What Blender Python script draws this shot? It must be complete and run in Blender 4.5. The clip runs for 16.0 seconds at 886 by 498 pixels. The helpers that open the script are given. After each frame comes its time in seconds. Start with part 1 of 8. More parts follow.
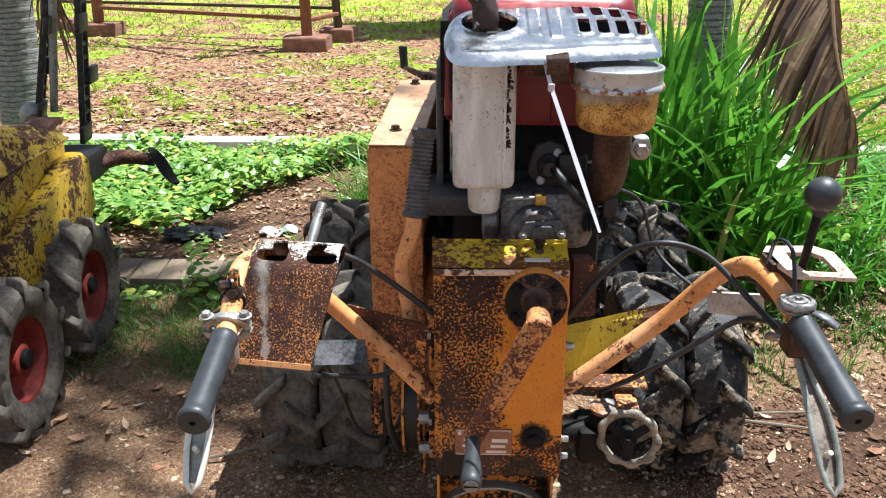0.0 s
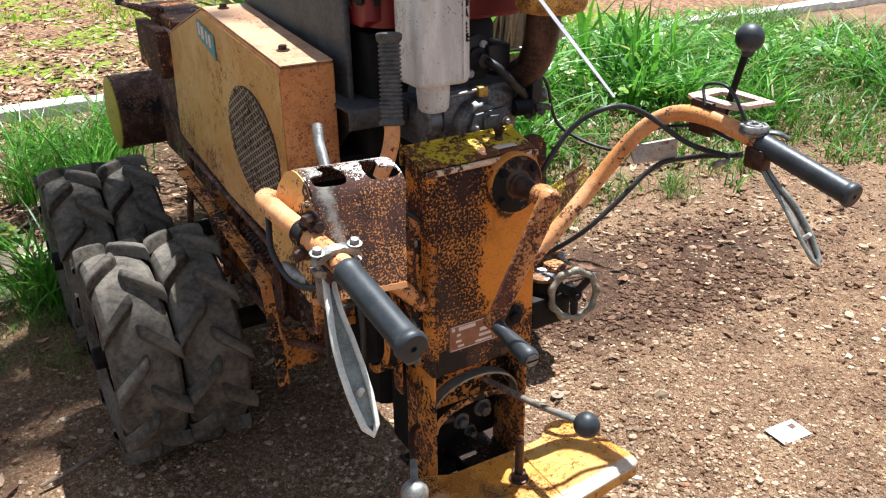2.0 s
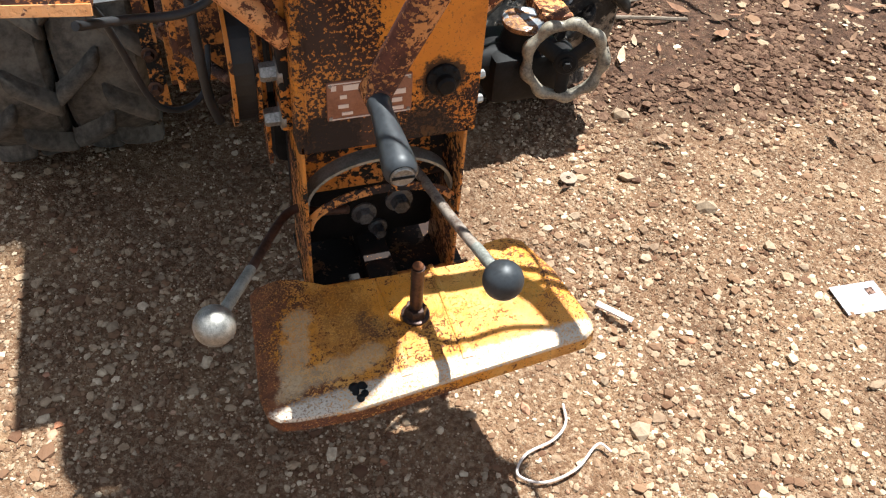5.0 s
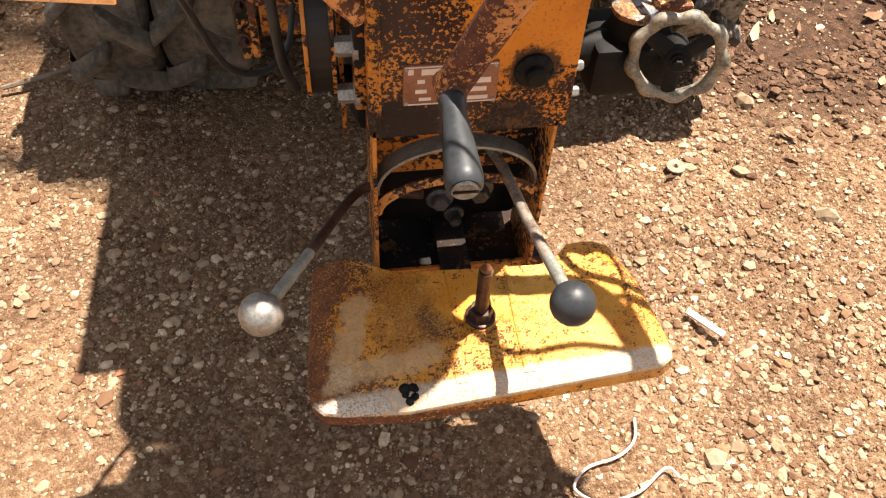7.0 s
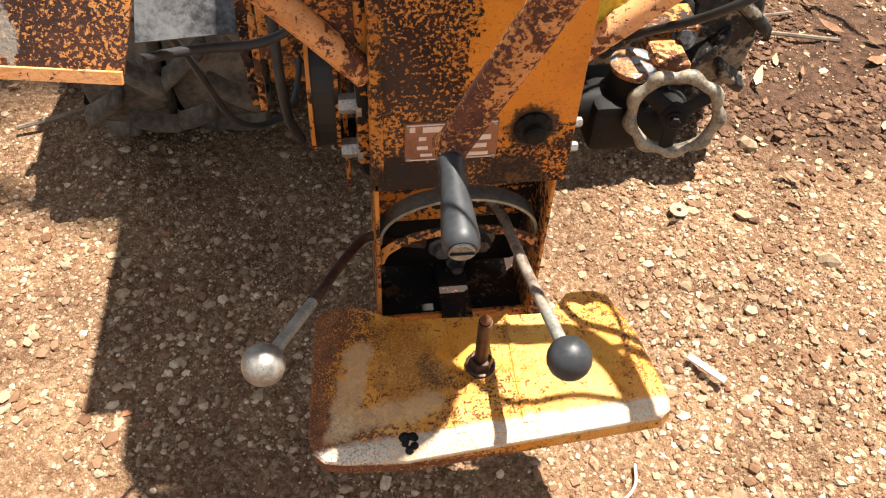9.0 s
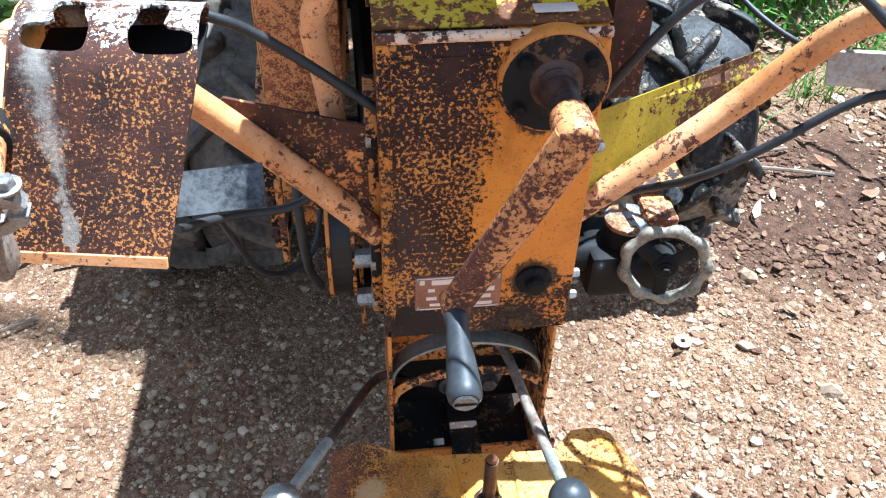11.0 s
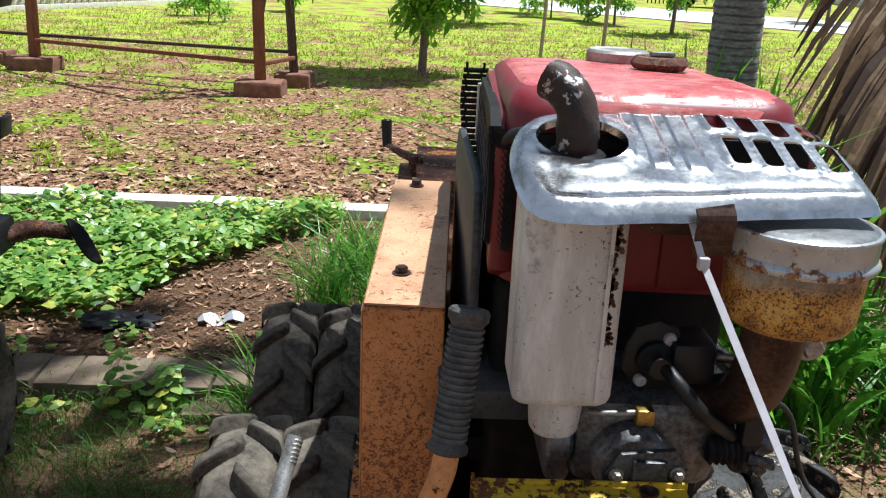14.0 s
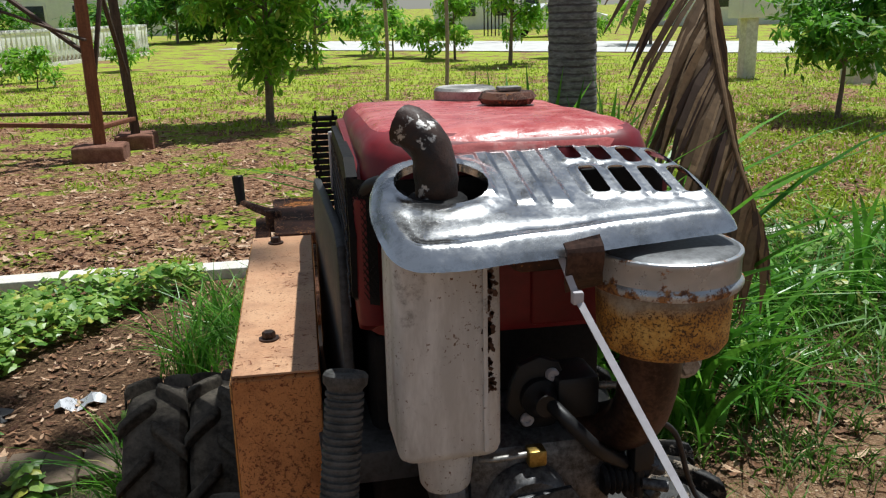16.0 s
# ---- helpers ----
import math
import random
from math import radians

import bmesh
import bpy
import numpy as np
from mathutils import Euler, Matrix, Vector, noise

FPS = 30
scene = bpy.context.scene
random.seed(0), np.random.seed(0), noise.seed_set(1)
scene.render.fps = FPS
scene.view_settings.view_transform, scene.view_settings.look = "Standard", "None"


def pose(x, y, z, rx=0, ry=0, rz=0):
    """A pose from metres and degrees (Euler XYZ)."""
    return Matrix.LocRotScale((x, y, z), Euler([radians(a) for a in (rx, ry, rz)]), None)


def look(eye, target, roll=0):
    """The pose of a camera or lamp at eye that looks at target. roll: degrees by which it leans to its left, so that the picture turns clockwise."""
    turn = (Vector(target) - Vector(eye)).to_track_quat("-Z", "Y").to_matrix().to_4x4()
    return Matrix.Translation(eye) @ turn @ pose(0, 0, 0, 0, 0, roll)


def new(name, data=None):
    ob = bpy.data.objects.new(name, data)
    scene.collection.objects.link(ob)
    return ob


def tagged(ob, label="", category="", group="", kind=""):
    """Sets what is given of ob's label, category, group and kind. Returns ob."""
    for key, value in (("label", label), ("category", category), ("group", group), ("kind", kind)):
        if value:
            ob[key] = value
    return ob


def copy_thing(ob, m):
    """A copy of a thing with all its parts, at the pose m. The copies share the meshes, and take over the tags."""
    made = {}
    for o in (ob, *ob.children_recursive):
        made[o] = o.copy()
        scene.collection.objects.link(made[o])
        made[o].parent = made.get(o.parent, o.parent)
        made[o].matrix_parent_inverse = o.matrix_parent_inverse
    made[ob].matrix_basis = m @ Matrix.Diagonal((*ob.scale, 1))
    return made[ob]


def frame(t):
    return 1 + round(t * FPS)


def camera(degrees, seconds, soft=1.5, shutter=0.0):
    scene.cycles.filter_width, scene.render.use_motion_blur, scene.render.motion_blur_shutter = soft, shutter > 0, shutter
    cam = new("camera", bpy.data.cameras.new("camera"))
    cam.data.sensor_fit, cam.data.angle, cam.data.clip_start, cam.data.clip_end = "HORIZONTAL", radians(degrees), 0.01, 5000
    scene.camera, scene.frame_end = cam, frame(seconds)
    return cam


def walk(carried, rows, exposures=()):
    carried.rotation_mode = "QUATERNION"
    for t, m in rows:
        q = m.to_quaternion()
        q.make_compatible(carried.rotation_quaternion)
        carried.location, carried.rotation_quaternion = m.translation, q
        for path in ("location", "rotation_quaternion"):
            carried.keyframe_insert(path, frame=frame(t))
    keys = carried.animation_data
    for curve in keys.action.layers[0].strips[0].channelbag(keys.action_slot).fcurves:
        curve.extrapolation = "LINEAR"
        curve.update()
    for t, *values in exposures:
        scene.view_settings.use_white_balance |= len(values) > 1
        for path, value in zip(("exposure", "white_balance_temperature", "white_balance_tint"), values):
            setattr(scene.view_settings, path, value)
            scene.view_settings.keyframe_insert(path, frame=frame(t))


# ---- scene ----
cam = camera(54.7, 16.0, 1.2)
PATH = [
    (0, (-0.051, -1.294, 1.435), (-0.114, 0.567, 0.707), -0.3),
    (0.5, (-0.29, -1.192, 1.408), (0.006, 0.638, 0.657), -1.1),
    (1, (-0.438, -1.158, 1.379), (0.093, 0.582, 0.547), -1.1),
    (1.5, (-0.653, -1.169, 1.386), (0.138, 0.459, 0.536), -0.9),
    (2, (-0.757, -1.148, 1.381), (0.156, 0.41, 0.522), -0.9),
    (2.5, (-0.792, -0.997, 1.353), (0.303, 0.43, 0.477), -0.9),
    (3, (-0.784, -0.893, 1.341), (0.383, 0.431, 0.399), -2.2),
    (3.5, (-0.713, -0.825, 1.273), (0.405, 0.44, 0.203), -1.2),
    (4, (-0.449, -0.745, 1.226), (0.405, 0.575, -0.009), 1.4),
    (4.5, (-0.335, -0.767, 1.175), (0.377, 0.511, -0.189), 4.6),
    (5, (-0.226, -0.792, 1.155), (0.281, 0.506, -0.279), 5.1),
    (7.5, (-0.156, -0.679, 1.146), (0.082, 0.563, -0.403), 3.8),
    (8, (-0.154, -0.677, 1.154), (0.076, 0.577, -0.388), 3.7),
    (10.5, (-0.136, -0.705, 1.234), (0.079, 0.712, -0.16), 2.1),
    (11, (-0.139, -0.709, 1.262), (0.061, 0.775, -0.064), 1.6),
    (11.5, (-0.136, -0.712, 1.293), (0.047, 0.853, 0.062), 1.4),
    (12, (-0.143, -0.72, 1.318), (0.018, 0.924, 0.19), 1.4),
    (12.5, (-0.145, -0.719, 1.353), (-0.028, 1.026, 0.382), 1.2),
    (13, (-0.152, -0.713, 1.384), (-0.067, 1.102, 0.548), 1.6),
    (13.5, (-0.164, -0.702, 1.409), (-0.09, 1.162, 0.686), 2.1),
    (14, (-0.181, -0.698, 1.431), (-0.121, 1.198, 0.796), 2.5),
    (14.5, (-0.185, -0.688, 1.451), (-0.128, 1.227, 0.876), 2.2),
    (15, (-0.11, -0.673, 1.473), (-0.029, 1.26, 0.964), -3.7),
    (15.5, (-0.104, -0.662, 1.463), (0.099, 1.261, 0.95), -4.1),
    (16, (-0.177, -0.659, 1.434), (0.192, 1.229, 0.89), -1.3),
]
walk(cam, [(t, look(eye, target, roll)) for t, eye, target, roll in PATH],
     exposures=[(0, 1.29, 5700, 8), (1, 1.34, 5700, 8), (2, 1.26, 5650, 8), (5, 1.42, 5800, 6), (7, 1.62, 6900, 13), (8, 1.62, 6900, 13), (10.4, 1.86, 5500, 6), (11, 1.95, 4900, 4), (12.5, 1.92, 4950, 4), (13.5, 1.03, 5500, 6), (14.5, 0.46, 5750, 7), (15, 0.14, 5850, 7), (15.5, 0.06, 5850, 7), (16, 0.08, 5900, 7)])

# ---- light ----
TO_SUN = Vector((0.31, 0.23, 1.0)).normalized()
world = bpy.data.worlds.new("sky_world")
scene.world = world
world.use_nodes = True
sky = world.node_tree.nodes.new("ShaderNodeTexSky")
sky.sky_type, sky.sun_disc = "NISHITA", False
sky.sun_elevation = math.asin(TO_SUN.z)
sky.sun_rotation = math.atan2(TO_SUN.x, TO_SUN.y)
sky.air_density, sky.dust_density, sky.ozone_density = 1.0, 0.3, 1.0
back = world.node_tree.nodes["Background"]
haze = world.node_tree.nodes.new("ShaderNodeMix")
haze.data_type = "RGBA"
haze.inputs[0].default_value = 0.45
haze.inputs[7].default_value = (7.0, 6.9, 6.6, 1)
world.node_tree.links.new(sky.outputs[0], haze.inputs[6])
world.node_tree.links.new(haze.outputs[2], back.inputs[0])
back.inputs[1].default_value = 0.051
sun = new("sun", bpy.data.lights.new("sun", "SUN"))
sun.data.energy, sun.data.angle, sun.data.color = 5.0, radians(0.6), (1.0, 0.955, 0.87)
sun.matrix_world = look(TO_SUN * 20, (0, 0, 0))


# ---- materials ----
class Nodes:
    def __init__(self, name):
        self.m = bpy.data.materials.new(name)
        self.m.use_nodes = True
        self.t = self.m.node_tree
        self.b = self.t.nodes["Principled BSDF"]
        self.co = self.t.nodes.new("ShaderNodeTexCoord").outputs["Object"]

    def put(self, value, socket):
        if isinstance(value, bpy.types.NodeSocket):
            self.t.links.new(value, socket)
        elif isinstance(value, tuple) and len(value) == 3 and len(socket.default_value) == 4:
            socket.default_value = (*value, 1)
        else:
            socket.default_value = value

    def noise(self, scale, detail=4.0, rough=0.6, stretch=None, shift=(0, 0, 0)):
        co = self.co
        if stretch or any(shift):
            mp = self.t.nodes.new("ShaderNodeMapping")
            self.put(co, mp.inputs[0])
            mp.inputs["Location"].default_value = shift
            mp.inputs["Scale"].default_value = stretch or (1, 1, 1)
            co = mp.outputs[0]
        n = self.t.nodes.new("ShaderNodeTexNoise")
        self.put(co, n.inputs["Vector"])
        n.inputs["Scale"].default_value, n.inputs["Detail"].default_value, n.inputs["Roughness"].default_value = scale, detail, rough
        return n.outputs[0]

    def cells(self, scale, out="Distance"):
        n = self.t.nodes.new("ShaderNodeTexVoronoi")
        self.put(self.co, n.inputs["Vector"])
        n.inputs["Scale"].default_value = scale
        return n.outputs[out]

    def axis(self, which):
        n = self.t.nodes.new("ShaderNodeSeparateXYZ")
        self.put(self.co, n.inputs[0])
        return n.outputs["XYZ".index(which)]

    def math(self, op, a, b=0.0, clamp=False):
        n = self.t.nodes.new("ShaderNodeMath")
        n.operation, n.use_clamp = op, clamp
        self.put(a, n.inputs[0])
        self.put(b, n.inputs[1])
        return n.outputs[0]

    def step(self, v, lo, hi, a=0.0, b=1.0):
        n = self.t.nodes.new("ShaderNodeMapRange")
        n.interpolation_type = "SMOOTHSTEP"
        for s, x in zip(n.inputs, (v, lo, hi, a, b)):
            self.put(x, s)
        return n.outputs[0]

    def ramp(self, v, *stops):
        n = self.t.nodes.new("ShaderNodeValToRGB")
        e = n.color_ramp.elements
        while len(e) < len(stops):
            e.new(0.5)
        for q, (p, c) in zip(e, stops):
            q.position, q.color = p, (*c, 1)
        self.put(v, n.inputs[0])
        return n.outputs[0]

    def mix(self, f, a, b):
        n = self.t.nodes.new("ShaderNodeMix")
        n.data_type = "RGBA"
        self.put(f, n.inputs[0])
        self.put(a, n.inputs[6])
        self.put(b, n.inputs[7])
        return n.outputs[2]

    def bump(self, h, dist, strength=1.0, under=None):
        n = self.t.nodes.new("ShaderNodeBump")
        n.inputs["Strength"].default_value, n.inputs["Distance"].default_value = strength, dist
        self.put(h, n.inputs["Height"])
        if under:
            self.put(under, n.inputs["Normal"])
        self.put(n.outputs[0], self.b.inputs["Normal"])
        return n.outputs[0]

    def random(self):
        return self.t.nodes.new("ShaderNodeObjectInfo").outputs["Random"]

    def island(self):
        return self.t.nodes.new("ShaderNodeNewGeometry").outputs["Random Per Island"]

    def done(self, color, rough=0.6, metal=0.0, spec=0.5):
        self.put(color, self.b.inputs["Base Color"])
        self.put(rough, self.b.inputs["Roughness"])
        self.put(metal, self.b.inputs["Metallic"])
        self.b.inputs["Specular IOR Level"].default_value = spec
        return self.m


def rusty(name, paint, pale, cut=0.5, big=9.0, fine=190.0, tilt=(), gloss=0.42, grease=0.0, blotch=1.5, bare=None, rust=(0.055, 0.026, 0.018), fleck=(0.36, 0.15, 0.045), flecks=0.5, sheen_streak=None, oil=(), smears=(), pale_above=None, dull=None):
    """Paint that has flaked to rust. cut: how much of it is rust; blotch: the weight of large patches;
    tilt: (axis, from, to, weight), where rust gathers; flecks: share of bright flecks within the rust."""
    n = Nodes(name)
    a, b, c = n.noise(big, 4, 0.6), n.noise(fine, 4, 0.7, shift=(7, 3, 1)), n.noise(fine * 0.3, 4, 0.65, shift=(1, 8, 2))
    v = n.math("ADD", n.math("MULTIPLY", n.math("SUBTRACT", a, 0.5), blotch), n.math("ADD", n.math("MULTIPLY", n.math("SUBTRACT", b, 0.5), 1.5), n.math("MULTIPLY", n.math("SUBTRACT", c, 0.5), 1.0)))
    v = n.math("ADD", v, (cut - 0.5) * 2.0)
    for ax, lo, hi, w in tilt:
        v = n.math("ADD", v, n.step(n.axis(ax), lo, hi, -w, w))
    worn_off = n.step(v, -0.025, 0.025)
    coat = n.mix(n.step(n.noise(5.0, 5, 0.7), 0.36, 0.66), paint, pale)
    coat = n.mix(n.step(n.noise(fine * 1.7, 3, 0.7, shift=(2, 6, 5)), 0.58, 0.66, 0, 0.6), coat, (0.16, 0.065, 0.022))
    coat = n.mix(n.step(n.noise(16, 5, 0.7, shift=(6, 1, 3)), 0.48, 0.70, 0, 0.55), coat, (paint[0] * 0.5, paint[1] * 0.42, paint[2] * 0.4))
    # bleached paint and bright sky reflection, both put into the coat by height
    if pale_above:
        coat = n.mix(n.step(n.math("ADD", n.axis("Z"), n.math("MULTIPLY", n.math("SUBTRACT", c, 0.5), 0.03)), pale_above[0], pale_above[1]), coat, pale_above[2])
    base = n.mix(n.step(n.noise(38, 5, 0.75, shift=(3, 1, 7)), 0.38, 0.64), rust, (rust[0] * 2.0, rust[1] * 1.75, rust[2] * 1.5))
    f = n.math("ADD", n.noise(fine * 1.25, 3, 0.65, shift=(4, 9, 6)), n.math("MULTIPLY", n.math("SUBTRACT", n.noise(13, 3, shift=(8, 8, 1)), 0.5), 0.5))
    base = n.mix(n.step(f, 0.74 - 0.32 * flecks, 0.79 - 0.32 * flecks), base, fleck)
    if grease:
        base = n.mix(n.step(n.noise(6, 3, shift=(9, 2, 4)), 0.62 - grease, 0.72 - grease), base, (0.012, 0.010, 0.009))
    col = n.mix(worn_off, coat, base)
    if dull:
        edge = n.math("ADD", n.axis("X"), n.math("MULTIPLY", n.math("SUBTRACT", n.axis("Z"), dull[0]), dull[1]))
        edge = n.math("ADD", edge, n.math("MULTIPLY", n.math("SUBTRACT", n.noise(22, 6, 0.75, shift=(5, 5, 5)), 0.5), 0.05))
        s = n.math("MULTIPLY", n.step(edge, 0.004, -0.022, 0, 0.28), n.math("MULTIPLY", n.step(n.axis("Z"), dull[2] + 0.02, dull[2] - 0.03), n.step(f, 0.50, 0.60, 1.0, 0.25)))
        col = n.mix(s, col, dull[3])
    rough = n.step(n.math("ADD", worn_off, n.math("MULTIPLY", b, 0.25)), 0, 1.2, gloss, 0.85)
    # pale slanting streak: a reflection painted into the colour
    if sheen_streak:
        s = n.math("ABSOLUTE", n.math("SUBTRACT", n.axis("X"), n.math("ADD", sheen_streak[0], n.math("MULTIPLY", n.axis("Z"), sheen_streak[1]))))
        s = n.step(n.math("ADD", s, n.math("MULTIPLY", n.math("SUBTRACT", n.noise(40, 6, 0.8), 0.5), 0.05)), n.step(n.axis("Z"), 0.84, 0.955, sheen_streak[2] * 0.35, sheen_streak[2] * 1.25), 0.0, 0, 0.62)
        col = n.mix(s, col, (0.36, 0.33, 0.28))
    for ox, oz, size in oil:
        far_off = n.math("SQRT", n.math("ADD", n.math("POWER", n.math("SUBTRACT", n.axis("X"), ox), 2.0), n.math("POWER", n.math("SUBTRACT", n.axis("Z"), oz), 2.0)))
        s = n.step(n.math("ADD", far_off, n.math("MULTIPLY", n.math("SUBTRACT", n.noise(70, 6, 0.8, shift=(oz, 3, ox)), 0.5), size * 1.7)), size, size * 0.75, 0, 0.92)
        col = n.mix(s, col, (0.020, 0.013, 0.010))
    for (ax, ay), (bx, by), size, tone, weight in smears:
        dx, dy = bx - ax, by - ay
        px, py = n.math("SUBTRACT", n.axis("X"), ax), n.math("SUBTRACT", n.axis("Y"), ay)
        along = n.math("DIVIDE", n.math("ADD", n.math("MULTIPLY", px, dx), n.math("MULTIPLY", py, dy)), dx * dx + dy * dy)
        along = n.math("MINIMUM", n.math("MAXIMUM", along, 0.0), 1.0)
        qx, qy = n.math("SUBTRACT", px, n.math("MULTIPLY", along, dx)), n.math("SUBTRACT", py, n.math("MULTIPLY", along, dy))
        off = n.math("SQRT", n.math("ADD", n.math("MULTIPLY", qx, qx), n.math("MULTIPLY", qy, qy)))
        off = n.math("ADD", off, n.math("MULTIPLY", n.math("SUBTRACT", n.noise(36, 6, 0.75, shift=(ax * 50, by * 50, size)), 0.5), size * 2.2))
        s = n.math("MULTIPLY", n.step(off, size, size * 0.45, 0, weight), n.step(b, 0.40, 0.52, 0.35, 1.0))
        col = n.mix(s, col, tone)
    if bare:
        s = n.step(n.math("ADD", n.axis(bare[0]), n.math("MULTIPLY", n.math("SUBTRACT", n.noise(45, 5, 0.75), 0.5), 0.022)), bare[1], bare[2])
        s = n.math("MULTIPLY", s, n.step(n.math("SUBTRACT", n.axis("Z"), n.math("MULTIPLY", n.axis("X"), 0.12)), 0.2735, 0.2765))
        s = n.math("MULTIPLY", s, n.step(b, 0.40, 0.50, 0.2, 1.0))
        col, rough = n.mix(s, col, bare[3]), n.mix(s, rough, (0.4, 0.4, 0.4))
    n.bump(n.math("SUBTRACT", n.math("MULTIPLY", b, 0.6), worn_off), 0.0014, 0.9)
    return n.done(col, rough, 0.0, 0.30)


def worn_metal(name, light, dark, rough=0.35, metal=1.0, rust=0.0, scale=25.0, dirt=(0.03, 0.025, 0.02)):
    n = Nodes(name)
    a, b = n.noise(scale, 5, 0.65), n.noise(scale * 9, 3, 0.7)
    v = n.math("ADD", n.math("MULTIPLY", a, 0.6), n.math("MULTIPLY", b, 0.4))
    c = n.mix(n.step(v, 0.36, 0.62), dark, light)
    mask = n.step(n.math("ADD", n.noise(scale * 0.4, 6, 0.75, shift=(5, 5, 2)), n.math("MULTIPLY", b, 0.25)), 0.86 - rust, 0.93 - rust)
    c = n.mix(mask, c, n.ramp(b, (0.35, dirt), (0.7, (0.22, 0.09, 0.03))))
    n.bump(v, 0.0006, 0.6)
    m = n.math("MULTIPLY", n.math("SUBTRACT", 1.0, mask), metal)
    return n.done(c, n.math("ADD", n.math("MULTIPLY", mask, 0.4), n.step(a, 0.3, 0.7, rough, rough + 0.18)), m)


def plain(name, a, b, rough=0.5, scale=40.0, bump=0.0005, metal=0.0, stretch=None, spec=0.4):
    n = Nodes(name)
    v = n.math("ADD", n.math("MULTIPLY", n.noise(scale, 5, 0.65, stretch), 0.65), n.math("MULTIPLY", n.noise(scale * 7, 3, 0.7), 0.35))
    if bump:
        n.bump(v, bump, 0.8)
    return n.done(n.mix(n.step(v, 0.34, 0.66), a, b), n.step(v, 0.3, 0.7, rough, min(1, rough + 0.15)), metal, spec)


def leafy(name, a, b, dry=None, share=0.0, rough=0.45, shine=0.25):
    """Leaves that differ piece by piece, and let some light through."""
    n = Nodes(name)
    r = n.island()
    c = n.mix(r, a, b)
    if dry:
        c = n.mix(n.step(n.math("FRACT", n.math("MULTIPLY", r, 17.3)), 1 - share - 0.02, 1 - share), c, dry)
    c = n.mix(n.step(n.noise(60, 2), 0.4, 0.7, 0, 0.35), c, (a[0] * 0.5, a[1] * 0.5, a[2] * 0.5))
    n.done(c, rough, 0.0, 0.4)
    thin = n.t.nodes.new("ShaderNodeBsdfTranslucent")
    n.put(c, thin.inputs[0])
    add = n.t.nodes.new("ShaderNodeMixShader")
    add.inputs[0].default_value = shine
    n.t.links.new(n.b.outputs[0], add.inputs[1])
    n.t.links.new(thin.outputs[0], add.inputs[2])
    n.t.links.new(add.outputs[0], n.t.nodes["Material Output"].inputs[0])
    return n.m


ORANGE = (0.66, 0.22, 0.03)
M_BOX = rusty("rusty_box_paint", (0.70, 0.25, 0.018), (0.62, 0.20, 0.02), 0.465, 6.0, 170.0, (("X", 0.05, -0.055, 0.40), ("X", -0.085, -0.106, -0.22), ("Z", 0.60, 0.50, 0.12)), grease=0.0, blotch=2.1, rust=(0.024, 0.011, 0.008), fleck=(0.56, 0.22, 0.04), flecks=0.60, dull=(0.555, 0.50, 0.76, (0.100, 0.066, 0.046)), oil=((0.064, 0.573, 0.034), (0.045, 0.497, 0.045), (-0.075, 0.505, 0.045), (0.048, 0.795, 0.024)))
M_TOP = rusty("yellow_lid_paint", (0.58, 0.38, 0.010), (0.52, 0.36, 0.02), 0.52, 13.0, 120.0, (("Y", -0.560, -0.590, 0.12),), grease=0.03, blotch=1.6, rust=(0.085, 0.034, 0.014), flecks=0.55, fleck=(0.42, 0.17, 0.03))
# top of the cover coloured near white for its reflection and bleached paint
M_COVER = rusty("heavy_rust_cover", (0.50, 0.22, 0.07), (0.46, 0.21, 0.08), 0.655, 6.0, 300.0, (("Z", 0.972, 0.945, 0.30), ("Z", 0.964, 0.975, -0.16), ("Z", 0.856, 0.840, -0.30)), gloss=0.22, fleck=(0.48, 0.20, 0.055), flecks=0.60, sheen_streak=(-0.274, -0.082, 0.011), rust=(0.034, 0.015, 0.011), pale_above=(0.955, 0.968, (0.78, 0.72, 0.64)))
M_COVER_SIDE = rusty("cover_side_paint", (0.66, 0.32, 0.07), (0.70, 0.40, 0.14), 0.42, 10.0, 150.0)
M_TUBE = rusty("handle_tube_paint", (0.64, 0.27, 0.085), (0.72, 0.39, 0.19), 0.43, 14.0, 150.0, (("Z", 0.80, 0.66, 0.10),), blotch=1.2, gloss=0.36, rust=(0.10, 0.040, 0.022), flecks=0.4)
M_ARM = rusty("crank_arm_rust", (0.57, 0.25, 0.085), (0.50, 0.19, 0.05), 0.565, 11.0, 170.0, (("X", 0.01, -0.03, 0.12),), rust=(0.065, 0.026, 0.018), flecks=0.62, fleck=(0.34, 0.13, 0.04))
M_GUSSET = rusty("gusset_rust", ORANGE, (0.62, 0.32, 0.16), 0.63, 10.0, 160.0, flecks=0.42, rust=(0.040, 0.018, 0.012))
M_GUSSET_Y = rusty("gusset_yellow", (0.35, 0.27, 0.014), (0.45, 0.36, 0.025), 0.445, 10.0, 170.0, (("X", 0.19, 0.30, 0.20),), blotch=1.2, rust=(0.07, 0.032, 0.018))
M_BELT = rusty("belt_cover_paint", (0.64, 0.28, 0.10), (0.58, 0.23, 0.07), 0.455, 9.0, 330.0, (("Z", 1.02, 0.68, 0.09),), gloss=0.55, blotch=0.35, rust=(0.15, 0.058, 0.032), flecks=0.3)
M_BELT_SIDE = rusty("belt_cover_side_paint", (0.50, 0.235, 0.06), (0.58, 0.33, 0.13), 0.41, 7.0, 170.0, blotch=1.0, rust=(0.14, 0.06, 0.026), tilt=(("Z", 0.78, 0.64, 0.07),))
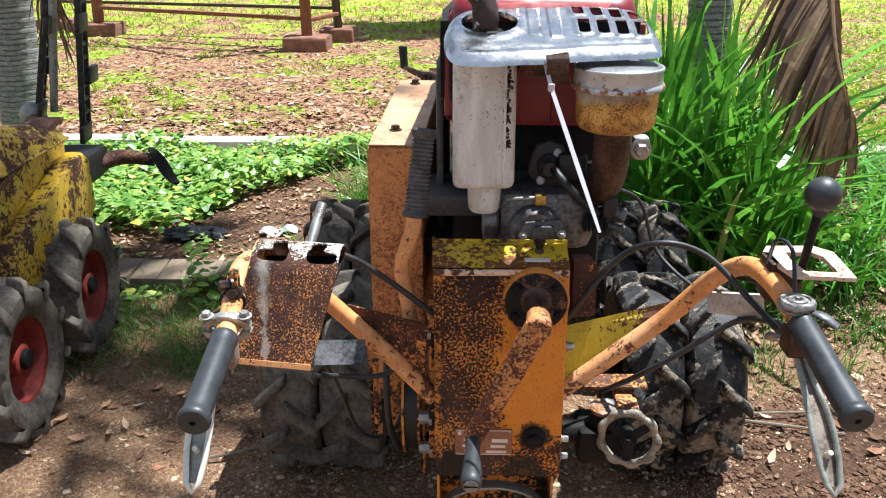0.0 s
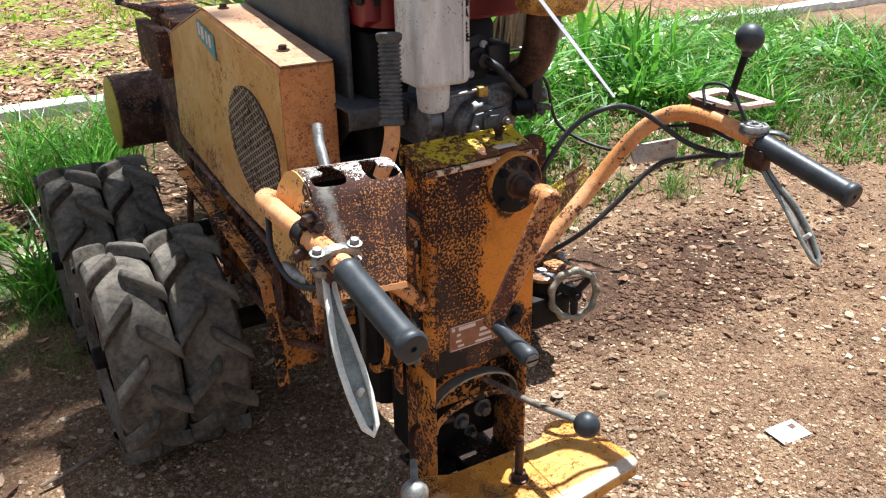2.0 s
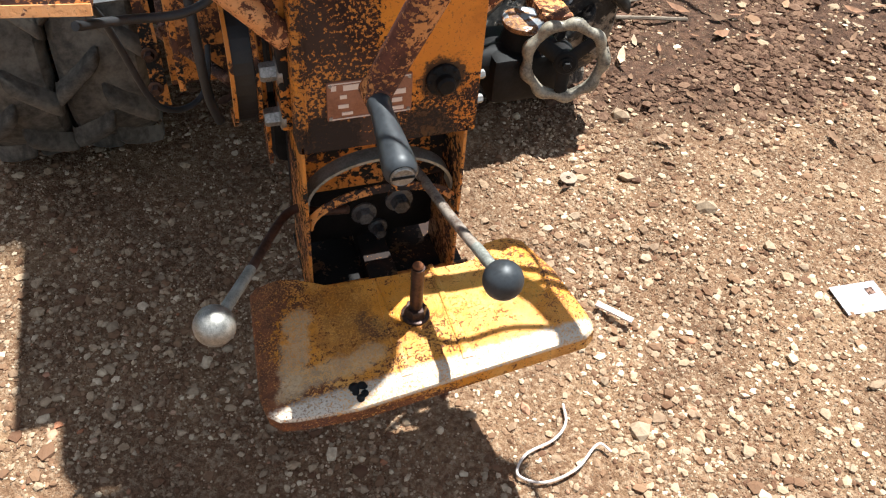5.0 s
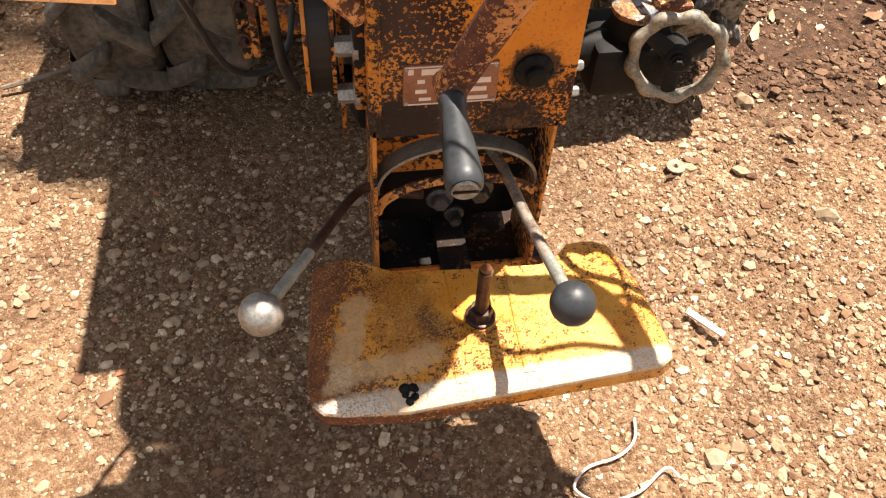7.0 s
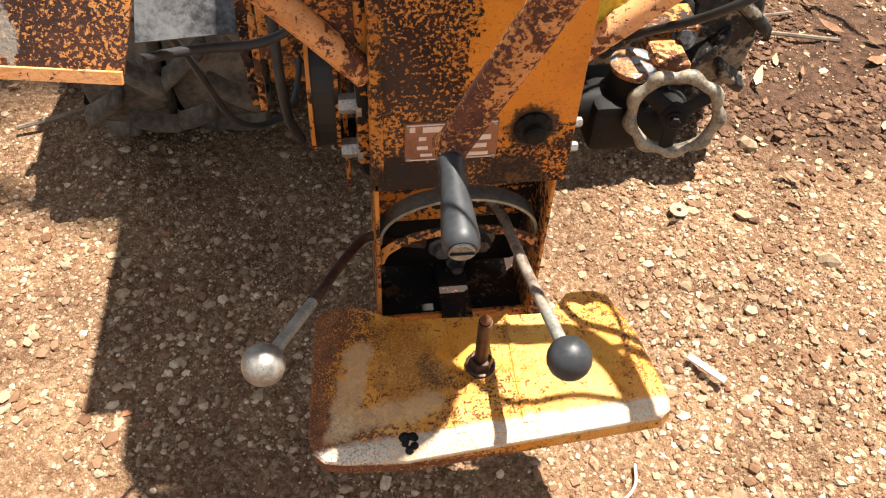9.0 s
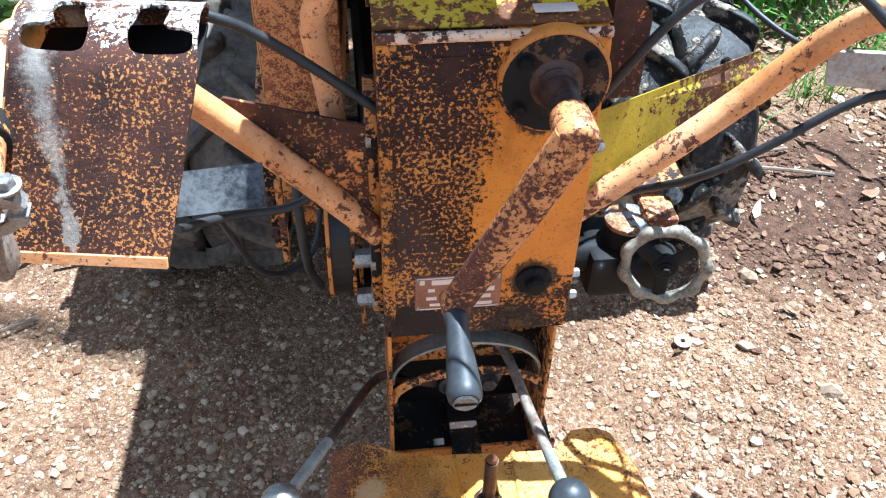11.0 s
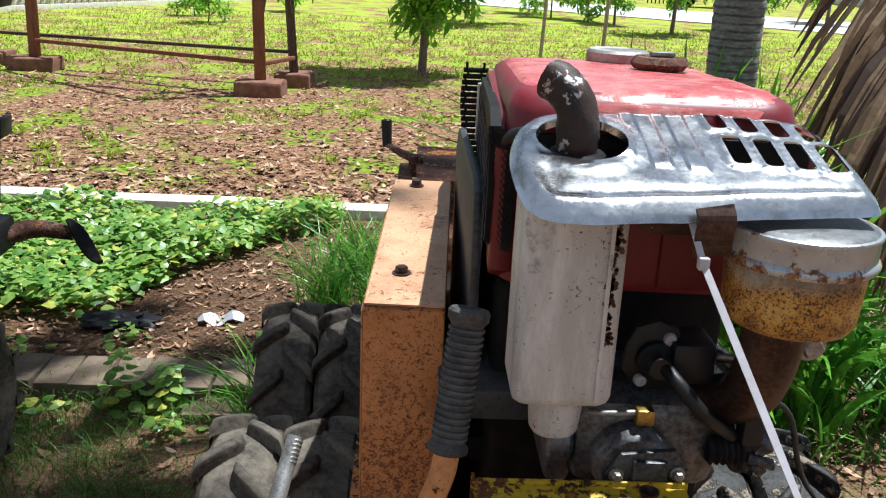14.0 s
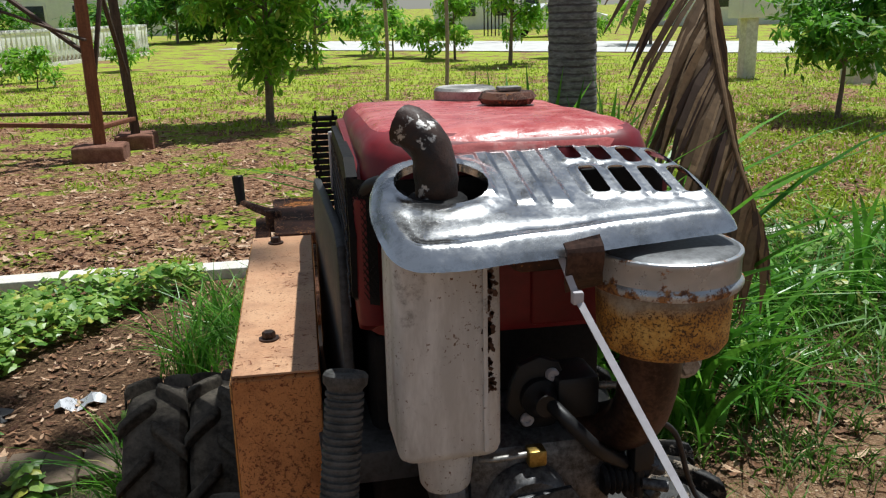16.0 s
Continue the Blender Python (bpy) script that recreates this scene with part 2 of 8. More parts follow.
# paler copy of the cover paint, with the sunlight on the top coloured in
M_BELT_TOP = rusty("lit_belt_cover_top_paint", (0.60, 0.36, 0.21), (0.50, 0.26, 0.14), 0.38, 7.0, 190.0, gloss=0.45, blotch=0.5, rust=(0.14, 0.06, 0.035))
M_FRAME = rusty("frame_paint", (0.58, 0.21, 0.03), (0.54, 0.23, 0.07), 0.50, 9.0, 120.0, grease=0.16)
# the first, broad brown smear colours in the shadow lying on the step
M_STEP = rusty("step_plate_paint", (0.66, 0.24, 0.018), (0.70, 0.36, 0.09), 0.545, 8.0, 360.0, (("Z", 0.272, 0.258, 0.10), ("X", -0.05, -0.20, 0.10)), gloss=0.34, blotch=0.9, rust=(0.10, 0.038, 0.016), bare=("Y", -0.786, -0.797, (0.60, 0.50, 0.39)),
               smears=(((-0.085, -0.655), (-0.075, -0.725), 0.050, (0.24, 0.085, 0.015), 0.75), ((-0.055, -0.70), (-0.045, -0.72), 0.020, (0.07, 0.035, 0.025), 0.7), ((-0.137, -0.665), (-0.168, -0.770), 0.022, (0.62, 0.42, 0.23), 0.7), ((-0.160, -0.765), (-0.060, -0.755), 0.022, (0.62, 0.42, 0.23), 0.65), ((-0.165, -0.80), (-0.13, -0.805), 0.016, (0.08, 0.035, 0.03), 0.8), ((0.06, -0.70), (0.15, -0.72), 0.04, (0.66, 0.36, 0.06), 0.5)))
M_DRUM = rusty("drum_rust", (0.27, 0.19, 0.14), (0.34, 0.25, 0.19), 0.42, 8.0, 80.0, blotch=0.8)
M_FLANGE = rusty("greasy_flange_paint", (0.60, 0.22, 0.03), (0.52, 0.19, 0.04), 0.43, 14.0, 150.0, flecks=0.4, rust=(0.030, 0.014, 0.010))
M_GREASE = rusty("greasy_brown_metal", (0.10, 0.05, 0.025), (0.16, 0.08, 0.035), 0.60, 14.0, 120.0, grease=0.22, flecks=0.30, rust=(0.020, 0.011, 0.008), gloss=0.35)
M_RUSTDARK = rusty("dark_rust", (0.16, 0.08, 0.05), (0.2, 0.1, 0.06), 0.55, 14.0, 150.0, grease=0.1, flecks=0.35)
M_YELLOW = rusty("old_yellow_paint", (0.62, 0.40, 0.025), (0.52, 0.32, 0.045), 0.47, 5.0, 60.0, blotch=1.6, rust=(0.05, 0.026, 0.016))
M_RUBBER = plain("tyre_rubber", (0.042, 0.036, 0.030), (0.175, 0.150, 0.118), 0.88, 10.0, 0.003, spec=0.2)
n = Nodes("tyre_rubber_muddy")
v, w = n.noise(7.0, 5, 0.65), n.noise(70, 4, 0.7)
mud = n.step(n.math("ADD", v, n.math("MULTIPLY", n.math("SUBTRACT", w, 0.5), 0.25)), 0.485, 0.545)
n.bump(n.math("ADD", mud, n.math("MULTIPLY", w, 0.6)), 0.004, 0.8)
M_RUBBER2 = n.done(n.mix(mud, n.mix(n.step(w, 0.35, 0.65), (0.006, 0.006, 0.006), (0.028, 0.025, 0.022)), n.mix(n.step(w, 0.35, 0.65), (0.11, 0.088, 0.066), (0.25, 0.205, 0.155))), n.step(mud, 0, 1, 0.55, 0.9), 0.0, 0.25)
M_GRIP = plain("grip_rubber", (0.018, 0.020, 0.022), (0.035, 0.038, 0.042), 0.38, 30.0, 0.0003)
M_GRIPGREY = plain("grey_ribbed_rubber", (0.026, 0.025, 0.024), (0.110, 0.105, 0.098), 0.62, 45.0, 0.0006)
M_BLACK = plain("black_plastic", (0.006, 0.006, 0.0065), (0.014, 0.014, 0.015), 0.4, 40.0, 0.0003)
M_CABLE = plain("cable_sheath", (0.012, 0.012, 0.013), (0.03, 0.03, 0.032), 0.42, 50.0, 0.0002)
# oily metal, and also the black sheets that stand in for shade
M_SOOTSHADE = plain("oily_black_metal_and_shade", (0.003, 0.003, 0.003), (0.014, 0.0125, 0.012), 0.55, 30.0, 0.001, 0.0, None, 0.16)
M_CAST = worn_metal("grey_cast_metal", (0.12, 0.12, 0.122), (0.022, 0.022, 0.024), 0.38, 0.6, 0.03, 22.0)
M_STEEL = worn_metal("bare_steel", (0.40, 0.385, 0.36), (0.17, 0.16, 0.145), 0.42, 0.75, 0.05, 40.0)
n = Nodes("polished_tin")
v, w = n.noise(26, 6, 0.75, (1, 0.4, 1)), n.noise(7, 3, 0.6, (1, 3, 1))
n.bump(n.math("ADD", n.math("MULTIPLY", w, 0.8), n.math("MULTIPLY", v, 0.2)), 0.002, 0.4)
M_TIN = n.done(n.ramp(v, (0.30, (0.48, 0.47, 0.46)), (0.42, (0.68, 0.68, 0.69)), (0.7, (0.86, 0.86, 0.87))), n.step(v, 0.3, 0.7, 0.25, 0.42), 0.7)
n = Nodes("grey_muffler_paint")
v, w, d = n.noise(24, 6, 0.75), n.noise(9, 5, 0.7, (2.5, 2.5, 0.6)), n.noise(230, 3, 0.7)
c = n.mix(n.step(w, 0.36, 0.66), (0.48, 0.465, 0.44), (0.70, 0.69, 0.67))
c = n.mix(n.step(n.noise(5, 5, 0.7, (2, 2, 0.7), (2, 9, 4)), 0.50, 0.66, 0, 0.75), c, (0.26, 0.235, 0.205))
c = n.mix(n.step(v, 0.58, 0.72, 0, 0.6), c, (0.14, 0.115, 0.09))
c = n.mix(n.step(n.math("ADD", d, n.math("MULTIPLY", n.noise(12, 3, shift=(3, 3, 3)), 0.4)), 0.83, 0.88), c, (0.13, 0.06, 0.025))
n.bump(n.math("ADD", v, n.math("MULTIPLY", d, 0.5)), 0.0008, 0.7)
M_MUFFLER = n.done(c, n.step(v, 0.3, 0.7, 0.42, 0.7), 0.1)
M_PIPE = worn_metal("burnt_exhaust_steel", (0.10, 0.055, 0.04), (0.022, 0.013, 0.010), 0.38, 0.6, 0.10, 20.0)
n = Nodes("pale_filter_tin")
v, w, d, z = n.noise(30, 6, 0.75), n.noise(8, 4, 0.65), n.noise(170, 3, 0.7), n.axis("Z")
rim = n.math("ADD", n.step(z, 1.196, 1.180, 0, 0.10), n.step(z, 1.208, 1.218, 0, 0.06))
stain = n.step(n.math("ADD", n.math("ADD", v, n.math("MULTIPLY", n.math("SUBTRACT", w, 0.5), 0.7)), rim), 0.555, 0.62)
c = n.mix(n.step(w, 0.35, 0.65), (0.34, 0.36, 0.38), (0.54, 0.57, 0.60))
c = n.mix(stain, c, n.mix(n.step(d, 0.42, 0.6), (0.10, 0.04, 0.018), (0.34, 0.16, 0.05)))
n.bump(n.math("ADD", v, d), 0.0008, 0.6)
M_AIRTOP = n.done(c, n.math("ADD", n.step(v, 0.3, 0.7, 0.25, 0.45), n.math("MULTIPLY", stain, 0.3)), n.math("MULTIPLY", n.math("SUBTRACT", 1.0, stain), 0.6))
n = Nodes("filter_bowl_rust")
z = n.math("ADD", n.axis("Z"), n.math("MULTIPLY", n.math("SUBTRACT", n.noise(11, 5, 0.7), 0.5), 0.05))
band = n.math("MULTIPLY", n.step(z, 1.178, 1.160), n.step(z, 1.112, 1.124, 0.45, 1.0))
v, d = n.noise(24, 5, 0.7), n.noise(430, 4, 0.7)
ochre = n.ramp(v, (0.36, (0.22, 0.10, 0.022)), (0.50, (0.48, 0.24, 0.035)), (0.66, (0.62, 0.40, 0.11)))
c = n.mix(band, n.mix(n.step(v, 0.38, 0.62), (0.20, 0.165, 0.12), (0.36, 0.325, 0.265)), ochre)
pits = n.math("MULTIPLY", n.step(n.math("ADD", d, n.math("MULTIPLY", n.math("SUBTRACT", v, 0.5), -0.35)), 0.50, 0.58), n.step(band, 0.0, 0.8, 0.2, 1.0))
n.bump(pits, 0.0008, 0.6)
M_AIRBODY = n.done(n.mix(pits, c, (0.075, 0.032, 0.012)), 0.58)
# one red in two tones: dark for shaded walls, pale for the lit top
M_RED = worn_metal("shaded_red_paint", (0.20, 0.008, 0.014), (0.13, 0.005, 0.009), 0.38, 0.0, 0.0, 6.0, (0.10, 0.02, 0.02))
n = Nodes("lit_faded_red_paint")
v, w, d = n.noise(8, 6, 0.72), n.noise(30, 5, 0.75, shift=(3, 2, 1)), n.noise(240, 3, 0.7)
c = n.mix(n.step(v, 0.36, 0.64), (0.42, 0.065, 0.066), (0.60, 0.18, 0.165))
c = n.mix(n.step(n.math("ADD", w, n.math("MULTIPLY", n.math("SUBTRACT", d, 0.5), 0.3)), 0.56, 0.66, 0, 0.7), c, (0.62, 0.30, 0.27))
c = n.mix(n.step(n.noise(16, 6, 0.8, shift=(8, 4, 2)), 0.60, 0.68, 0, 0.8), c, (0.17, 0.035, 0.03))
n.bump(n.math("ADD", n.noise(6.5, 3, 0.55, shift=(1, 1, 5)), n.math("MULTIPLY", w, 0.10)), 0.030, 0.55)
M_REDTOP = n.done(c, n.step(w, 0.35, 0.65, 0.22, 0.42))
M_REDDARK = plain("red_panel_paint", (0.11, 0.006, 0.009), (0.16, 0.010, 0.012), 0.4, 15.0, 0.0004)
M_LEVER = worn_metal("pale_lever_tin", (0.72, 0.69, 0.60), (0.54, 0.51, 0.43), 0.38, 0.25, 0.02, 30.0)
M_WEB = worn_metal("grey_pressed_tin", (0.33, 0.33, 0.29), (0.17, 0.17, 0.145), 0.42, 0.4, 0.03, 40.0)
n = Nodes("bright_shield_tin")
x, y = n.axis("X"), n.math("ADD", n.axis("Y"), 0.6)
v, d = n.noise(40, 6, 0.8, (1, 0.35, 1)), n.noise(260, 3, 0.7)
bars = 0.0
for cx, y0, y1 in ((0.016, 0.112, 0.200), (0.050, 0.096, 0.203), (0.084, 0.090, 0.204)):
    wide = n.step(n.math("ABSOLUTE", n.math("SUBTRACT", x, cx)), 0.0125, 0.0070)
    long = n.step(n.math("ABSOLUTE", n.math("SUBTRACT", y, (y0 + y1) / 2)), (y1 - y0) / 2 + 0.010, (y1 - y0) / 2 - 0.006)
    bars = n.math("ADD", n.math("MULTIPLY", wide, long), bars)
n.bump(n.math("ADD", n.math("MULTIPLY", d, 0.03), n.math("ADD", n.math("MULTIPLY", bars, 0.7), n.math("MULTIPLY", v, 0.05))), 0.004, 0.8)
# mottled tone: smudges, and reflections of dark surroundings put into the colour
smear, blot = n.noise(50, 6, 0.75, (0.45, 1, 1)), n.noise(19, 7, 0.8, shift=(2, 5, 1))
tone = n.math("ADD", n.math("MULTIPLY", blot, 0.55), n.math("ADD", n.math("MULTIPLY", v, 0.2), n.math("MULTIPLY", smear, 0.25)))
M_SHIELD = n.done(n.ramp(tone, (0.37, (0.22, 0.225, 0.235)), (0.46, (0.46, 0.47, 0.48)), (0.55, (0.72, 0.725, 0.73))), n.step(blot, 0.35, 0.66, 0.30, 0.13), 1.0)
M_LEVERROD = worn_metal("worn_lever_steel", (0.34, 0.285, 0.23), (0.10, 0.062, 0.045), 0.45, 0.4, 0.10, 30.0)
n = Nodes("burnt_elbow_steel")
v, d = n.noise(28, 6, 0.75), n.noise(150, 4, 0.7)
c = n.mix(n.step(v, 0.38, 0.62), (0.009, 0.005, 0.004), (0.042, 0.018, 0.011))
scrape = n.step(n.math("ADD", n.noise(30, 5, 0.7, shift=(4, 1, 2)), n.step(n.axis("Z"), 1.296, 1.330, 0.0, 0.025)), 0.60, 0.64)
c = n.mix(scrape, c, (0.48, 0.46, 0.44))
n.bump(n.math("ADD", v, n.math("MULTIPLY", d, 0.4)), 0.002, 0.8)
M_ELBOW = n.done(c, n.step(v, 0.3, 0.7, 0.40, 0.7), n.math("ADD", 0.1, n.math("MULTIPLY", scrape, 0.8)))
# dark grey puts the heat shield's shade into the panel's colour
M_LIDPANEL = worn_metal("shaded_lid_panel", (0.15, 0.155, 0.16), (0.07, 0.07, 0.07), 0.40, 0.3, 0.05, 24.0)
M_PLATE = worn_metal("copper_plate", (0.30, 0.14, 0.085), (0.20, 0.09, 0.055), 0.4, 0.4, 0.02, 40.0)
M_PALEINK = plain("plate_lettering", (0.62, 0.50, 0.42), (0.70, 0.58, 0.5), 0.5, 60.0, 0)
M_BRASS = worn_metal("brass", (0.55, 0.40, 0.12), (0.30, 0.2, 0.06), 0.35, 1.0, 0.05, 40.0)
M_WHITE = plain("white_plastic", (0.40, 0.38, 0.40), (0.50, 0.48, 0.50), 0.35, 20.0, 0)
M_GREY = worn_metal("bluegrey_shroud_paint", (0.075, 0.073, 0.072), (0.024, 0.022, 0.021), 0.5, 0.1, 0.05, 14.0)
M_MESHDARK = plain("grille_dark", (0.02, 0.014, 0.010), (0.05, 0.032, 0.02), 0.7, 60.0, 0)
M_RIM = worn_metal("red_wheel_rim_paint", (0.30, 0.035, 0.025), (0.13, 0.018, 0.014), 0.5, 0.0, 0.12, 20.0)
M_BLUE = plain("blue_plate_paint", (0.04, 0.17, 0.22), (0.07, 0.24, 0.30), 0.4, 60.0, 0.0002)


# ---- shaping helpers ----
def vec(*p):
    return Vector(p)


def rbox(bm, lo, hi, r=0.003, m=None):
    """A box between two corners with softened edges."""
    lo, hi = Vector(lo), Vector(hi)
    got = bmesh.ops.create_cube(bm, size=1.0)["verts"]
    size, mid = hi - lo, (hi + lo) / 2
    for v in got:
        v.co = Vector((v.co.x * size.x, v.co.y * size.y, v.co.z * size.z)) + mid
    if r:
        edges = {e for v in got for e in v.link_edges}
        made = bmesh.ops.bevel(bm, geom=list(edges), offset=min(r, min(abs(q) for q in size) * 0.45), segments=2, profile=0.5, affect="EDGES")
        got = made["verts"]
    if m:
        bmesh.ops.transform(bm, matrix=m, verts=list(set(got)))
    return bm


def spin(bm, profile, m, seg=32, close=True):
    """Turns a profile of (radius, height) round the z axis of the pose m."""
    rings = []
    for r, z in profile:
        rings.append([bm.verts.new(m @ Vector((r * math.cos(6.28318531 * k / seg), r * math.sin(6.28318531 * k / seg), z))) for k in range(seg)])
    for a, b in zip(rings, rings[1:]):
        for k in range(seg):
            bm.faces.new((a[k], a[(k + 1) % seg], b[(k + 1) % seg], b[k]))
    if close:
        bm.faces.new(rings[0][::-1])
        bm.faces.new(rings[-1])
    return bm


def along(p, q):
    """The pose whose z axis runs from p towards q."""
    d = Vector(q) - Vector(p)
    return Matrix.Translation(p) @ d.to_track_quat("Z", "Y").to_matrix().to_4x4()


def rod(bm, p, q, r, r2=None, seg=16, soft=0.15):
    n = (Vector(q) - Vector(p)).length
    r2 = r if r2 is None else r2
    c, d = r * soft, r2 * soft
    return spin(bm, [(r - c, 0), (r, c), (r2, n - d), (r2 - d, n)], along(p, q), seg)


def ball(bm, p, r, seg=24):
    prof = [(max(r * math.sin(math.pi * k / 14), 1e-4), -r * math.cos(math.pi * k / 14)) for k in range(15)]
    return spin(bm, prof, Matrix.Translation(p), seg)


def curve(points, n=6):
    """A smooth line through the points."""
    p = [Vector(q) for q in points]
    p = [2 * p[0] - p[1], *p, 2 * p[-1] - p[-2]]
    out = []
    for a, b, c, d in zip(p, p[1:], p[2:], p[3:]):
        for k in range(n):
            t = k / n
            out.append(0.5 * (2 * b + (c - a) * t + (2 * a - 5 * b + 4 * c - d) * t * t + (3 * b - a - 3 * c + d) * t ** 3))
    return [*out, p[-2]]


def sweep(bm, line, radius, seg=12, flat=1.0, up=(0, 0, 1)):
    """A tube along a line; radius may be a list; flat squeezes it across 'up'."""
    line = [Vector(q) for q in line]
    radii = radius if isinstance(radius, (list, tuple)) else [radius] * len(line)
    rings, side = [], None
    for k, p in enumerate(line):
        d = (line[min(k + 1, len(line) - 1)] - line[max(k - 1, 0)]).normalized()
        if side is None:
            side = d.cross(Vector(up))
            side = side.normalized() if side.length > 1e-4 else d.orthogonal().normalized()
        side = (side - d * side.dot(d)).normalized()
        top = side.cross(d)
        rings.append([bm.verts.new(p + radii[k] * (side * math.cos(6.28318531 * j / seg) + top * flat * math.sin(6.28318531 * j / seg))) for j in range(seg)])
    for a, b in zip(rings, rings[1:]):
        for j in range(seg):
            bm.faces.new((a[j], a[(j + 1) % seg], b[(j + 1) % seg], b[j]))
    bm.faces.new(rings[0][::-1])
    bm.faces.new(rings[-1])
    return bm


def slab(bm, outline, m, depth, r=0.0):
    """A flat outline of (u, v), laid by the pose m and given a thickness along its z axis."""
    low = [bm.verts.new(m @ Vector((u, v, 0))) for u, v in outline]
    high = [bm.verts.new(m @ Vector((u, v, depth))) for u, v in outline]
    n = len(outline)
    faces = [bm.faces.new(low[::-1]), bm.faces.new(high)]
    faces += [bm.faces.new((low[k], low[(k + 1) % n], high[(k + 1) % n], high[k])) for k in range(n)]
    if r:
        bmesh.ops.bevel(bm, geom=[e for f in faces[:2] for e in f.edges], offset=r, segments=2, profile=0.5, affect="EDGES")
    return bm


def ribbon(bm, line, widths, side, thick):
    """A strip of sheet along a line: widths to both sides along 'side', with a thickness."""
    line = [Vector(q) for q in line]
    sec = []
    for k, p in enumerate(line):
        d = (line[min(k + 1, len(line) - 1)] - line[max(k - 1, 0)]).normalized()
        s = Vector(side) if not callable(side) else side(k)
        s = (s - d * s.dot(d)).normalized()
        u = s.cross(d) * thick / 2
        w = widths[k] if isinstance(widths, (list, tuple)) else widths
        sec.append([bm.verts.new(p + s * w * a + u * b) for a, b in ((-0.5, -1), (0.5, -1), (0.5, 1), (-0.5, 1))])
    for a, b in zip(sec, sec[1:]):
        for j in range(4):
            bm.faces.new((a[j], a[(j + 1) % 4], b[(j + 1) % 4], b[j]))
    bm.faces.new(sec[0][::-1])
    bm.faces.new(sec[-1])
    return bm


def hexbolt(bm, p, q, r=0.008):
    """A bolt head with a washer, from p outwards to q."""
    m, n = along(p, q), (Vector(q) - Vector(p)).length
    spin(bm, [(r * 1.5, 0), (r * 1.5, n * 0.22), (r * 1.3, n * 0.25)], m, 18)
    spin(bm, [(r, n * 0.2), (r, n * 0.85), (r * 0.85, n)], m, 6)
    return bm


def finish(bm, name, smooth=40):
    bmesh.ops.remove_doubles(bm, verts=bm.verts, dist=1e-6)
    bmesh.ops.recalc_face_normals(bm, faces=bm.faces)
    me = bpy.data.meshes.new(name)
    for f in bm.faces:
        f.smooth = smooth > 0
    if 0 < smooth < 180:
        lim = radians(smooth)
        for e in bm.edges:
            if len(e.link_faces) == 2 and e.calc_face_angle(0) > lim:
                e.smooth = False
    bm.to_mesh(me)
    bm.free()
    return me


def root(name, at, label, category, group=""):
    ob = new(name)
    ob.location = at
    ob.empty_display_size = 0.1
    return tagged(ob, label, category, group)


def base_of(ob):
    p = Vector((0, 0, 0))
    while ob is not None:
        p += ob.location
        ob = ob.parent
    return p


def part(name, bm, material, parent, label="", smooth=40):
    """One mesh, modelled in the place's own coordinates, under a thing or a part."""
    bm.transform(Matrix.Translation(-base_of(parent)))
    ob = new(name, finish(bm, name, smooth))
    ob.data.materials.append(material)
    ob.parent = parent
    return tagged(ob, label)


def piece(name, mesh, parent, m, label=""):
    """A part on shared mesh data, at a pose within its thing."""
    ob = new(name, mesh)
    ob.parent = parent
    ob.matrix_basis = m
    return tagged(ob, label)


def thing(name, bm, material, at, label, category, group="", kind="", smooth=40):
    bm.transform(Matrix.Translation(-Vector(at)))
    ob = new(name, finish(bm, name, smooth))
    ob.data.materials.append(material)
    ob.location = at
    return tagged(ob, label, category, group, kind)


def raw(name, verts, faces, material, label, category, kind="stuff", smooth=False):
    me = bpy.data.meshes.new(name)
    me.from_pydata(verts, [], faces)
    me.materials.append(material)
    if smooth:
        me.shade_smooth()
    return tagged(new(name, me), label, category, "", kind)


def B():
    return bmesh.new()


# ---- the orange walking tractor ----
tractor = root("walking_tractor", (0, 0.6, 0), "rusty orange walking tractor with red engine and double rubber wheels", "tractor")
TURN = Matrix.Translation((0, 0.27, 0)) @ Matrix.Rotation(radians(-2.2), 4, "Z") @ Matrix.Translation((0, -0.27, 0))
SIDE = Matrix(((0, 0, 1, 0), (1, 0, 0, 0), (0, 1, 0, 0), (0, 0, 0, 1)))  # outline (u, v) lies in (y, z), depth along x


def at_x(x):
    return Matrix.Translation((x, 0, 0)) @ SIDE


# main gear box with its lid, flange and crank
bm = slab(B(), [(0.0, 0.49), (0.0, 0.872), (0.004, 0.882), (0.012, 0.888), (0.082, 0.905), (0.085, 0.49)], at_x(-0.111), 0.224, 0.004)
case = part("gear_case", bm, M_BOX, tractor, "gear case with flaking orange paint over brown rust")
bm = slab(B(), [(-0.113, 0.0), (0.114, 0.0), (0.114, 0.072), (-0.113, 0.072)],
          Matrix.Translation((0, 0.012, 0.8895)) @ Matrix.Rotation(radians(13.6), 4, "X"), 0.004, 0.0015)
rbox(bm, (-0.116, 0.082, 0.88), (-0.112, 0.09, 0.918), 0.001)
rbox(bm, (-0.116, 0.0815, 0.90), (0.116, 0.086, 0.915), 0.0015)
part("lid", bm, M_TOP, tractor, "yellow lid streaked with rust")
# thin rod that carries the edge's wear and a painted highlight
part("lid_edge", sweep(B(), [(-0.110, 0.0035, 0.8855), (-0.03, 0.003, 0.8865), (0.05, 0.003, 0.8862), (0.112, 0.0035, 0.8855)], 0.0055, 10), rusty("worn_lit_edge_paint", (0.70, 0.42, 0.24), (0.74, 0.52, 0.36), 0.46, 16.0, 110.0, blotch=1.4), tractor, "worn front edge of the lid with its pale highlight coloured in")
bm = rbox(B(), (0.040, 0.020, 0.8985), (0.082, 0.036, 0.9005), 0.0006, None)
part("pale_label", bm, M_PALEINK, tractor)
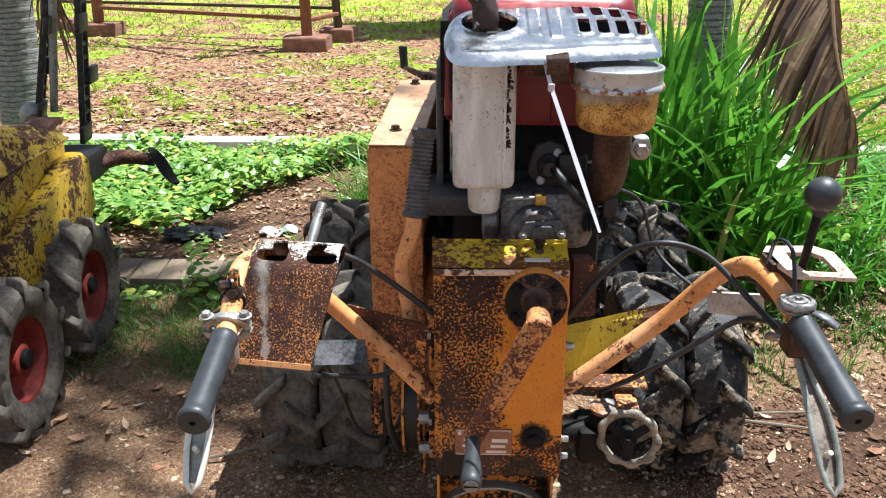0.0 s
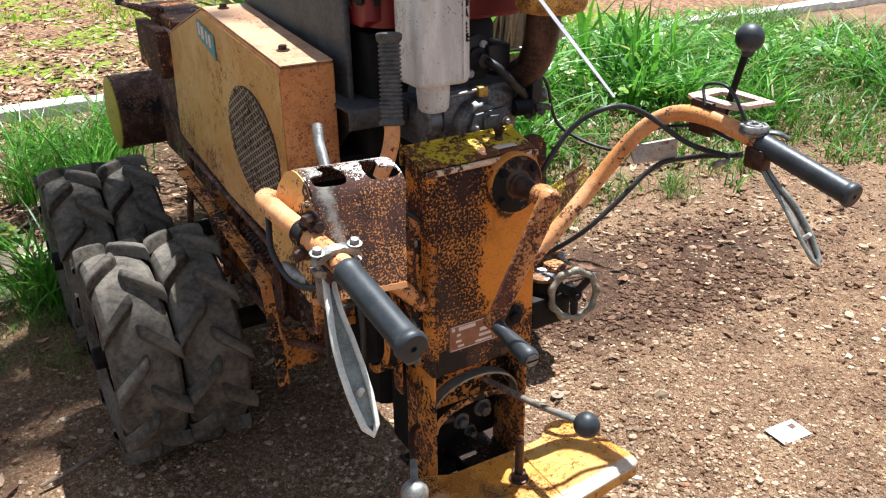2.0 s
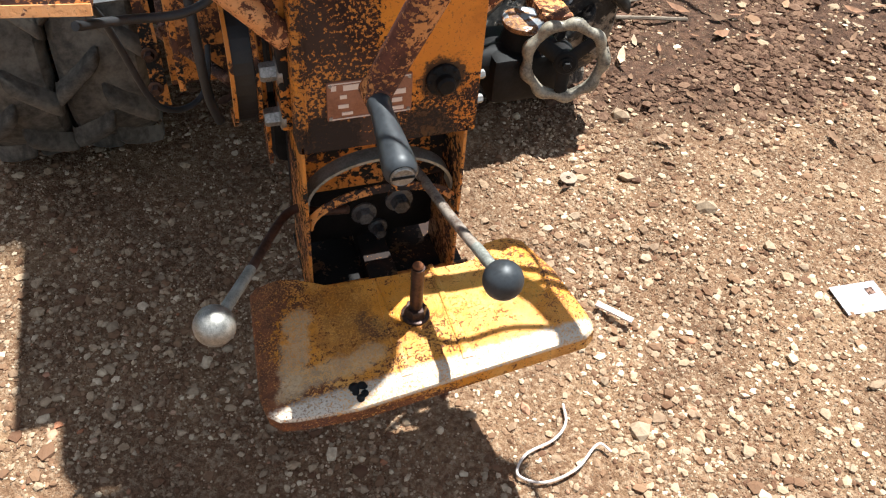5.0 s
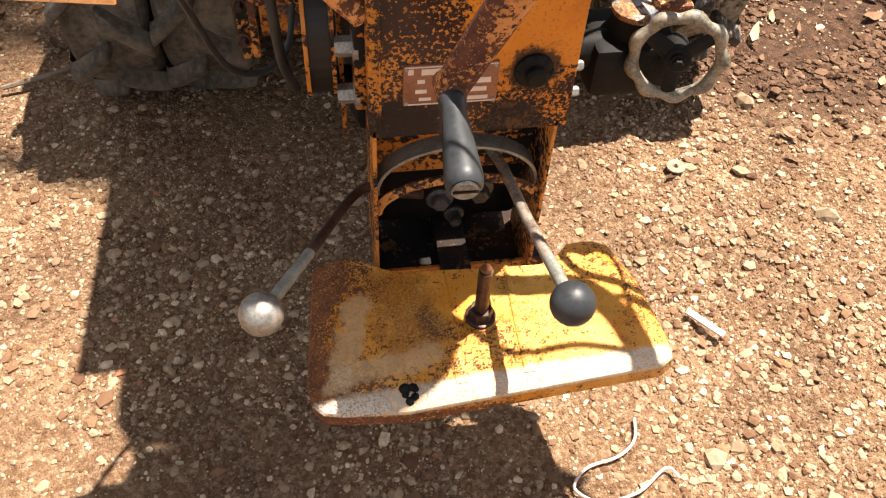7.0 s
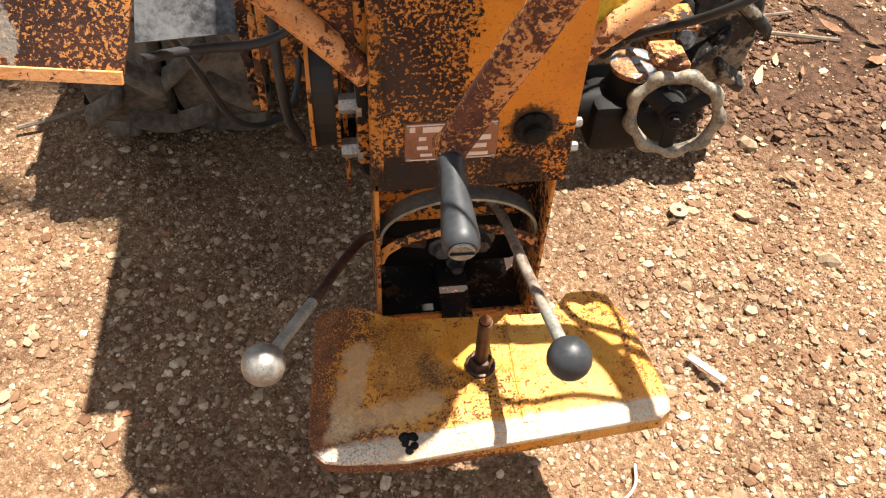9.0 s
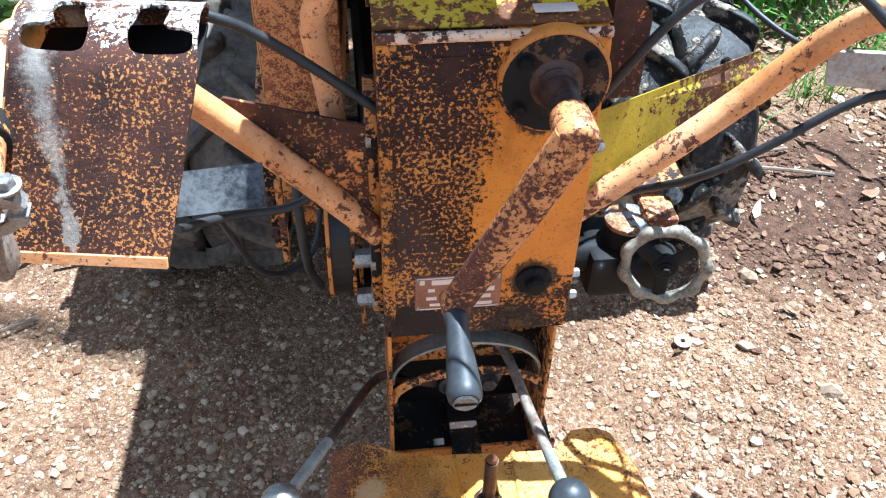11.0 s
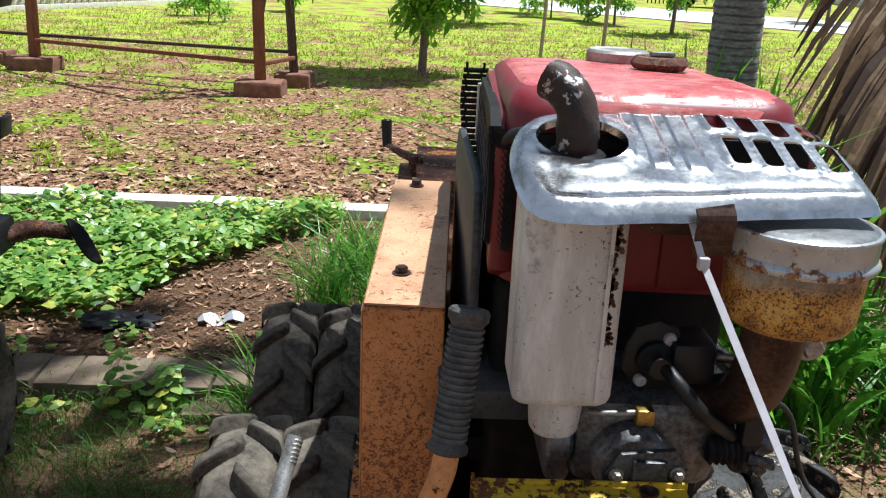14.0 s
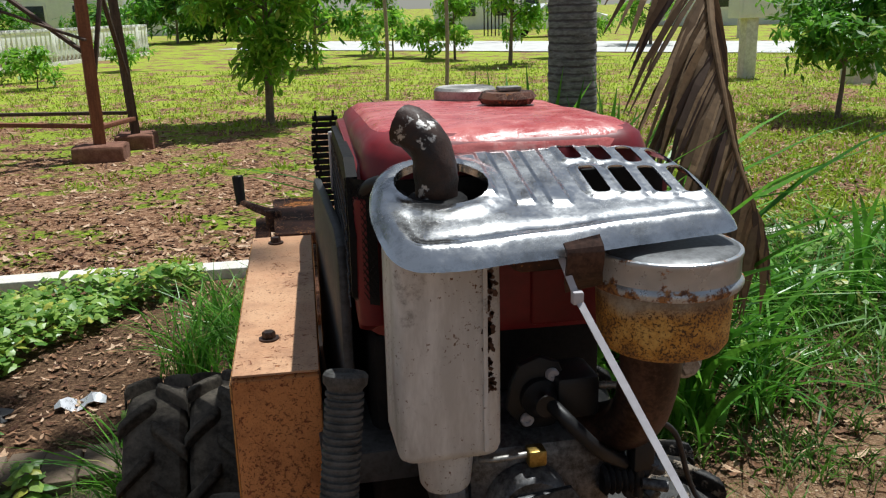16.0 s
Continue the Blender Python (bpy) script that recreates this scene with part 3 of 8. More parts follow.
bm = B()
for lo, hi in (((-0.1, -0.0025, 0.505), (-0.0975, 0.001, 0.868)), ((-0.1, -0.0025, 0.866), (0.0, 0.001, 0.868))):
    rbox(bm, lo, hi, 0.001)
part("weld_bead", bm, M_BOX, tractor)
bm = B()
rbox(bm, (-0.123, 0.03, 0.505), (-0.110, 0.092, 0.80), 0.002)
part("side_flange", bm, M_FRAME, tractor)
for z in (0.517, 0.581, 0.66, 0.755):
    part("bolt", hexbolt(B(), (-0.118, 0.046, z), (-0.142, 0.046, z), 0.0115), M_STEEL, tractor, "bare steel bolt")
for p, r in (((0.113, 0.022, 0.742), 0.007), ((0.113, 0.03, 0.55), 0.006), ((0.113, 0.028, 0.515), 0.006)):
    part("bolt", hexbolt(B(), p, (p[0] + 0.016, p[1], p[2]), r), M_STEEL, tractor)

FLANGE = vec(0.058, 0.0, 0.842)
bm = spin(B(), [(0.055, -0.004), (0.0555, 0.010), (0.0535, 0.014), (0.030, 0.0145), (0.028, 0.017)], along(FLANGE, FLANGE + vec(0, -1, 0)), 40)
flange = part("crank_flange", bm, M_FLANGE, tractor, "round flange with an orange rim")
part("flange_face", spin(B(), [(0.0515, 0.0142), (0.0515, 0.0155), (0.030, 0.0165), (0.022, 0.0185)], along(FLANGE, FLANGE + vec(0, -1, 0)), 40), M_GREASE, flange, "greasy dark face of the flange")
for a in (40, 140, 215, 330):
    p = FLANGE + vec(0.041 * math.cos(radians(a)), -0.0135, 0.041 * math.sin(radians(a)))
    part("bolt", hexbolt(B(), p, p + vec(0, -0.011, 0), 0.0065), M_SOOTSHADE, flange, "oily dark bolt")
ELBOW, KNEE, TIP = vec(0.055, -0.112, 0.846), vec(-0.043, -0.098, 0.638), vec(-0.047, -0.214, 0.626)
bm = spin(B(), [(0.026, 0.0), (0.026, 0.012), (0.019, 0.015), (0.021, 0.020), (0.018, 0.026), (0.0195, 0.032), (0.0165, 0.040), (0.0165, 0.10)], along(FLANGE + vec(0, -0.006, 0.002), ELBOW), 28)
part("crank_shaft", bm, M_PIPE, tractor, "greasy black crank shaft")
bm = B()
spin(bm, [(0.0185, -0.034), (0.0200, -0.012), (0.0205, -0.002), (0.0195, 0.006), (0.0170, 0.0105), (0.012, 0.0125), (0.004, 0.013)], along(ELBOW, ELBOW + vec(-0.002, -0.04, -0.001)), 28)
arm = [ELBOW.lerp(KNEE, k / 10) for k in range(11)]
sweep(bm, arm, [0.0220 - 0.0045 * k / 10 for k in range(11)], 20, 0.66, (0, 1, 0))
rod(bm, KNEE + vec(0, 0.014, 0.001), KNEE + vec(0, -0.015, -0.001), 0.0155, 0.014, 20, 0.2)
part("crank_arm", bm, M_ARM, tractor, "rusty cast crank arm")
d = (TIP - KNEE)
bm = spin(B(), [(0.008, 0.006), (0.0125, 0.012), (0.0128, 0.02), (0.0115, 0.026), (0.0122, 0.04), (0.0150, 0.075), (0.0172, 0.104), (0.0165, 0.112), (0.013, 0.116)], along(KNEE, TIP), 28)
grip = part("crank_grip", bm, M_GRIP, tractor, "dark grey plastic crank grip")
q = KNEE + d.normalized() * 0.1155
bm = rod(B(), q, q + d.normalized() * 0.003, 0.0125, 0.012, 20)
screw = part("screw", bm, M_STEEL, grip, "slotted steel screw head")
bm = rbox(B(), (q.x - 0.011, q.y - 0.0045, q.z - 0.001), (q.x + 0.011, q.y - 0.0028, q.z + 0.001), 0)
part("slot", bm, M_SOOTSHADE, grip)

bm = rbox(B(), (-0.075, -0.0035, 0.536), (0.026, 0.001, 0.589), 0.001)
name_plate = part("name_plate", bm, M_PLATE, tractor, "small copper-coloured rating plate with pale lettering")
bm = B()
for x0, x1, z0, z1 in ((-0.070, -0.064, 0.578, 0.585), (-0.056, -0.02, 0.577, 0.5845), (-0.060, -0.052, 0.566, 0.571), (-0.010, 0.018, 0.563, 0.570),
                       (-0.062, -0.05, 0.553, 0.558), (-0.012, 0.014, 0.552, 0.558), (-0.058, -0.045, 0.543, 0.547), (-0.02, 0.016, 0.541, 0.546)):
    rbox(bm, (x0, -0.0042, z0), (x1, -0.0030, z1), 0)
for z in (0.5375, 0.5865):
    rbox(bm, (-0.073, -0.0042, z), (0.024, -0.0030, z + 0.0014), 0)
part("lettering", bm, M_PALEINK, name_plate, "", 0)
for x in (-0.071, 0.022):
    for z in (0.540, 0.585):
        part("rivet", spin(B(), [(0.0024, 0), (0.0018, 0.0015)], along((x, -0.0035, z), (x, -0.01, z)), 10), M_STEEL, name_plate)
bm = spin(B(), [(0.021, 0), (0.021, 0.006), (0.017, 0.009), (0.012, 0.010), (0.0118, 0.018), (0.009, 0.021)], along((0.064, 0.002, 0.573), (0.064, -0.03, 0.573)), 26)
part("oil_plug", bm, M_SOOTSHADE, tractor, "greasy black plug")
for a in range(8):
    p = vec(0.064 + 0.0175 * math.cos(a * 0.785), -0.004, 0.573 + 0.0175 * math.sin(a * 0.785))
    rb = ball(B(), p, 0.0042, 8)
    part("lug", rb, M_SOOTSHADE, tractor)

# handlebars
LEFT = curve([(-0.112, 0.022, 0.637), (-0.20, 0.028, 0.728), (-0.32, 0.018, 0.852), (-0.388, -0.018, 0.914), (-0.405, -0.075, 0.926), (-0.396, -0.16, 0.918), (-0.381, -0.27, 0.9035), (-0.378, -0.425, 0.876)], 8)
RIGHT = curve([(0.096, 0.024, 0.642), (0.20, 0.024, 0.728), (0.285, 0.026, 0.800), (0.345, 0.0, 0.880), (0.374, -0.05, 0.924), (0.387, -0.12, 0.935), (0.396, -0.22, 0.921), (0.405, -0.41, 0.880)], 8)
part("handlebar", sweep(B(), LEFT, 0.0152, 18), M_TUBE, tractor, "bent handlebar tube with chipped orange paint")
part("handlebar", sweep(B(), RIGHT, 0.0152, 18), M_TUBE, tractor, "bent handlebar tube with chipped orange paint")
for p, q in (((-0.3815, -0.268, 0.9037), (-0.378, -0.434, 0.8745)), ((0.397, -0.235, 0.918), (0.4058, -0.417, 0.8785))):
    n = (Vector(q) - Vector(p)).length
    prof = [(0.0165, 0), (0.0188, 0.003), (0.0186, 0.010)]
    prof += [(0.0178 + (0.0006 if k % 2 else 0) * (0 if p[0] < 0 else 1), 0.014 + (n - 0.03) * k / 24) for k in range(25)]
    prof += [(0.0182, n - 0.014), (0.0205, n - 0.009), (0.0205, n - 0.003), (0.018, n), (0.004, n + 0.0005), (0.003, n - 0.004)]
    part("hand_grip", spin(B(), prof, along(p, q), 30), M_GRIP, tractor, "black rubber hand grip")
M_ = along((-0.384, -0.245, 0.9065), (-0.3795, -0.36, 0.889))
for sgn in (-1, 1):
    bm = B()
    slab(bm, [(-0.034, 0.0), (-0.030, 0.010), (-0.018, 0.013), (-0.010, 0.019), (0.010, 0.019), (0.018, 0.013), (0.030, 0.010), (0.034, 0.0), (0.02, 0.001), (0.014, 0.010), (-0.014, 0.010), (-0.02, 0.001)],
         M_ @ Matrix.Rotation(radians(90 - 90 * sgn), 4, "Z") @ Matrix.Translation((0, 0.003, -0.007)), 0.014, 0.002)
    part("clamp_half", bm, M_STEEL, tractor, "bright cast clamp half")
for x in (-0.026, 0.026):
    p = M_ @ vec(x, -0.016, 0)
    q = M_ @ vec(x, 0.018, 0)
    bm = rod(B(), p, q, 0.0045)
    hexbolt(bm, q, M_ @ vec(x, 0.026, 0), 0.0066)
    part("clamp_bolt", bm, M_STEEL, tractor)
bm = spin(B(), [(0.0165, -0.012), (0.0190, -0.010), (0.0190, 0.010), (0.0165, 0.012)], along((-0.394, -0.172, 0.9175), (-0.389, -0.21, 0.913)), 24)
rbox(bm, (-0.395, -0.185, 0.929), (-0.383, -0.165, 0.962), 0.002)
part("cover_strap", bm, M_FRAME, tractor, "orange strap round the handlebar")
for p, q in (((-0.389, -0.188, 0.945), (-0.405, -0.198, 0.948)), ((-0.402, -0.19, 0.902), (-0.419, -0.196, 0.900)), ((-0.386, -0.19, 0.933), (-0.386, -0.206, 0.938))):
    part("bolt", hexbolt(B(), p, q, 0.0078), M_PIPE, tractor, "rusted hexagon bolt")

# brake and clutch levers below the grips
def pick(n, *w):
    return [float(np.interp(k / (n - 1), np.linspace(0, 1, len(w)), w)) for k in range(n)]


LL = [(-0.392, -0.232, 0.886), (-0.402, -0.265, 0.862), (-0.407, -0.300, 0.826), (-0.409, -0.338, 0.785), (-0.410, -0.374, 0.744)]
RL = [(0.392, -0.235, 0.895), (0.400, -0.262, 0.858), (0.408, -0.300, 0.822), (0.414, -0.330, 0.785), (0.419, -0.360, 0.744)]
for line, edge, web, edging_metal in ((LL, -1, M_WEB, M_LEVER), (RL, 1, M_LEVERROD, M_WEB)):
    fine = curve(line, 8)
    n = len(fine)
    w = pick(n, 0.010, 0.011, 0.015, 0.024, 0.028, 0.026, 0.017)
    bm = ribbon(B(), fine, w, (1, 0.12 * edge, 0.0), 0.0022)
    lv = part("brake_lever", bm, web, tractor, "pressed metal lever with a pale rolled rim")
    bm = B()
    rim = [p + vec(w[k] * -0.5, 0.0, 0.0) for k, p in enumerate(fine)] + [fine[-1] + vec(0, -0.006, -0.009)] + [p + vec(w[k] * 0.5, 0.0, 0.0) for k, p in enumerate(fine)][::-1]
    sweep(bm, [p + vec(0, -0.0035, 0.003) for p in rim], 0.0044, 10, 0.8)
    part("rolled_rim", bm, edging_metal, lv, "pale rolled rim")
    p = fine[int(n * 0.8)]
    part("stud", rod(B(), p, p + vec(0.0, -0.010, 0.012), 0.0045, 0.0035, 12), M_LEVER, lv)
bm = rbox(B(), (-0.402, -0.252, 0.865), (-0.380, -0.222, 0.900), 0.004)
part("lever_bracket", bm, M_PIPE, tractor, "dirty cast lever bracket")
bm = rbox(B(), (0.376, -0.262, 0.875), (0.402, -0.222, 0.912), 0.005)
part("lever_bracket", bm, M_PIPE, tractor, "dirty cast lever bracket")
bm = spin(B(), [(0.010, -0.016), (0.020, -0.010), (0.0235, -0.007), (0.0245, -0.004), (0.0215, -0.0025), (0.0215, -0.0005), (0.0245, 0.001), (0.0245, 0.0055), (0.0225, 0.008), (0.0175, 0.0085), (0.0165, 0.0060), (0.0140, 0.0060), (0.0130, 0.0085), (0.0075, 0.0090), (0.0065, 0.0065), (0.0045, 0.0065), (0.0040, 0.0125), (0.0025, 0.0130)], Matrix.Translation((0.394, -0.222, 0.938)), 36)
part("throttle_disc", bm, worn_metal("ringed_cap_steel", (0.40, 0.385, 0.36), (0.10, 0.09, 0.08), 0.34, 0.8, 0.06, 90.0), tractor, "round bright metal throttle cap")
bm = sweep(B(), curve([(0.404, -0.232, 0.931), (0.414, -0.242, 0.934), (0.424, -0.252, 0.932), (0.436, -0.262, 0.924)], 6), [0.005 + 0.0045 * math.sin(k / 18 * 2.7) for k in range(19)], 14, 0.4)
part("thumb_lever", bm, M_CAST, tractor, "curved grey thumb lever")

# gear lever with ball on a slotted quadrant
bm = B()
outer = [(0.388, -0.085), (0.400, -0.062), (0.470, -0.060), (0.492, -0.085), (0.486, -0.185), (0.402, -0.176), (0.392, -0.13)]
inner = [(0.420, -0.088), (0.458, -0.088), (0.470, -0.105), (0.468, -0.165), (0.424, -0.160), (0.418, -0.12)]
top, low = 0.962, 0.956
for z in (low, top):
    a = [bm.verts.new((x, y, z)) for x, y in outer]
    b = [bm.verts.new((x, y, z)) for x, y in inner]
    ea = [bm.edges.new((a[k], a[(k + 1) % len(a)])) for k in range(len(a))] + [bm.edges.new((b[k], b[(k + 1) % len(b)])) for k in range(len(b))]
    bmesh.ops.triangle_fill(bm, use_beauty=True, use_dissolve=False, edges=ea)
bm.verts.ensure_lookup_table()
for ring, off in ((outer, 0), (inner, len(outer))):
    k0, step = off, len(outer) + len(inner)
    for k in range(len(ring)):
        i, j = k0 + k, k0 + (k + 1) % len(ring)
        bm.faces.new((bm.verts[i], bm.verts[j], bm.verts[j + step], bm.verts[i + step]))
part("quadrant_plate", bm, rusty("quadrant_paint", (0.60, 0.40, 0.29), (0.64, 0.46, 0.35), 0.37, 12.0, 120.0, blotch=0.8, rust=(0.14, 0.06, 0.035)), tractor, "slotted orange quadrant plate")
bm = rbox(B(), (0.384, -0.135, 0.90), (0.400, -0.085, 0.962), 0.003)
rbox(bm, (0.400, -0.13, 0.905), (0.436, -0.11, 0.95), 0.003)
part("quadrant_bracket", bm, M_PIPE, tractor)
part("gear_lever", rod(B(), (0.430, -0.118, 0.905), (0.433, -0.153, 1.055), 0.0062), M_SOOTSHADE, tractor, "dark steel gear lever")
part("lever_knob", ball(spin(B(), [(0.009, -0.03), (0.012, -0.02), (0.014, -0.015)], Matrix.Translation((0.4335, -0.155, 1.073)), 20), (0.4335, -0.155, 1.074), 0.0245), M_GRIP, tractor, "black plastic ball knob")

# gussets and small plates
def tri_plate(pts, t):
    a, b, c = (Vector(p) for p in pts[:3])
    nrm = (b - a).cross(c - a).normalized() * t
    bm = B()
    low = [bm.verts.new(p) for p in pts]
    high = [bm.verts.new(Vector(p) + nrm) for p in pts]
    n = len(pts)
    bm.faces.new(low[::-1])
    bm.faces.new(high)
    for k in range(n):
        bm.faces.new((low[k], low[(k + 1) % n], high[(k + 1) % n], high[k]))
    return bm


part("gusset", tri_plate([(-0.122, 0.030, 0.650), (-0.122, 0.035, 0.775), (-0.262, 0.050, 0.806), (-0.275, 0.044, 0.795)], 0.004), M_GUSSET, tractor, "rust-brown gusset plate", 0)
part("gusset", tri_plate([(0.114, 0.020, 0.648), (0.345, 0.135, 0.752), (0.345, 0.15, 0.777), (0.114, 0.035, 0.775)], 0.004), M_GUSSET_Y, tractor, "yellow gusset plate with rust", 0)
bm = tri_plate([(0.345, 0.006, 0.819), (0.428, -0.022, 0.822), (0.420, -0.026, 0.866), (0.342, 0.015, 0.852)], 0.005)
plate_r = part("mounting_plate", bm, worn_metal("flaking_white_plate", (0.44, 0.42, 0.39), (0.26, 0.21, 0.17), 0.5, 0.2, 0.15, 30.0), tractor, "small plate with flaking white paint", 0)
bm = tri_plate([(-0.305, -0.07, 0.750), (-0.225, -0.05, 0.742), (-0.225, -0.02, 0.772), (-0.302, -0.04, 0.780)], 0.004)
part("mounting_plate", bm, M_CAST, tractor, "dark blue-grey bracket plate", 0)

# rust-brown cover on the left handlebar: bent sheet with two open notches
bm = B()
prof = [(-0.218, 0.836), (-0.190, 0.892), (-0.168, 0.938), (-0.160, 0.955), (-0.148, 0.968), (-0.132, 0.975), (-0.112, 0.978), (-0.095, 0.976), (-0.070, 0.966), (-0.052, 0.945), (-0.045, 0.915)]
cols = [-0.372 + 0.13 * k / 80 for k in range(81)]


fine = [(q.x, q.y) for q in curve([vec(y, z, 0) for y, z in prof], 5)]
run = [0.0]
for (y0, z0), (y1, z1) in zip(fine, fine[1:]):
    run.append(run[-1] + math.hypot(y1 - y0, z1 - z0))


def on_cover(u, d):
    """A place on the bent sheet: u across it, d along its bend."""
    y, z = float(np.interp(d, run, [q[0] for q in fine])), float(np.interp(d, run, [q[1] for q in fine]))
    x = -0.372 + 0.13 * u
    return vec(x + 0.29 * (min(z, 0.96) - 0.955), y - 0.16 * (x + 0.31), z)


def rounded(ring, times=2):
    for _ in range(times):
        ring = [(p[0] * (1 - f) + q[0] * f, p[1] * (1 - f) + q[1] * f) for p, q in zip(ring, ring[1:] + ring[:1]) for f in (0.2, 0.8)]
    return ring


D0 = float(np.interp(-0.150, [q[0] for q in fine], run))
opening = [(0.05, 0.000), (0.05, 0.022), (0.225, 0.024), (0.19, 0.040), (0.215, 0.056), (0.37, 0.056), (0.375, 0.036), (0.42, 0.020), (0.40, 0.002), (0.33, -0.002)]
openings = [rounded([(u, D0 + d) for u, d in opening], 2), rounded([(0.975 - (u - 0.05) * 0.97, D0 + d) for u, d in opening], 2)]
sheet_edge = [(k / 20, 0.0) for k in range(21)] + [(1.0, run[-1] * k / 40) for k in range(1, 41)] + [(1 - k / 20, run[-1]) for k in range(1, 21)] + [(0.0, run[-1] * (1 - k / 40)) for k in range(1, 40)]
sheet_edges = []
for loop in (sheet_edge, *openings):
    vs = [bm.verts.new((u * 0.13, d, 0)) for u, d in loop]
    sheet_edges += [bm.edges.new((vs[k], vs[(k + 1) % len(vs)])) for k in range(len(vs))]
bmesh.ops.triangle_fill(bm, use_beauty=True, use_dissolve=False, edges=sheet_edges)
for limit in (0.03, 0.015, 0.008, 0.005):
    bmesh.ops.subdivide_edges(bm, edges=[e for e in bm.edges if e.calc_length() > limit and not e.is_boundary], cuts=1)
    bmesh.ops.triangulate(bm, faces=bm.faces[:])
for v in bm.verts:
    v.co = on_cover(v.co.x / 0.13, v.co.y)
bmesh.ops.recalc_face_normals(bm, faces=bm.faces)
bmesh.ops.solidify(bm, geom=bm.faces[:], thickness=0.003)
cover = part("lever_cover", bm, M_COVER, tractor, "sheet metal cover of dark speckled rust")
# plate stretched under both openings; its black stands in for their shade
part("inner_plate", rbox(B(), (-0.368, -0.146, 0.936), (-0.246, -0.060, 0.940), 0.001), M_SOOTSHADE, cover, "dark plate inside the cover, widened to fill its openings with shade")
lip = [vec(x - 0.0345, -0.219 - 0.16 * (x + 0.31), 0.8365) for x in cols]
part("cover_lip", ribbon(B(), lip, 0.008, (0, -0.35, -0.9), 0.0035), M_TUBE, cover, "bare orange lower lip", 0)
side = [(y, z) for y, z in prof] + [(-0.06, 0.85)]
bm = B()
x0 = -0.3735
lo = [bm.verts.new((x0 + 0.29 * (min(z, 0.96) - 0.955) - 0.001, y - 0.16 * (x0 + 0.31) + 0.002, z - 0.001)) for y, z in side]
hi = [bm.verts.new(v.co + vec(0.0035, 0, 0)) for v in lo]
bm.faces.new(lo)
bm.faces.new(hi[::-1])
for k in range(len(lo)):
    bm.faces.new((lo[k], hi[k], hi[(k + 1) % len(lo)], lo[(k + 1) % len(lo)]))
part("cover_side", bm, M_COVER_SIDE, cover, "round-topped orange side plate")
part("tension_rod", sweep(B(), [(-0.309, -0.068, 0.925), (-0.297, -0.004, 0.977), (-0.290, 0.016, 1.000)], 0.0080, 16), M_STEEL, tractor, "bright steel rod with threaded end")
bm = B()
p, q = vec(-0.2945, -0.001, 0.981), vec(-0.289, 0.015, 1.000)
spin(bm, [(0.0066 + 0.0008 * (k % 2), 0.002 * k) for k in range(13)], along(p, q), 14)
part("thread", bm, M_STEEL, tractor)

# cables
CABLES = (
    ([(-0.345, -0.03, 0.900), (-0.313, -0.011, 0.931), (-0.25, 0.004, 0.912), (-0.195, 0.025, 0.867), (-0.095, 0.028, 0.784)], 0.0052),
    ([(-0.31, -0.05, 0.72), (-0.27, 0.0, 0.692), (-0.21, 0.03, 0.676), (-0.17, 0.04, 0.70), (-0.15, 0.06, 0.76)], 0.0048),
    ([(0.108, 0.031, 0.780), (0.186, 0.015, 0.902), (0.245, -0.020, 0.949), (0.320, -0.030, 0.933), (0.381, -0.090, 0.880), (0.392, -0.181, 0.877)], 0.0050),
    ([(0.20, 0.13, 0.59), (0.25, 0.035, 0.682), (0.31, 0.010, 0.740), (0.387, -0.010, 0.808), (0.425, -0.07, 0.838), (0.41, -0.19, 0.88)], 0.0052),
    ([(0.205, 0.155, 0.986), (0.252, 0.166, 0.955), (0.290, 0.165, 0.860), (0.350, 0.070, 0.826), (0.366, 0.005, 0.880), (0.392, -0.10, 0.912), (0.398, -0.18, 0.905)], 0.0034),
    ([(-0.402, -0.05, 0.905), (-0.418, -0.10, 0.868), (-0.412, -0.16, 0.845), (-0.395, -0.22, 0.858)], 0.0045),
    ([(-0.392, -0.23, 0.845), (-0.36, -0.10, 0.80), (-0.30, 0.02, 0.70), (-0.26, 0.12, 0.50), (-0.20, 0.2, 0.46), (-0.18, 0.28, 0.55)], 0.004),
    ([(0.384, -0.12, 0.955), (0.40, -0.10, 0.985), (0.405, -0.15, 0.99), (0.398, -0.2, 0.945)], 0.003),
)
for line, r in CABLES:
    part("cable", sweep(B(), curve(line, 8), r, 10), M_CABLE, tractor, "black sheathed control cable")
for p, q in (((-0.405, -0.155, 0.846), (-0.396, -0.20, 0.853)), ((0.389, -0.15, 0.853), (0.392, -0.19, 0.875))):
    part("cable_adjuster", spin(B(), [(0.0055, 0), (0.0065, 0.006), (0.0065, 0.016), (0.005, 0.018), (0.0045, 0.034)], along(p, q), 12), M_STEEL, tractor)

# bracket with lever arcs below the gear case
for x in (-0.108, 0.098):
    part("side_cheek", rbox(B(), (x, 0.0, 0.20), (x + 0.0045, 0.11, 0.50), 0.001), M_FRAME, tractor, "orange cheek plate of the lower bracket")
bm = rbox(B(), (-0.106, 0.072, 0.36), (0.10, 0.077, 0.492), 0.001)
part("back_plate", bm, M_FRAME, tractor)
bm = B()
rbox(bm, (-0.106, 0.02, 0.196), (0.132, 0.16, 0.204), 0.002)
part("tray", bm, M_GREASE, tractor, "oily dark tray flecked with rust")
part("tray_rib", rbox(B(), (-0.02, -0.01, 0.203), (0.022, 0.16, 0.232), 0.003), M_GREASE, tractor, "greasy brown rib of the tray")
part("tray_lip", rbox(B(), (-0.106, 0.016, 0.196), (-0.02, 0.022, 0.226), 0.001), M_FRAME, tractor)
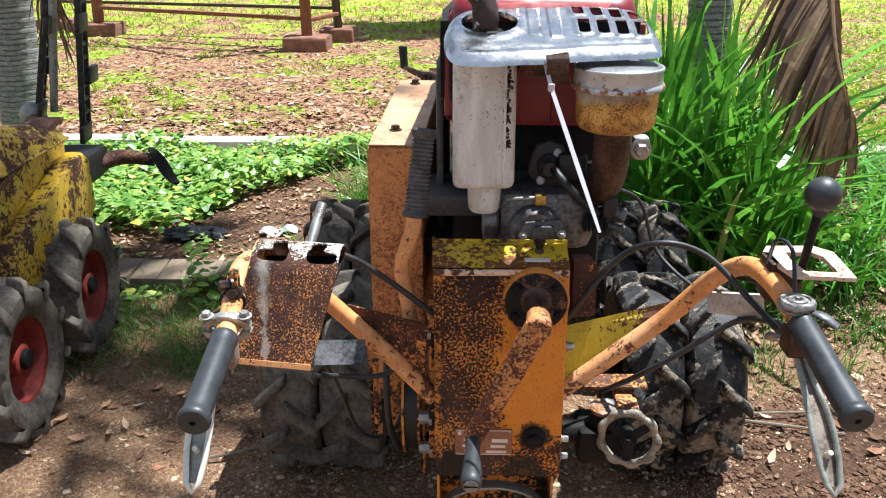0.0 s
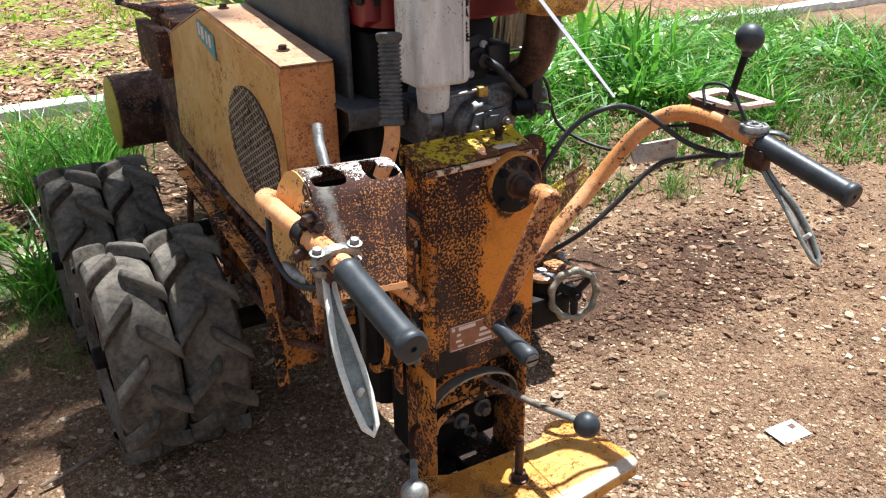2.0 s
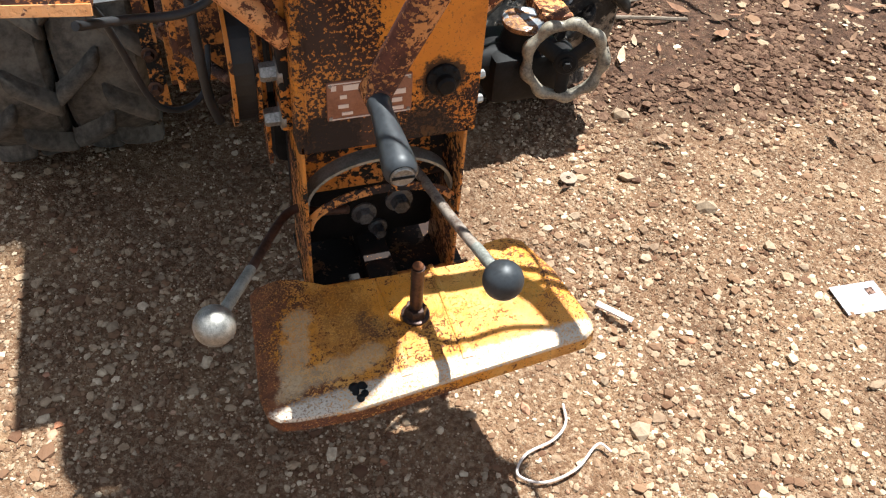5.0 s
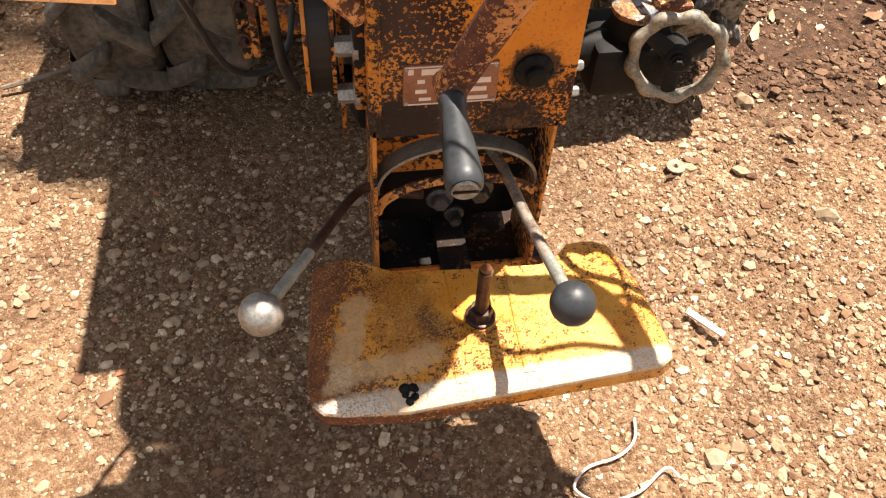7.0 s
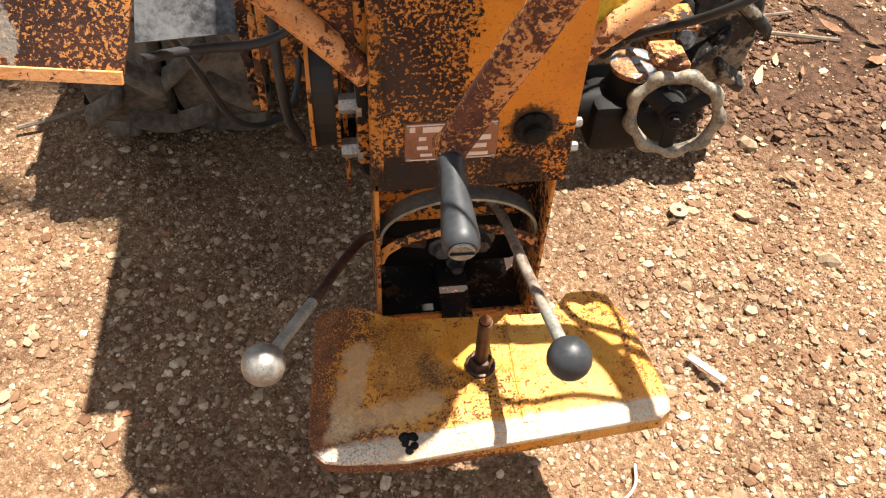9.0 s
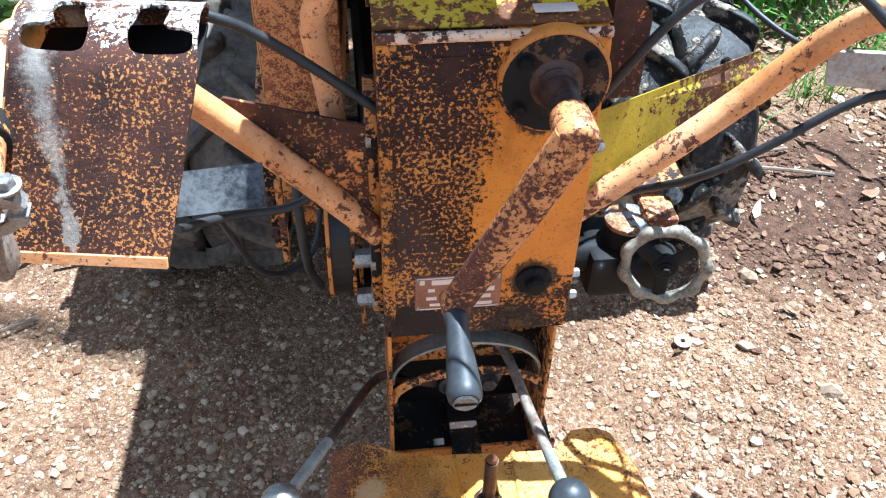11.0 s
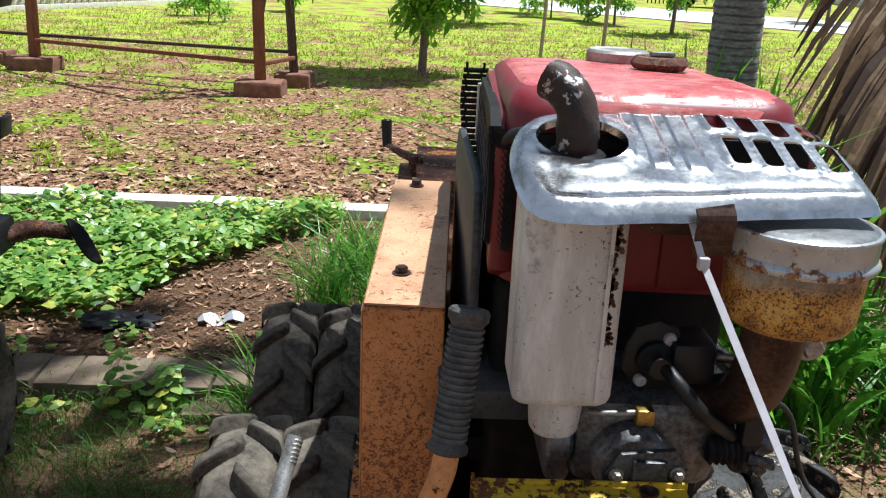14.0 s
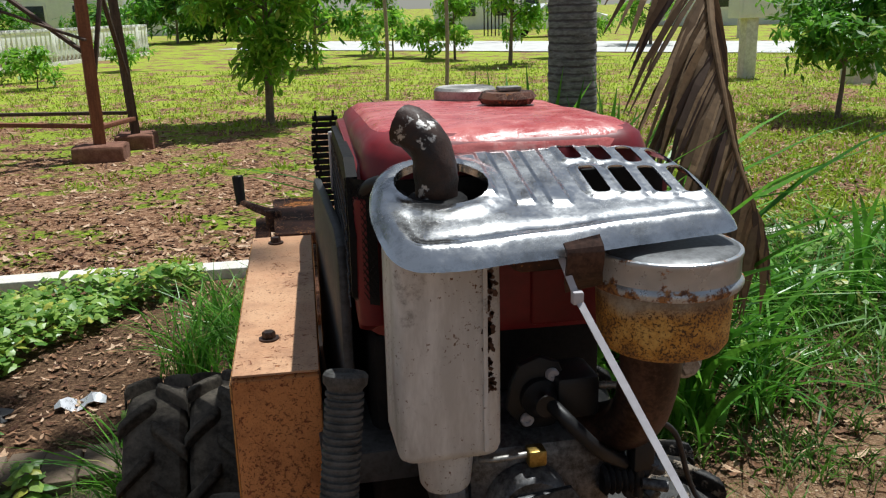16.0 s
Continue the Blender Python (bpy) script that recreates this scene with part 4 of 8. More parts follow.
part("tray_lip", rbox(B(), (0.022, 0.016, 0.196), (0.132, 0.022, 0.226), 0.001), M_FRAME, tractor)
part("hitch_block", rbox(B(), (-0.10, 0.10, 0.23), (0.10, 0.2, 0.42), 0.01), M_SOOTSHADE, tractor, "greasy black hitch housing")
line = [vec(-0.004 + 0.098 * math.cos(radians(g)), 0.030, 0.384 + 0.064 * math.sin(radians(g))) for g in range(-6, 187, 8)]
part("lever_arc", ribbon(B(), line, 0.024, (0, 1, 0), 0.004), M_WEB, tractor, "curved flat steel lever guide", 0)
line = [vec(-0.003 + 0.100 * math.cos(radians(g)), 0.008, 0.358 + 0.050 * math.sin(radians(g))) for g in range(0, 181, 10)]
part("guide_bar", ribbon(B(), line, 0.011, (0, 0.4, 1), 0.004), M_FRAME, tractor, "bent rusty orange guide bar", 0)
for p, q, r in (((-0.02, 0.05, 0.33), (-0.02, 0.035, 0.33), 0.012), ((0.03, 0.05, 0.345), (0.03, 0.03, 0.345), 0.013), ((0.0, 0.05, 0.30), (0.0, 0.03, 0.30), 0.009)):
    part("nut", hexbolt(B(), p, q, r), M_CAST, tractor)
KL = vec(-0.241, -0.162, 0.404)
bm = sweep(B(), curve([(-0.045, 0.035, 0.355), (-0.085, 0.055, 0.342), (-0.108, 0.066, 0.343), (-0.135, 0.045, 0.345), (-0.185, -0.055, 0.374), (-0.232, -0.145, 0.400)], 6), 0.0062, 14)
shift = part("shift_lever", bm, M_PIPE, tractor, "bent dark steel shift lever")
part("lever_end", rod(B(), (-0.188, -0.061, 0.3757), (-0.234, -0.149, 0.4008), 0.0068, 0.0072, 14), M_WEB, shift, "bare bright end of the lever")
part("lever_knob", ball(B(), KL, 0.0238), worn_metal("silver_knob", (0.40, 0.38, 0.34), (0.20, 0.185, 0.16), 0.40, 0.7, 0.03, 90.0), tractor, "worn silver ball knob")
KR = vec(0.071, -0.222, 0.457)
bm = sweep(B(), curve([(0.040, 0.06, 0.405), (0.052, 0.028, 0.402), (0.06, -0.08, 0.422), (0.0695, -0.205, 0.453)], 6), 0.0066, 14)
shift = part("shift_lever", bm, M_LEVERROD, tractor, "bent steel shift lever")
part("lever_end", rod(B(), (0.0655, -0.150, 0.4395), (0.0697, -0.208, 0.4537), 0.0071, 0.0074, 14), M_WEB, shift, "bare bright end of the lever")
part("lever_knob", ball(B(), KR, 0.0235), M_GRIP, tractor, "black plastic ball knob")

# foot step
STEP = Matrix.Translation((0, 0, 0.279)) @ Matrix.Rotation(radians(-6.8), 4, "Y")
outline = [(-0.172, 0.014), (-0.150, 0.006), (-0.128, -0.006), (-0.108, -0.018), (-0.09, -0.022), (0.037, -0.038), (0.110, -0.046), (0.131, -0.044), (0.148, -0.030), (0.160, -0.020), (0.178, -0.020), (0.192, -0.030),
           (0.213, -0.093), (0.226, -0.190), (0.222, -0.206), (0.208, -0.216), (-0.093, -0.222), (-0.168, -0.212), (-0.190, -0.206), (-0.203, -0.192), (-0.208, -0.165), (-0.194, 0.004), (-0.186, 0.012)]
bm = B()
mid = vec(0.005, -0.11, 0)
rings = []
for s, z in ((1.0, -0.024), (1.0, -0.004), (0.985, 0.0), (0.90, 0.006), (0.86, 0.007)):
    rings.append([bm.verts.new(STEP @ vec(mid.x + (u - mid.x) * s, mid.y + (v - mid.y) * (s if v < mid.y else 1 - (1 - s) * 0.25), z)) for u, v in outline])
for a, b in zip(rings, rings[1:]):
    for k in range(len(outline)):
        bm.faces.new((a[k], a[(k + 1) % len(outline)], b[(k + 1) % len(outline)], b[k]))
bm.faces.new(rings[-1])
bm.faces.new(rings[0][::-1])
step_plate = part("foot_step", bm, M_STEP, tractor, "orange foot step worn to bare metal at its edge", 25)
bm = B()
for x in (-0.033, 0.047):
    slab(bm, [(x, -0.20), (x + 0.014, -0.20), (x + 0.010, -0.035), (x + 0.004, -0.035)], STEP @ Matrix.Translation((0, 0, 0.0045)), 0.0045, 0.0021)
part("step_rib", bm, M_STEP, step_plate)
BB = STEP @ vec(0.010, -0.112, 0.007)
bm = spin(B(), [(0.019, 0), (0.019, 0.003), (0.0165, 0.004)], Matrix.Translation(BB), 22)
spin(bm, [(0.0155, 0.003), (0.0155, 0.014), (0.0135, 0.017)], Matrix.Translation(BB), 6)
spin(bm, [(0.0078 + 0.0008 * (k % 2), 0.016 + 0.0026 * k) for k in range(30)], Matrix.Translation(BB), 14)
part("step_bolt", bm, M_PIPE, step_plate, "rusted threaded bolt with nut")
part("bolt_tip", spin(B(), [(0.0074, 0.0), (0.0060, 0.003)], Matrix.Translation(BB + vec(0, 0, 0.0938)), 14), M_TOP, step_plate)
bm = B()
for k in range(9):
    ball(bm, STEP @ vec(-0.098 + 0.02 * random.random(), -0.212 + 0.02 * random.random(), 0.004), 0.004 + 0.004 * random.random(), 8)
part("grease_blob", bm, M_SOOTSHADE, step_plate, "lump of black grease")

# hand wheel and valve beside the gear case
HW = vec(0.237, 0.030, 0.553)
HM = Matrix.Translation(HW) @ Matrix.Rotation(radians(-14), 4, "Z") @ Matrix.Rotation(radians(83), 4, "X")
bm = B()
line = [HM @ vec((0.0490 + 0.0016 * math.cos(9 * a)) * math.cos(a), (0.0490 + 0.0016 * math.cos(9 * a)) * math.sin(a), 0) for a in (6.28318531 * k / 80 for k in range(81))]
sweep(bm, line, [0.0074 + 0.0012 * math.cos(9 * 6.28318531 * k / 80) for k in range(81)], 12)
wheel = part("hand_wheel", bm, worn_metal("hand_wheel_cast", (0.31, 0.27, 0.20), (0.07, 0.058, 0.044), 0.45, 0.15, 0.10, 30.0), tractor, "scalloped cast hand wheel")
bm = B()
for a in (0, 130, 235):
    e = HM @ vec(0.049 * math.cos(radians(a - 90)), 0.049 * math.sin(radians(a - 90)), 0)
    sweep(bm, [HM @ vec(0, 0, 0.002), e], [0.011, 0.009], 10, 0.45, (0, 1, 0))
rod(bm, HM @ vec(0, 0, -0.03), HM @ vec(0, 0, 0.008), 0.016)
hexbolt(bm, HM @ vec(0, 0, 0.009), HM @ vec(0, 0, 0.018), 0.006)
part("spokes", bm, M_SOOTSHADE, wheel)
bm = spin(B(), [(0.028, -0.07), (0.031, -0.03), (0.026, -0.01), (0.027, -0.004)], Matrix.Translation((0.203, 0.09, 0.577)), 26)
rod(bm, (0.12, 0.085, 0.53), (0.25, 0.085, 0.53), 0.022)
rbox(bm, (0.15, 0.05, 0.48), (0.25, 0.14, 0.55), 0.012)
valve = part("valve_body", bm, M_SOOTSHADE, tractor, "oily cast valve body")
part("valve_cap", spin(B(), [(0.029, -0.004), (0.030, 0.003), (0.024, 0.006), (0.021, 0.0035), (0.006, 0.0035)], Matrix.Translation((0.203, 0.09, 0.579)), 28), M_AIRTOP, valve, "round tin cap with rust")
part("valve_bracket", rbox(B(), (0.165, 0.12, 0.60), (0.285, 0.17, 0.606), 0.001), M_FRAME, tractor)
part("valve_arm", rbox(B(), (0.222, 0.07, 0.572), (0.262, 0.14, 0.592), 0.004), M_TUBE, tractor)
part("bolt", hexbolt(B(), (0.266, 0.12, 0.592), (0.266, 0.11, 0.60), 0.010), M_CAST, tractor)

# ribbed second grip in front of the gear case
G0, G1 = vec(-0.1445, 0.055, 0.964), vec(-0.1265, 0.089, 1.106)
n = (G1 - G0).length
prof = [(0.019, 0.0), (0.021, 0.002), (0.021, 0.006), (0.0175, 0.010)]
for k in range(17):
    z = 0.012 + (n - 0.03) * k / 17
    prof += [(0.0158, z), (0.0160, z + 0.0016), (0.0186, z + 0.0026), (0.0186, z + 0.0056), (0.0160, z + 0.0064)]
prof += [(0.0175, n - 0.015), (0.021, n - 0.011), (0.0215, n - 0.003), (0.019, n), (0.012, n + 0.001), (0.011, n - 0.004)]
part("ribbed_grip", spin(B(), prof, along(G0, G1), 28), M_GRIPGREY, tractor, "grey ribbed rubber grip, upright")
part("grip_tube", sweep(B(), curve([(-0.1435, 0.057, 0.975), (-0.147, 0.052, 0.945), (-0.158, 0.05, 0.91), (-0.168, 0.062, 0.87), (-0.160, 0.075, 0.80), (-0.15, 0.08, 0.70)], 6), 0.0132, 16), M_TUBE, tractor, "bent orange tube")

# belt cover
bm = slab(B(), [(0.27, 0.640), (0.27, 1.022), (0.275, 1.026), (0.80, 1.052), (1.19, 0.935), (1.235, 0.645), (0.75, 0.622)], at_x(-0.246), 0.102, 0.004)
bm.transform(TURN)
belt = part("belt_cover", bm, M_BELT, tractor, "tall orange sheet metal belt cover with rust specks")
bm = slab(B(), [(0.2715, 1.0275), (0.80, 1.0535), (1.19, 0.9365), (1.19, 0.939), (0.80, 1.056), (0.2715, 1.03)], at_x(-0.2445), 0.099)
bm.transform(TURN)
part("cover_top", bm, M_BELT_TOP, belt, "top face, coloured paler for the sun on it", 20)
bm = slab(B(), [(0.274, 0.645), (0.274, 1.018), (0.80, 1.046), (1.186, 0.931), (1.23, 0.649), (0.75, 0.627)], at_x(-0.2485), 0.002)
bm.transform(TURN)
part("cover_side", bm, M_BELT_SIDE, belt, "ochre side face, streaked")
for y, z in ((0.37, 1.034), (0.765, 1.054)):
    p = TURN @ vec(-0.205, y, z)
    part("bolt", hexbolt(B(), p, p + vec(0, 0, 0.011), 0.0085), M_PIPE, belt, "rusty hexagon bolt")
CM = TURN @ Matrix.Translation((-0.2488, 0.485, 0.825)) @ Matrix.Rotation(radians(-90), 4, "Y") @ Matrix.Diagonal((1.0, 1.42, 1.0, 1.0))
# dark disc on the closed side, in place of the shaded hole
bm = spin(B(), [(0.118, -0.001), (0.118, 0.0012)], CM, 40)
part("grille_well", bm, M_MESHDARK, belt, "dark disc standing in for the round air opening")
bm = B()
for k in range(-9, 10):
    c = k * 0.0125
    h = math.sqrt(max(0.117 ** 2 - c * c, 0))
    for ang in (35, -35):
        R = Matrix.Rotation(radians(ang), 4, "Z")
        a, b = R @ vec(c, -h, 0.0032), R @ vec(c, h, 0.0032)
        ribbon(bm, [CM @ a, CM @ b], 0.0034, CM.to_3x3() @ (R @ vec(1, 0, 0)), 0.0015)
part("grille_mesh", bm, M_DRUM, belt, "expanded rusty mesh", 0)
bm = slab(B(), [(0.70, 0.955), (0.845, 0.985), (0.845, 1.025), (0.70, 1.008)], at_x(-0.2515), 0.0018)
bm.transform(TURN)
badge = part("badge", bm, M_BLUE, belt, "worn blue badge plate with pale marks", 0)
bm = B()
for y, w in ((0.725, 0.015), (0.752, 0.011), (0.782, 0.018), (0.812, 0.014)):
    rbox(bm, (-0.253, y, 0.975 + (y - 0.70) * 0.15), (-0.2512, y + w, 1.003 + (y - 0.70) * 0.15), 0)
bm.transform(TURN)
part("badge_mark", bm, M_PALEINK, badge, "", 0)

# engine: shroud, block, gear housing, pump
bm = slab(B(), [(0.285, 0.90), (0.285, 1.14), (0.30, 1.170), (0.34, 1.182), (0.78, 1.16), (0.84, 1.12), (0.84, 0.80), (0.60, 0.76), (0.40, 0.80)], at_x(-0.116), 0.014, 0.005)
part("engine_shroud", bm, M_GREY, tractor, "grey painted engine shroud")
part("engine_block", rbox(B(), (-0.085, 0.26, 0.70), (0.20, 0.80, 1.075), 0.02), M_SOOTSHADE, tractor, "oily black engine block")
bm = rbox(B(), (-0.150, 0.215, 0.944), (-0.03, 0.36, 0.950), 0.002)
rbox(bm, (-0.150, 0.212, 0.912), (-0.03, 0.217, 0.950), 0.002)
part("shelf_plate", bm, M_GREY, tractor)
# black here puts the shade of the gap into the bed's colour
part("engine_bed", rbox(B(), (-0.20, 0.30, 0.80), (0.165, 0.95, 0.835), 0.004), M_SOOTSHADE, tractor, "engine bed coloured black for the dark gap it lies in")
bm = rbox(B(), (-0.004, 0.13, 0.872), (0.168, 0.29, 0.986), 0.026)
rod(bm, (0.0, 0.16, 0.925), (-0.03, 0.16, 0.925), 0.03)
rod(bm, (0.062, 0.135, 0.918), (0.062, 0.10, 0.918), 0.046, 0.043, 24)
rod(bm, (0.166, 0.19, 0.925), (0.182, 0.17, 0.928), 0.030, 0.024)
rbox(bm, (-0.028, 0.15, 0.865), (0.004, 0.27, 0.955), 0.012)
housing = part("gear_housing", bm, worn_metal("oily_cast_aluminium", (0.20, 0.20, 0.205), (0.040, 0.039, 0.039), 0.36, 0.55, 0.04, 16.0), tractor, "grey cast aluminium housing")
hexpts = [(0.028, 0.918), (0.044, 0.942), (0.102, 0.948), (0.118, 0.925), (0.104, 0.898), (0.046, 0.892)]
bm = slab(B(), [(x - 0.073, z - 0.92) for x, z in hexpts], Matrix.Translation((0.073, 0.101, 0.92)) @ Matrix.Rotation(radians(90), 4, "X"), 0.008, 0.002)
rbox(bm, (0.056, 0.086, 0.912), (0.094, 0.094, 0.937), 0.003)
part("inspection_cover", bm, M_CAST, housing, "six-sided cover plate")
for x, z in ((0.040, 0.918), (0.106, 0.921)):
    part("bolt", hexbolt(B(), (x, 0.093, z), (x, 0.083, z), 0.0055), M_STEEL, housing)
bm = spin(B(), [(0.014 + 0.004 * (k % 2), 0.0035 * k) for k in range(12)], along((0.148, 0.13, 0.93), (0.2, 0.13, 0.93)), 18)
part("bellows", bm, M_BLACK, tractor, "black rubber bellows")
bm = rbox(B(), (0.178, 0.11, 0.945), (0.202, 0.135, 0.982), 0.003)
rod(bm, (0.188, 0.12, 0.91), (0.188, 0.12, 0.95), 0.006)
part("stop_switch", bm, M_BLACK, tractor, "small black plastic switch")
PF = vec(0.086, 0.172, 1.024)
PM = Matrix.Translation(PF) @ Matrix.Rotation(radians(90), 4, "X")
bm = slab(B(), [(0.038 * math.cos(a) * (1.0 if k % 2 else 0.88), 0.045 * math.sin(a)) for k, a in enumerate(6.28318531 * j / 10 + 0.3 for j in range(10))], PM, 0.012, 0.003)
spin(bm, [(0.022, 0.01), (0.022, 0.022), (0.017, 0.026), (0.013, 0.034), (0.012, 0.04)], PM, 22)
rbox(bm, (0.10, 0.14, 1.0), (0.15, 0.2, 1.05), 0.008)
pump = part("fuel_pump", bm, M_BLACK, tractor, "black pump flange")
for x, z in ((0.1, 1.048), (0.072, 0.998)):
    bm = spin(B(), [(0.0075, 0), (0.0075, 0.006), (0.006, 0.008), (0.003, 0.008), (0.002, 0.006)], along((x, 0.162, z), (x, 0.10, z)), 16)
    part("bolt", bm, M_WHITE, pump, "bright new bolt head")
part("hose", sweep(B(), curve([(0.09, 0.14, 1.026), (0.105, 0.115, 1.012), (0.135, 0.11, 0.98), (0.172, 0.125, 0.95)], 6), 0.0078, 14), M_BLACK, tractor, "black fuel hose")
part("fuel_pipe", sweep(B(), curve([(0.012, 0.13, 0.972), (0.03, 0.12, 0.976), (0.062, 0.12, 0.978)], 6), 0.0035, 10), M_STEEL, tractor, "thin steel pipe")
part("banjo_bolt", rbox(B(), (0.060, 0.11, 0.966), (0.080, 0.13, 0.985), 0.003), M_BRASS, tractor, "brass union")
part("fuel_pipe", sweep(B(), curve([(0.14, 0.16, 1.03), (0.17, 0.14, 1.035), (0.185, 0.13, 1.02), (0.185, 0.15, 1.0)], 6), 0.0042, 10), M_STEEL, tractor, "thin steel pipe")
bm = spin(B(), [(0.008, -0.018), (0.008, -0.006), (0.006, -0.003), (0.008, 0.004), (0.0105, 0.010), (0.0105, 0.012), (0.009, 0.0125), (0.007, 0.006)], Matrix.Translation((0.066, 0.055, 0.912)), 20)
part("breather", bm, M_PIPE, tractor, "dull oily filler cup")
part("corner_bracket", tri_plate([(0.121, 0.055, 0.79), (0.160, 0.060, 0.79), (0.164, 0.07, 0.875), (0.150, 0.07, 0.895), (0.121, 0.065, 0.895)], 0.022), M_GUSSET, tractor, "rust-brown corner bracket", 0)

# muffler
def soft_column(x0, x1, y0, y1, rows, r, seg=5):
    """A column of rounded-rectangle section; rows of (z, widen)."""
    bm = B()
    rings = []
    for z, w in rows:
        ring = []
        for cx, cy, a0 in ((x1 - r, y1 - r, 0), (x0 + r, y1 - r, 90), (x0 + r, y0 + r, 180), (x1 - r, y0 + r, 270)):
            for k in range(seg + 1):
                a = radians(a0 + 90 * k / seg)
                px, py = cx + r * math.cos(a), cy + r * math.sin(a)
                ring.append(bm.verts.new(((px - (x0 + x1) / 2) * w + (x0 + x1) / 2, (py - (y0 + y1) / 2) * w + (y0 + y1) / 2, z)))
        rings.append(ring)
    for a, b in zip(rings, rings[1:]):
        for k in range(len(a)):
            bm.faces.new((a[k], a[(k + 1) % len(a)], b[(k + 1) % len(a)], b[k]))
    bm.faces.new(rings[0][::-1])
    bm.faces.new(rings[-1])
    return bm


bm = soft_column(-0.081, 0.022, 0.072, 0.165, [(1.008, 0.90), (1.011, 0.96), (1.018, 1.0), (1.15, 1.0), (1.245, 0.985)], 0.014)
muffler = part("muffler", bm, M_MUFFLER, tractor, "grey box muffler with a rusty seam")
bm = soft_column(-0.056, 0.001, 0.095, 0.150, [(0.955, 0.80), (0.960, 0.92), (0.985, 1.0), (1.012, 1.0)], 0.024)
part("outlet", bm, M_MUFFLER, muffler)
bm = B()
ribbon(bm, [(0.004, 0.0705, 1.016), (0.004, 0.0705, 1.24)], 0.004, (1, 0, 0), 0.004)
part("seam", bm, M_MUFFLER, muffler, "", 0)
bm = B()
for k in range(110):
    z = 1.075 + 0.165 * random.random() ** 0.8
    x = 0.0085 + random.gauss(0, 0.0022) + 0.002 * math.sin(z * 60)
    rb = 0.0012 + 0.0022 * random.random()
    slab(bm, [(rb * math.cos(a) * (0.7 + 0.6 * random.random()), rb * math.sin(a) * (0.7 + 0.6 * random.random())) for a in (0.2, 1.4, 2.6, 3.8, 5.2)], Matrix.Translation((x, 0.0722, z)) @ Matrix.Rotation(radians(90), 4, "X"), 0.0009)
part("rust_scab", bm, M_PIPE, muffler, "flaking rust along the seam", 0)

# exhaust elbow
EL = [(-0.028, 0.13, 1.235), (-0.028, 0.128, 1.268), (-0.029, 0.128, 1.288), (-0.034, 0.131, 1.307), (-0.046, 0.138, 1.322), (-0.059, 0.146, 1.329)]
line = curve(EL, 5)
bm = sweep(B(), line, [0.0190] * 4 + [0.0208 - 0.002 * max(0, k - 14) / 10 for k in range(len(line) - 4)], 22)
# added black box in place of the dark muffler throat below the hole
part("pipe_flange", rbox(B(), (-0.078, 0.092, 1.20), (0.030, 0.186, 1.240), 0.01), M_SOOTSHADE, tractor, "added black box that makes the hole in the shield dark")
for v in bm.verts:
    v.co += 0.0022 * noise.noise_vector(v.co * 55) + 0.0012 * noise.noise_vector(v.co * 140)
pipe = part("exhaust_elbow", bm, M_ELBOW, tractor, "burnt brown exhaust elbow")
# added collar, coloured black like the dark hole round the pipe
part("pipe_collar", spin(B(), [(0.0255, 0), (0.029, 0.002), (0.0295, 0.022), (0.026, 0.025)], along((-0.028, 0.129, 1.236), (-0.028, 0.128, 1.3)), 24), M_SOOTSHADE, pipe)

# tin heat shield over muffler and air filter
SLOPE = 0.29


def on_shield(x, y, lift=0.0):
    return vec(x, y, 1.235 + SLOPE * (y - 0.02) + lift)


edge = [(-0.054, 0.014), (0.012, 0.018), (0.120, 0.030), (0.205, 0.038), (0.232, 0.040), (0.240, 0.048), (0.243, 0.09), (0.240, 0.135), (0.222, 0.195), (0.212, 0.206), (0.114, 0.213),
        (0.025, 0.216), (-0.05, 0.200), (-0.072, 0.185), (-0.086, 0.155), (-0.0935, 0.106), (-0.088, 0.045), (-0.076, 0.022)]
for _ in range(2):
    edge = [(p[0] * (1 - f) + q[0] * f, p[1] * (1 - f) + q[1] * f) for p, q in zip(edge, edge[1:] + edge[:1]) for f in (0.25, 0.75)]
hole = [(-0.022 + 0.046 * math.cos(a), 0.136 + 0.043 * math.sin(a)) for a in (6.28318531 * k / 24 for k in range(24))]


def slot_shape(cx, cy, w, h, lean):
    pts = []
    for sx, sy, a0 in ((1, 1, 0), (-1, 1, 90), (-1, -1, 180), (1, -1, 270)):
        for k in range(4):
            a = radians(a0 + 30 * k)
            u = sx * (w / 2 - 0.006) + 0.006 * math.cos(a)
            v = sy * (h / 2 - 0.006) + 0.006 * math.sin(a)
            pts.append((cx + u + lean * v, cy + v))
    return pts


slots = [slot_shape(0.125 + 0.030 * k, 0.190 - 0.008 * k, 0.018, 0.036, -0.06) for k in range(4)]
slots += [slot_shape(0.130 + 0.0300 * k, 0.128 - 0.004 * k, 0.0185, 0.054, 0.02) for k in range(4)]
bm = B()
edges = []
for loop in (edge, hole, *slots):
    vs = [bm.verts.new(on_shield(*p)) for p in loop]
    edges += [bm.edges.new((vs[k], vs[(k + 1) % len(vs)])) for k in range(len(vs))]
bmesh.ops.triangle_fill(bm, use_beauty=True, use_dissolve=False, edges=edges)
bmesh.ops.recalc_face_normals(bm, faces=bm.faces)
if sum(f.normal.z for f in bm.faces) < 0:
    bmesh.ops.reverse_faces(bm, faces=bm.faces)
for limit in (0.04, 0.02, 0.012, 0.008, 0.0055):
    bmesh.ops.subdivide_edges(bm, edges=[e for e in bm.edges if e.calc_length() > limit and not e.is_boundary], cuts=1)
    bmesh.ops.triangulate(bm, faces=bm.faces[:])
rim = [e for e in bm.edges if e.is_boundary]


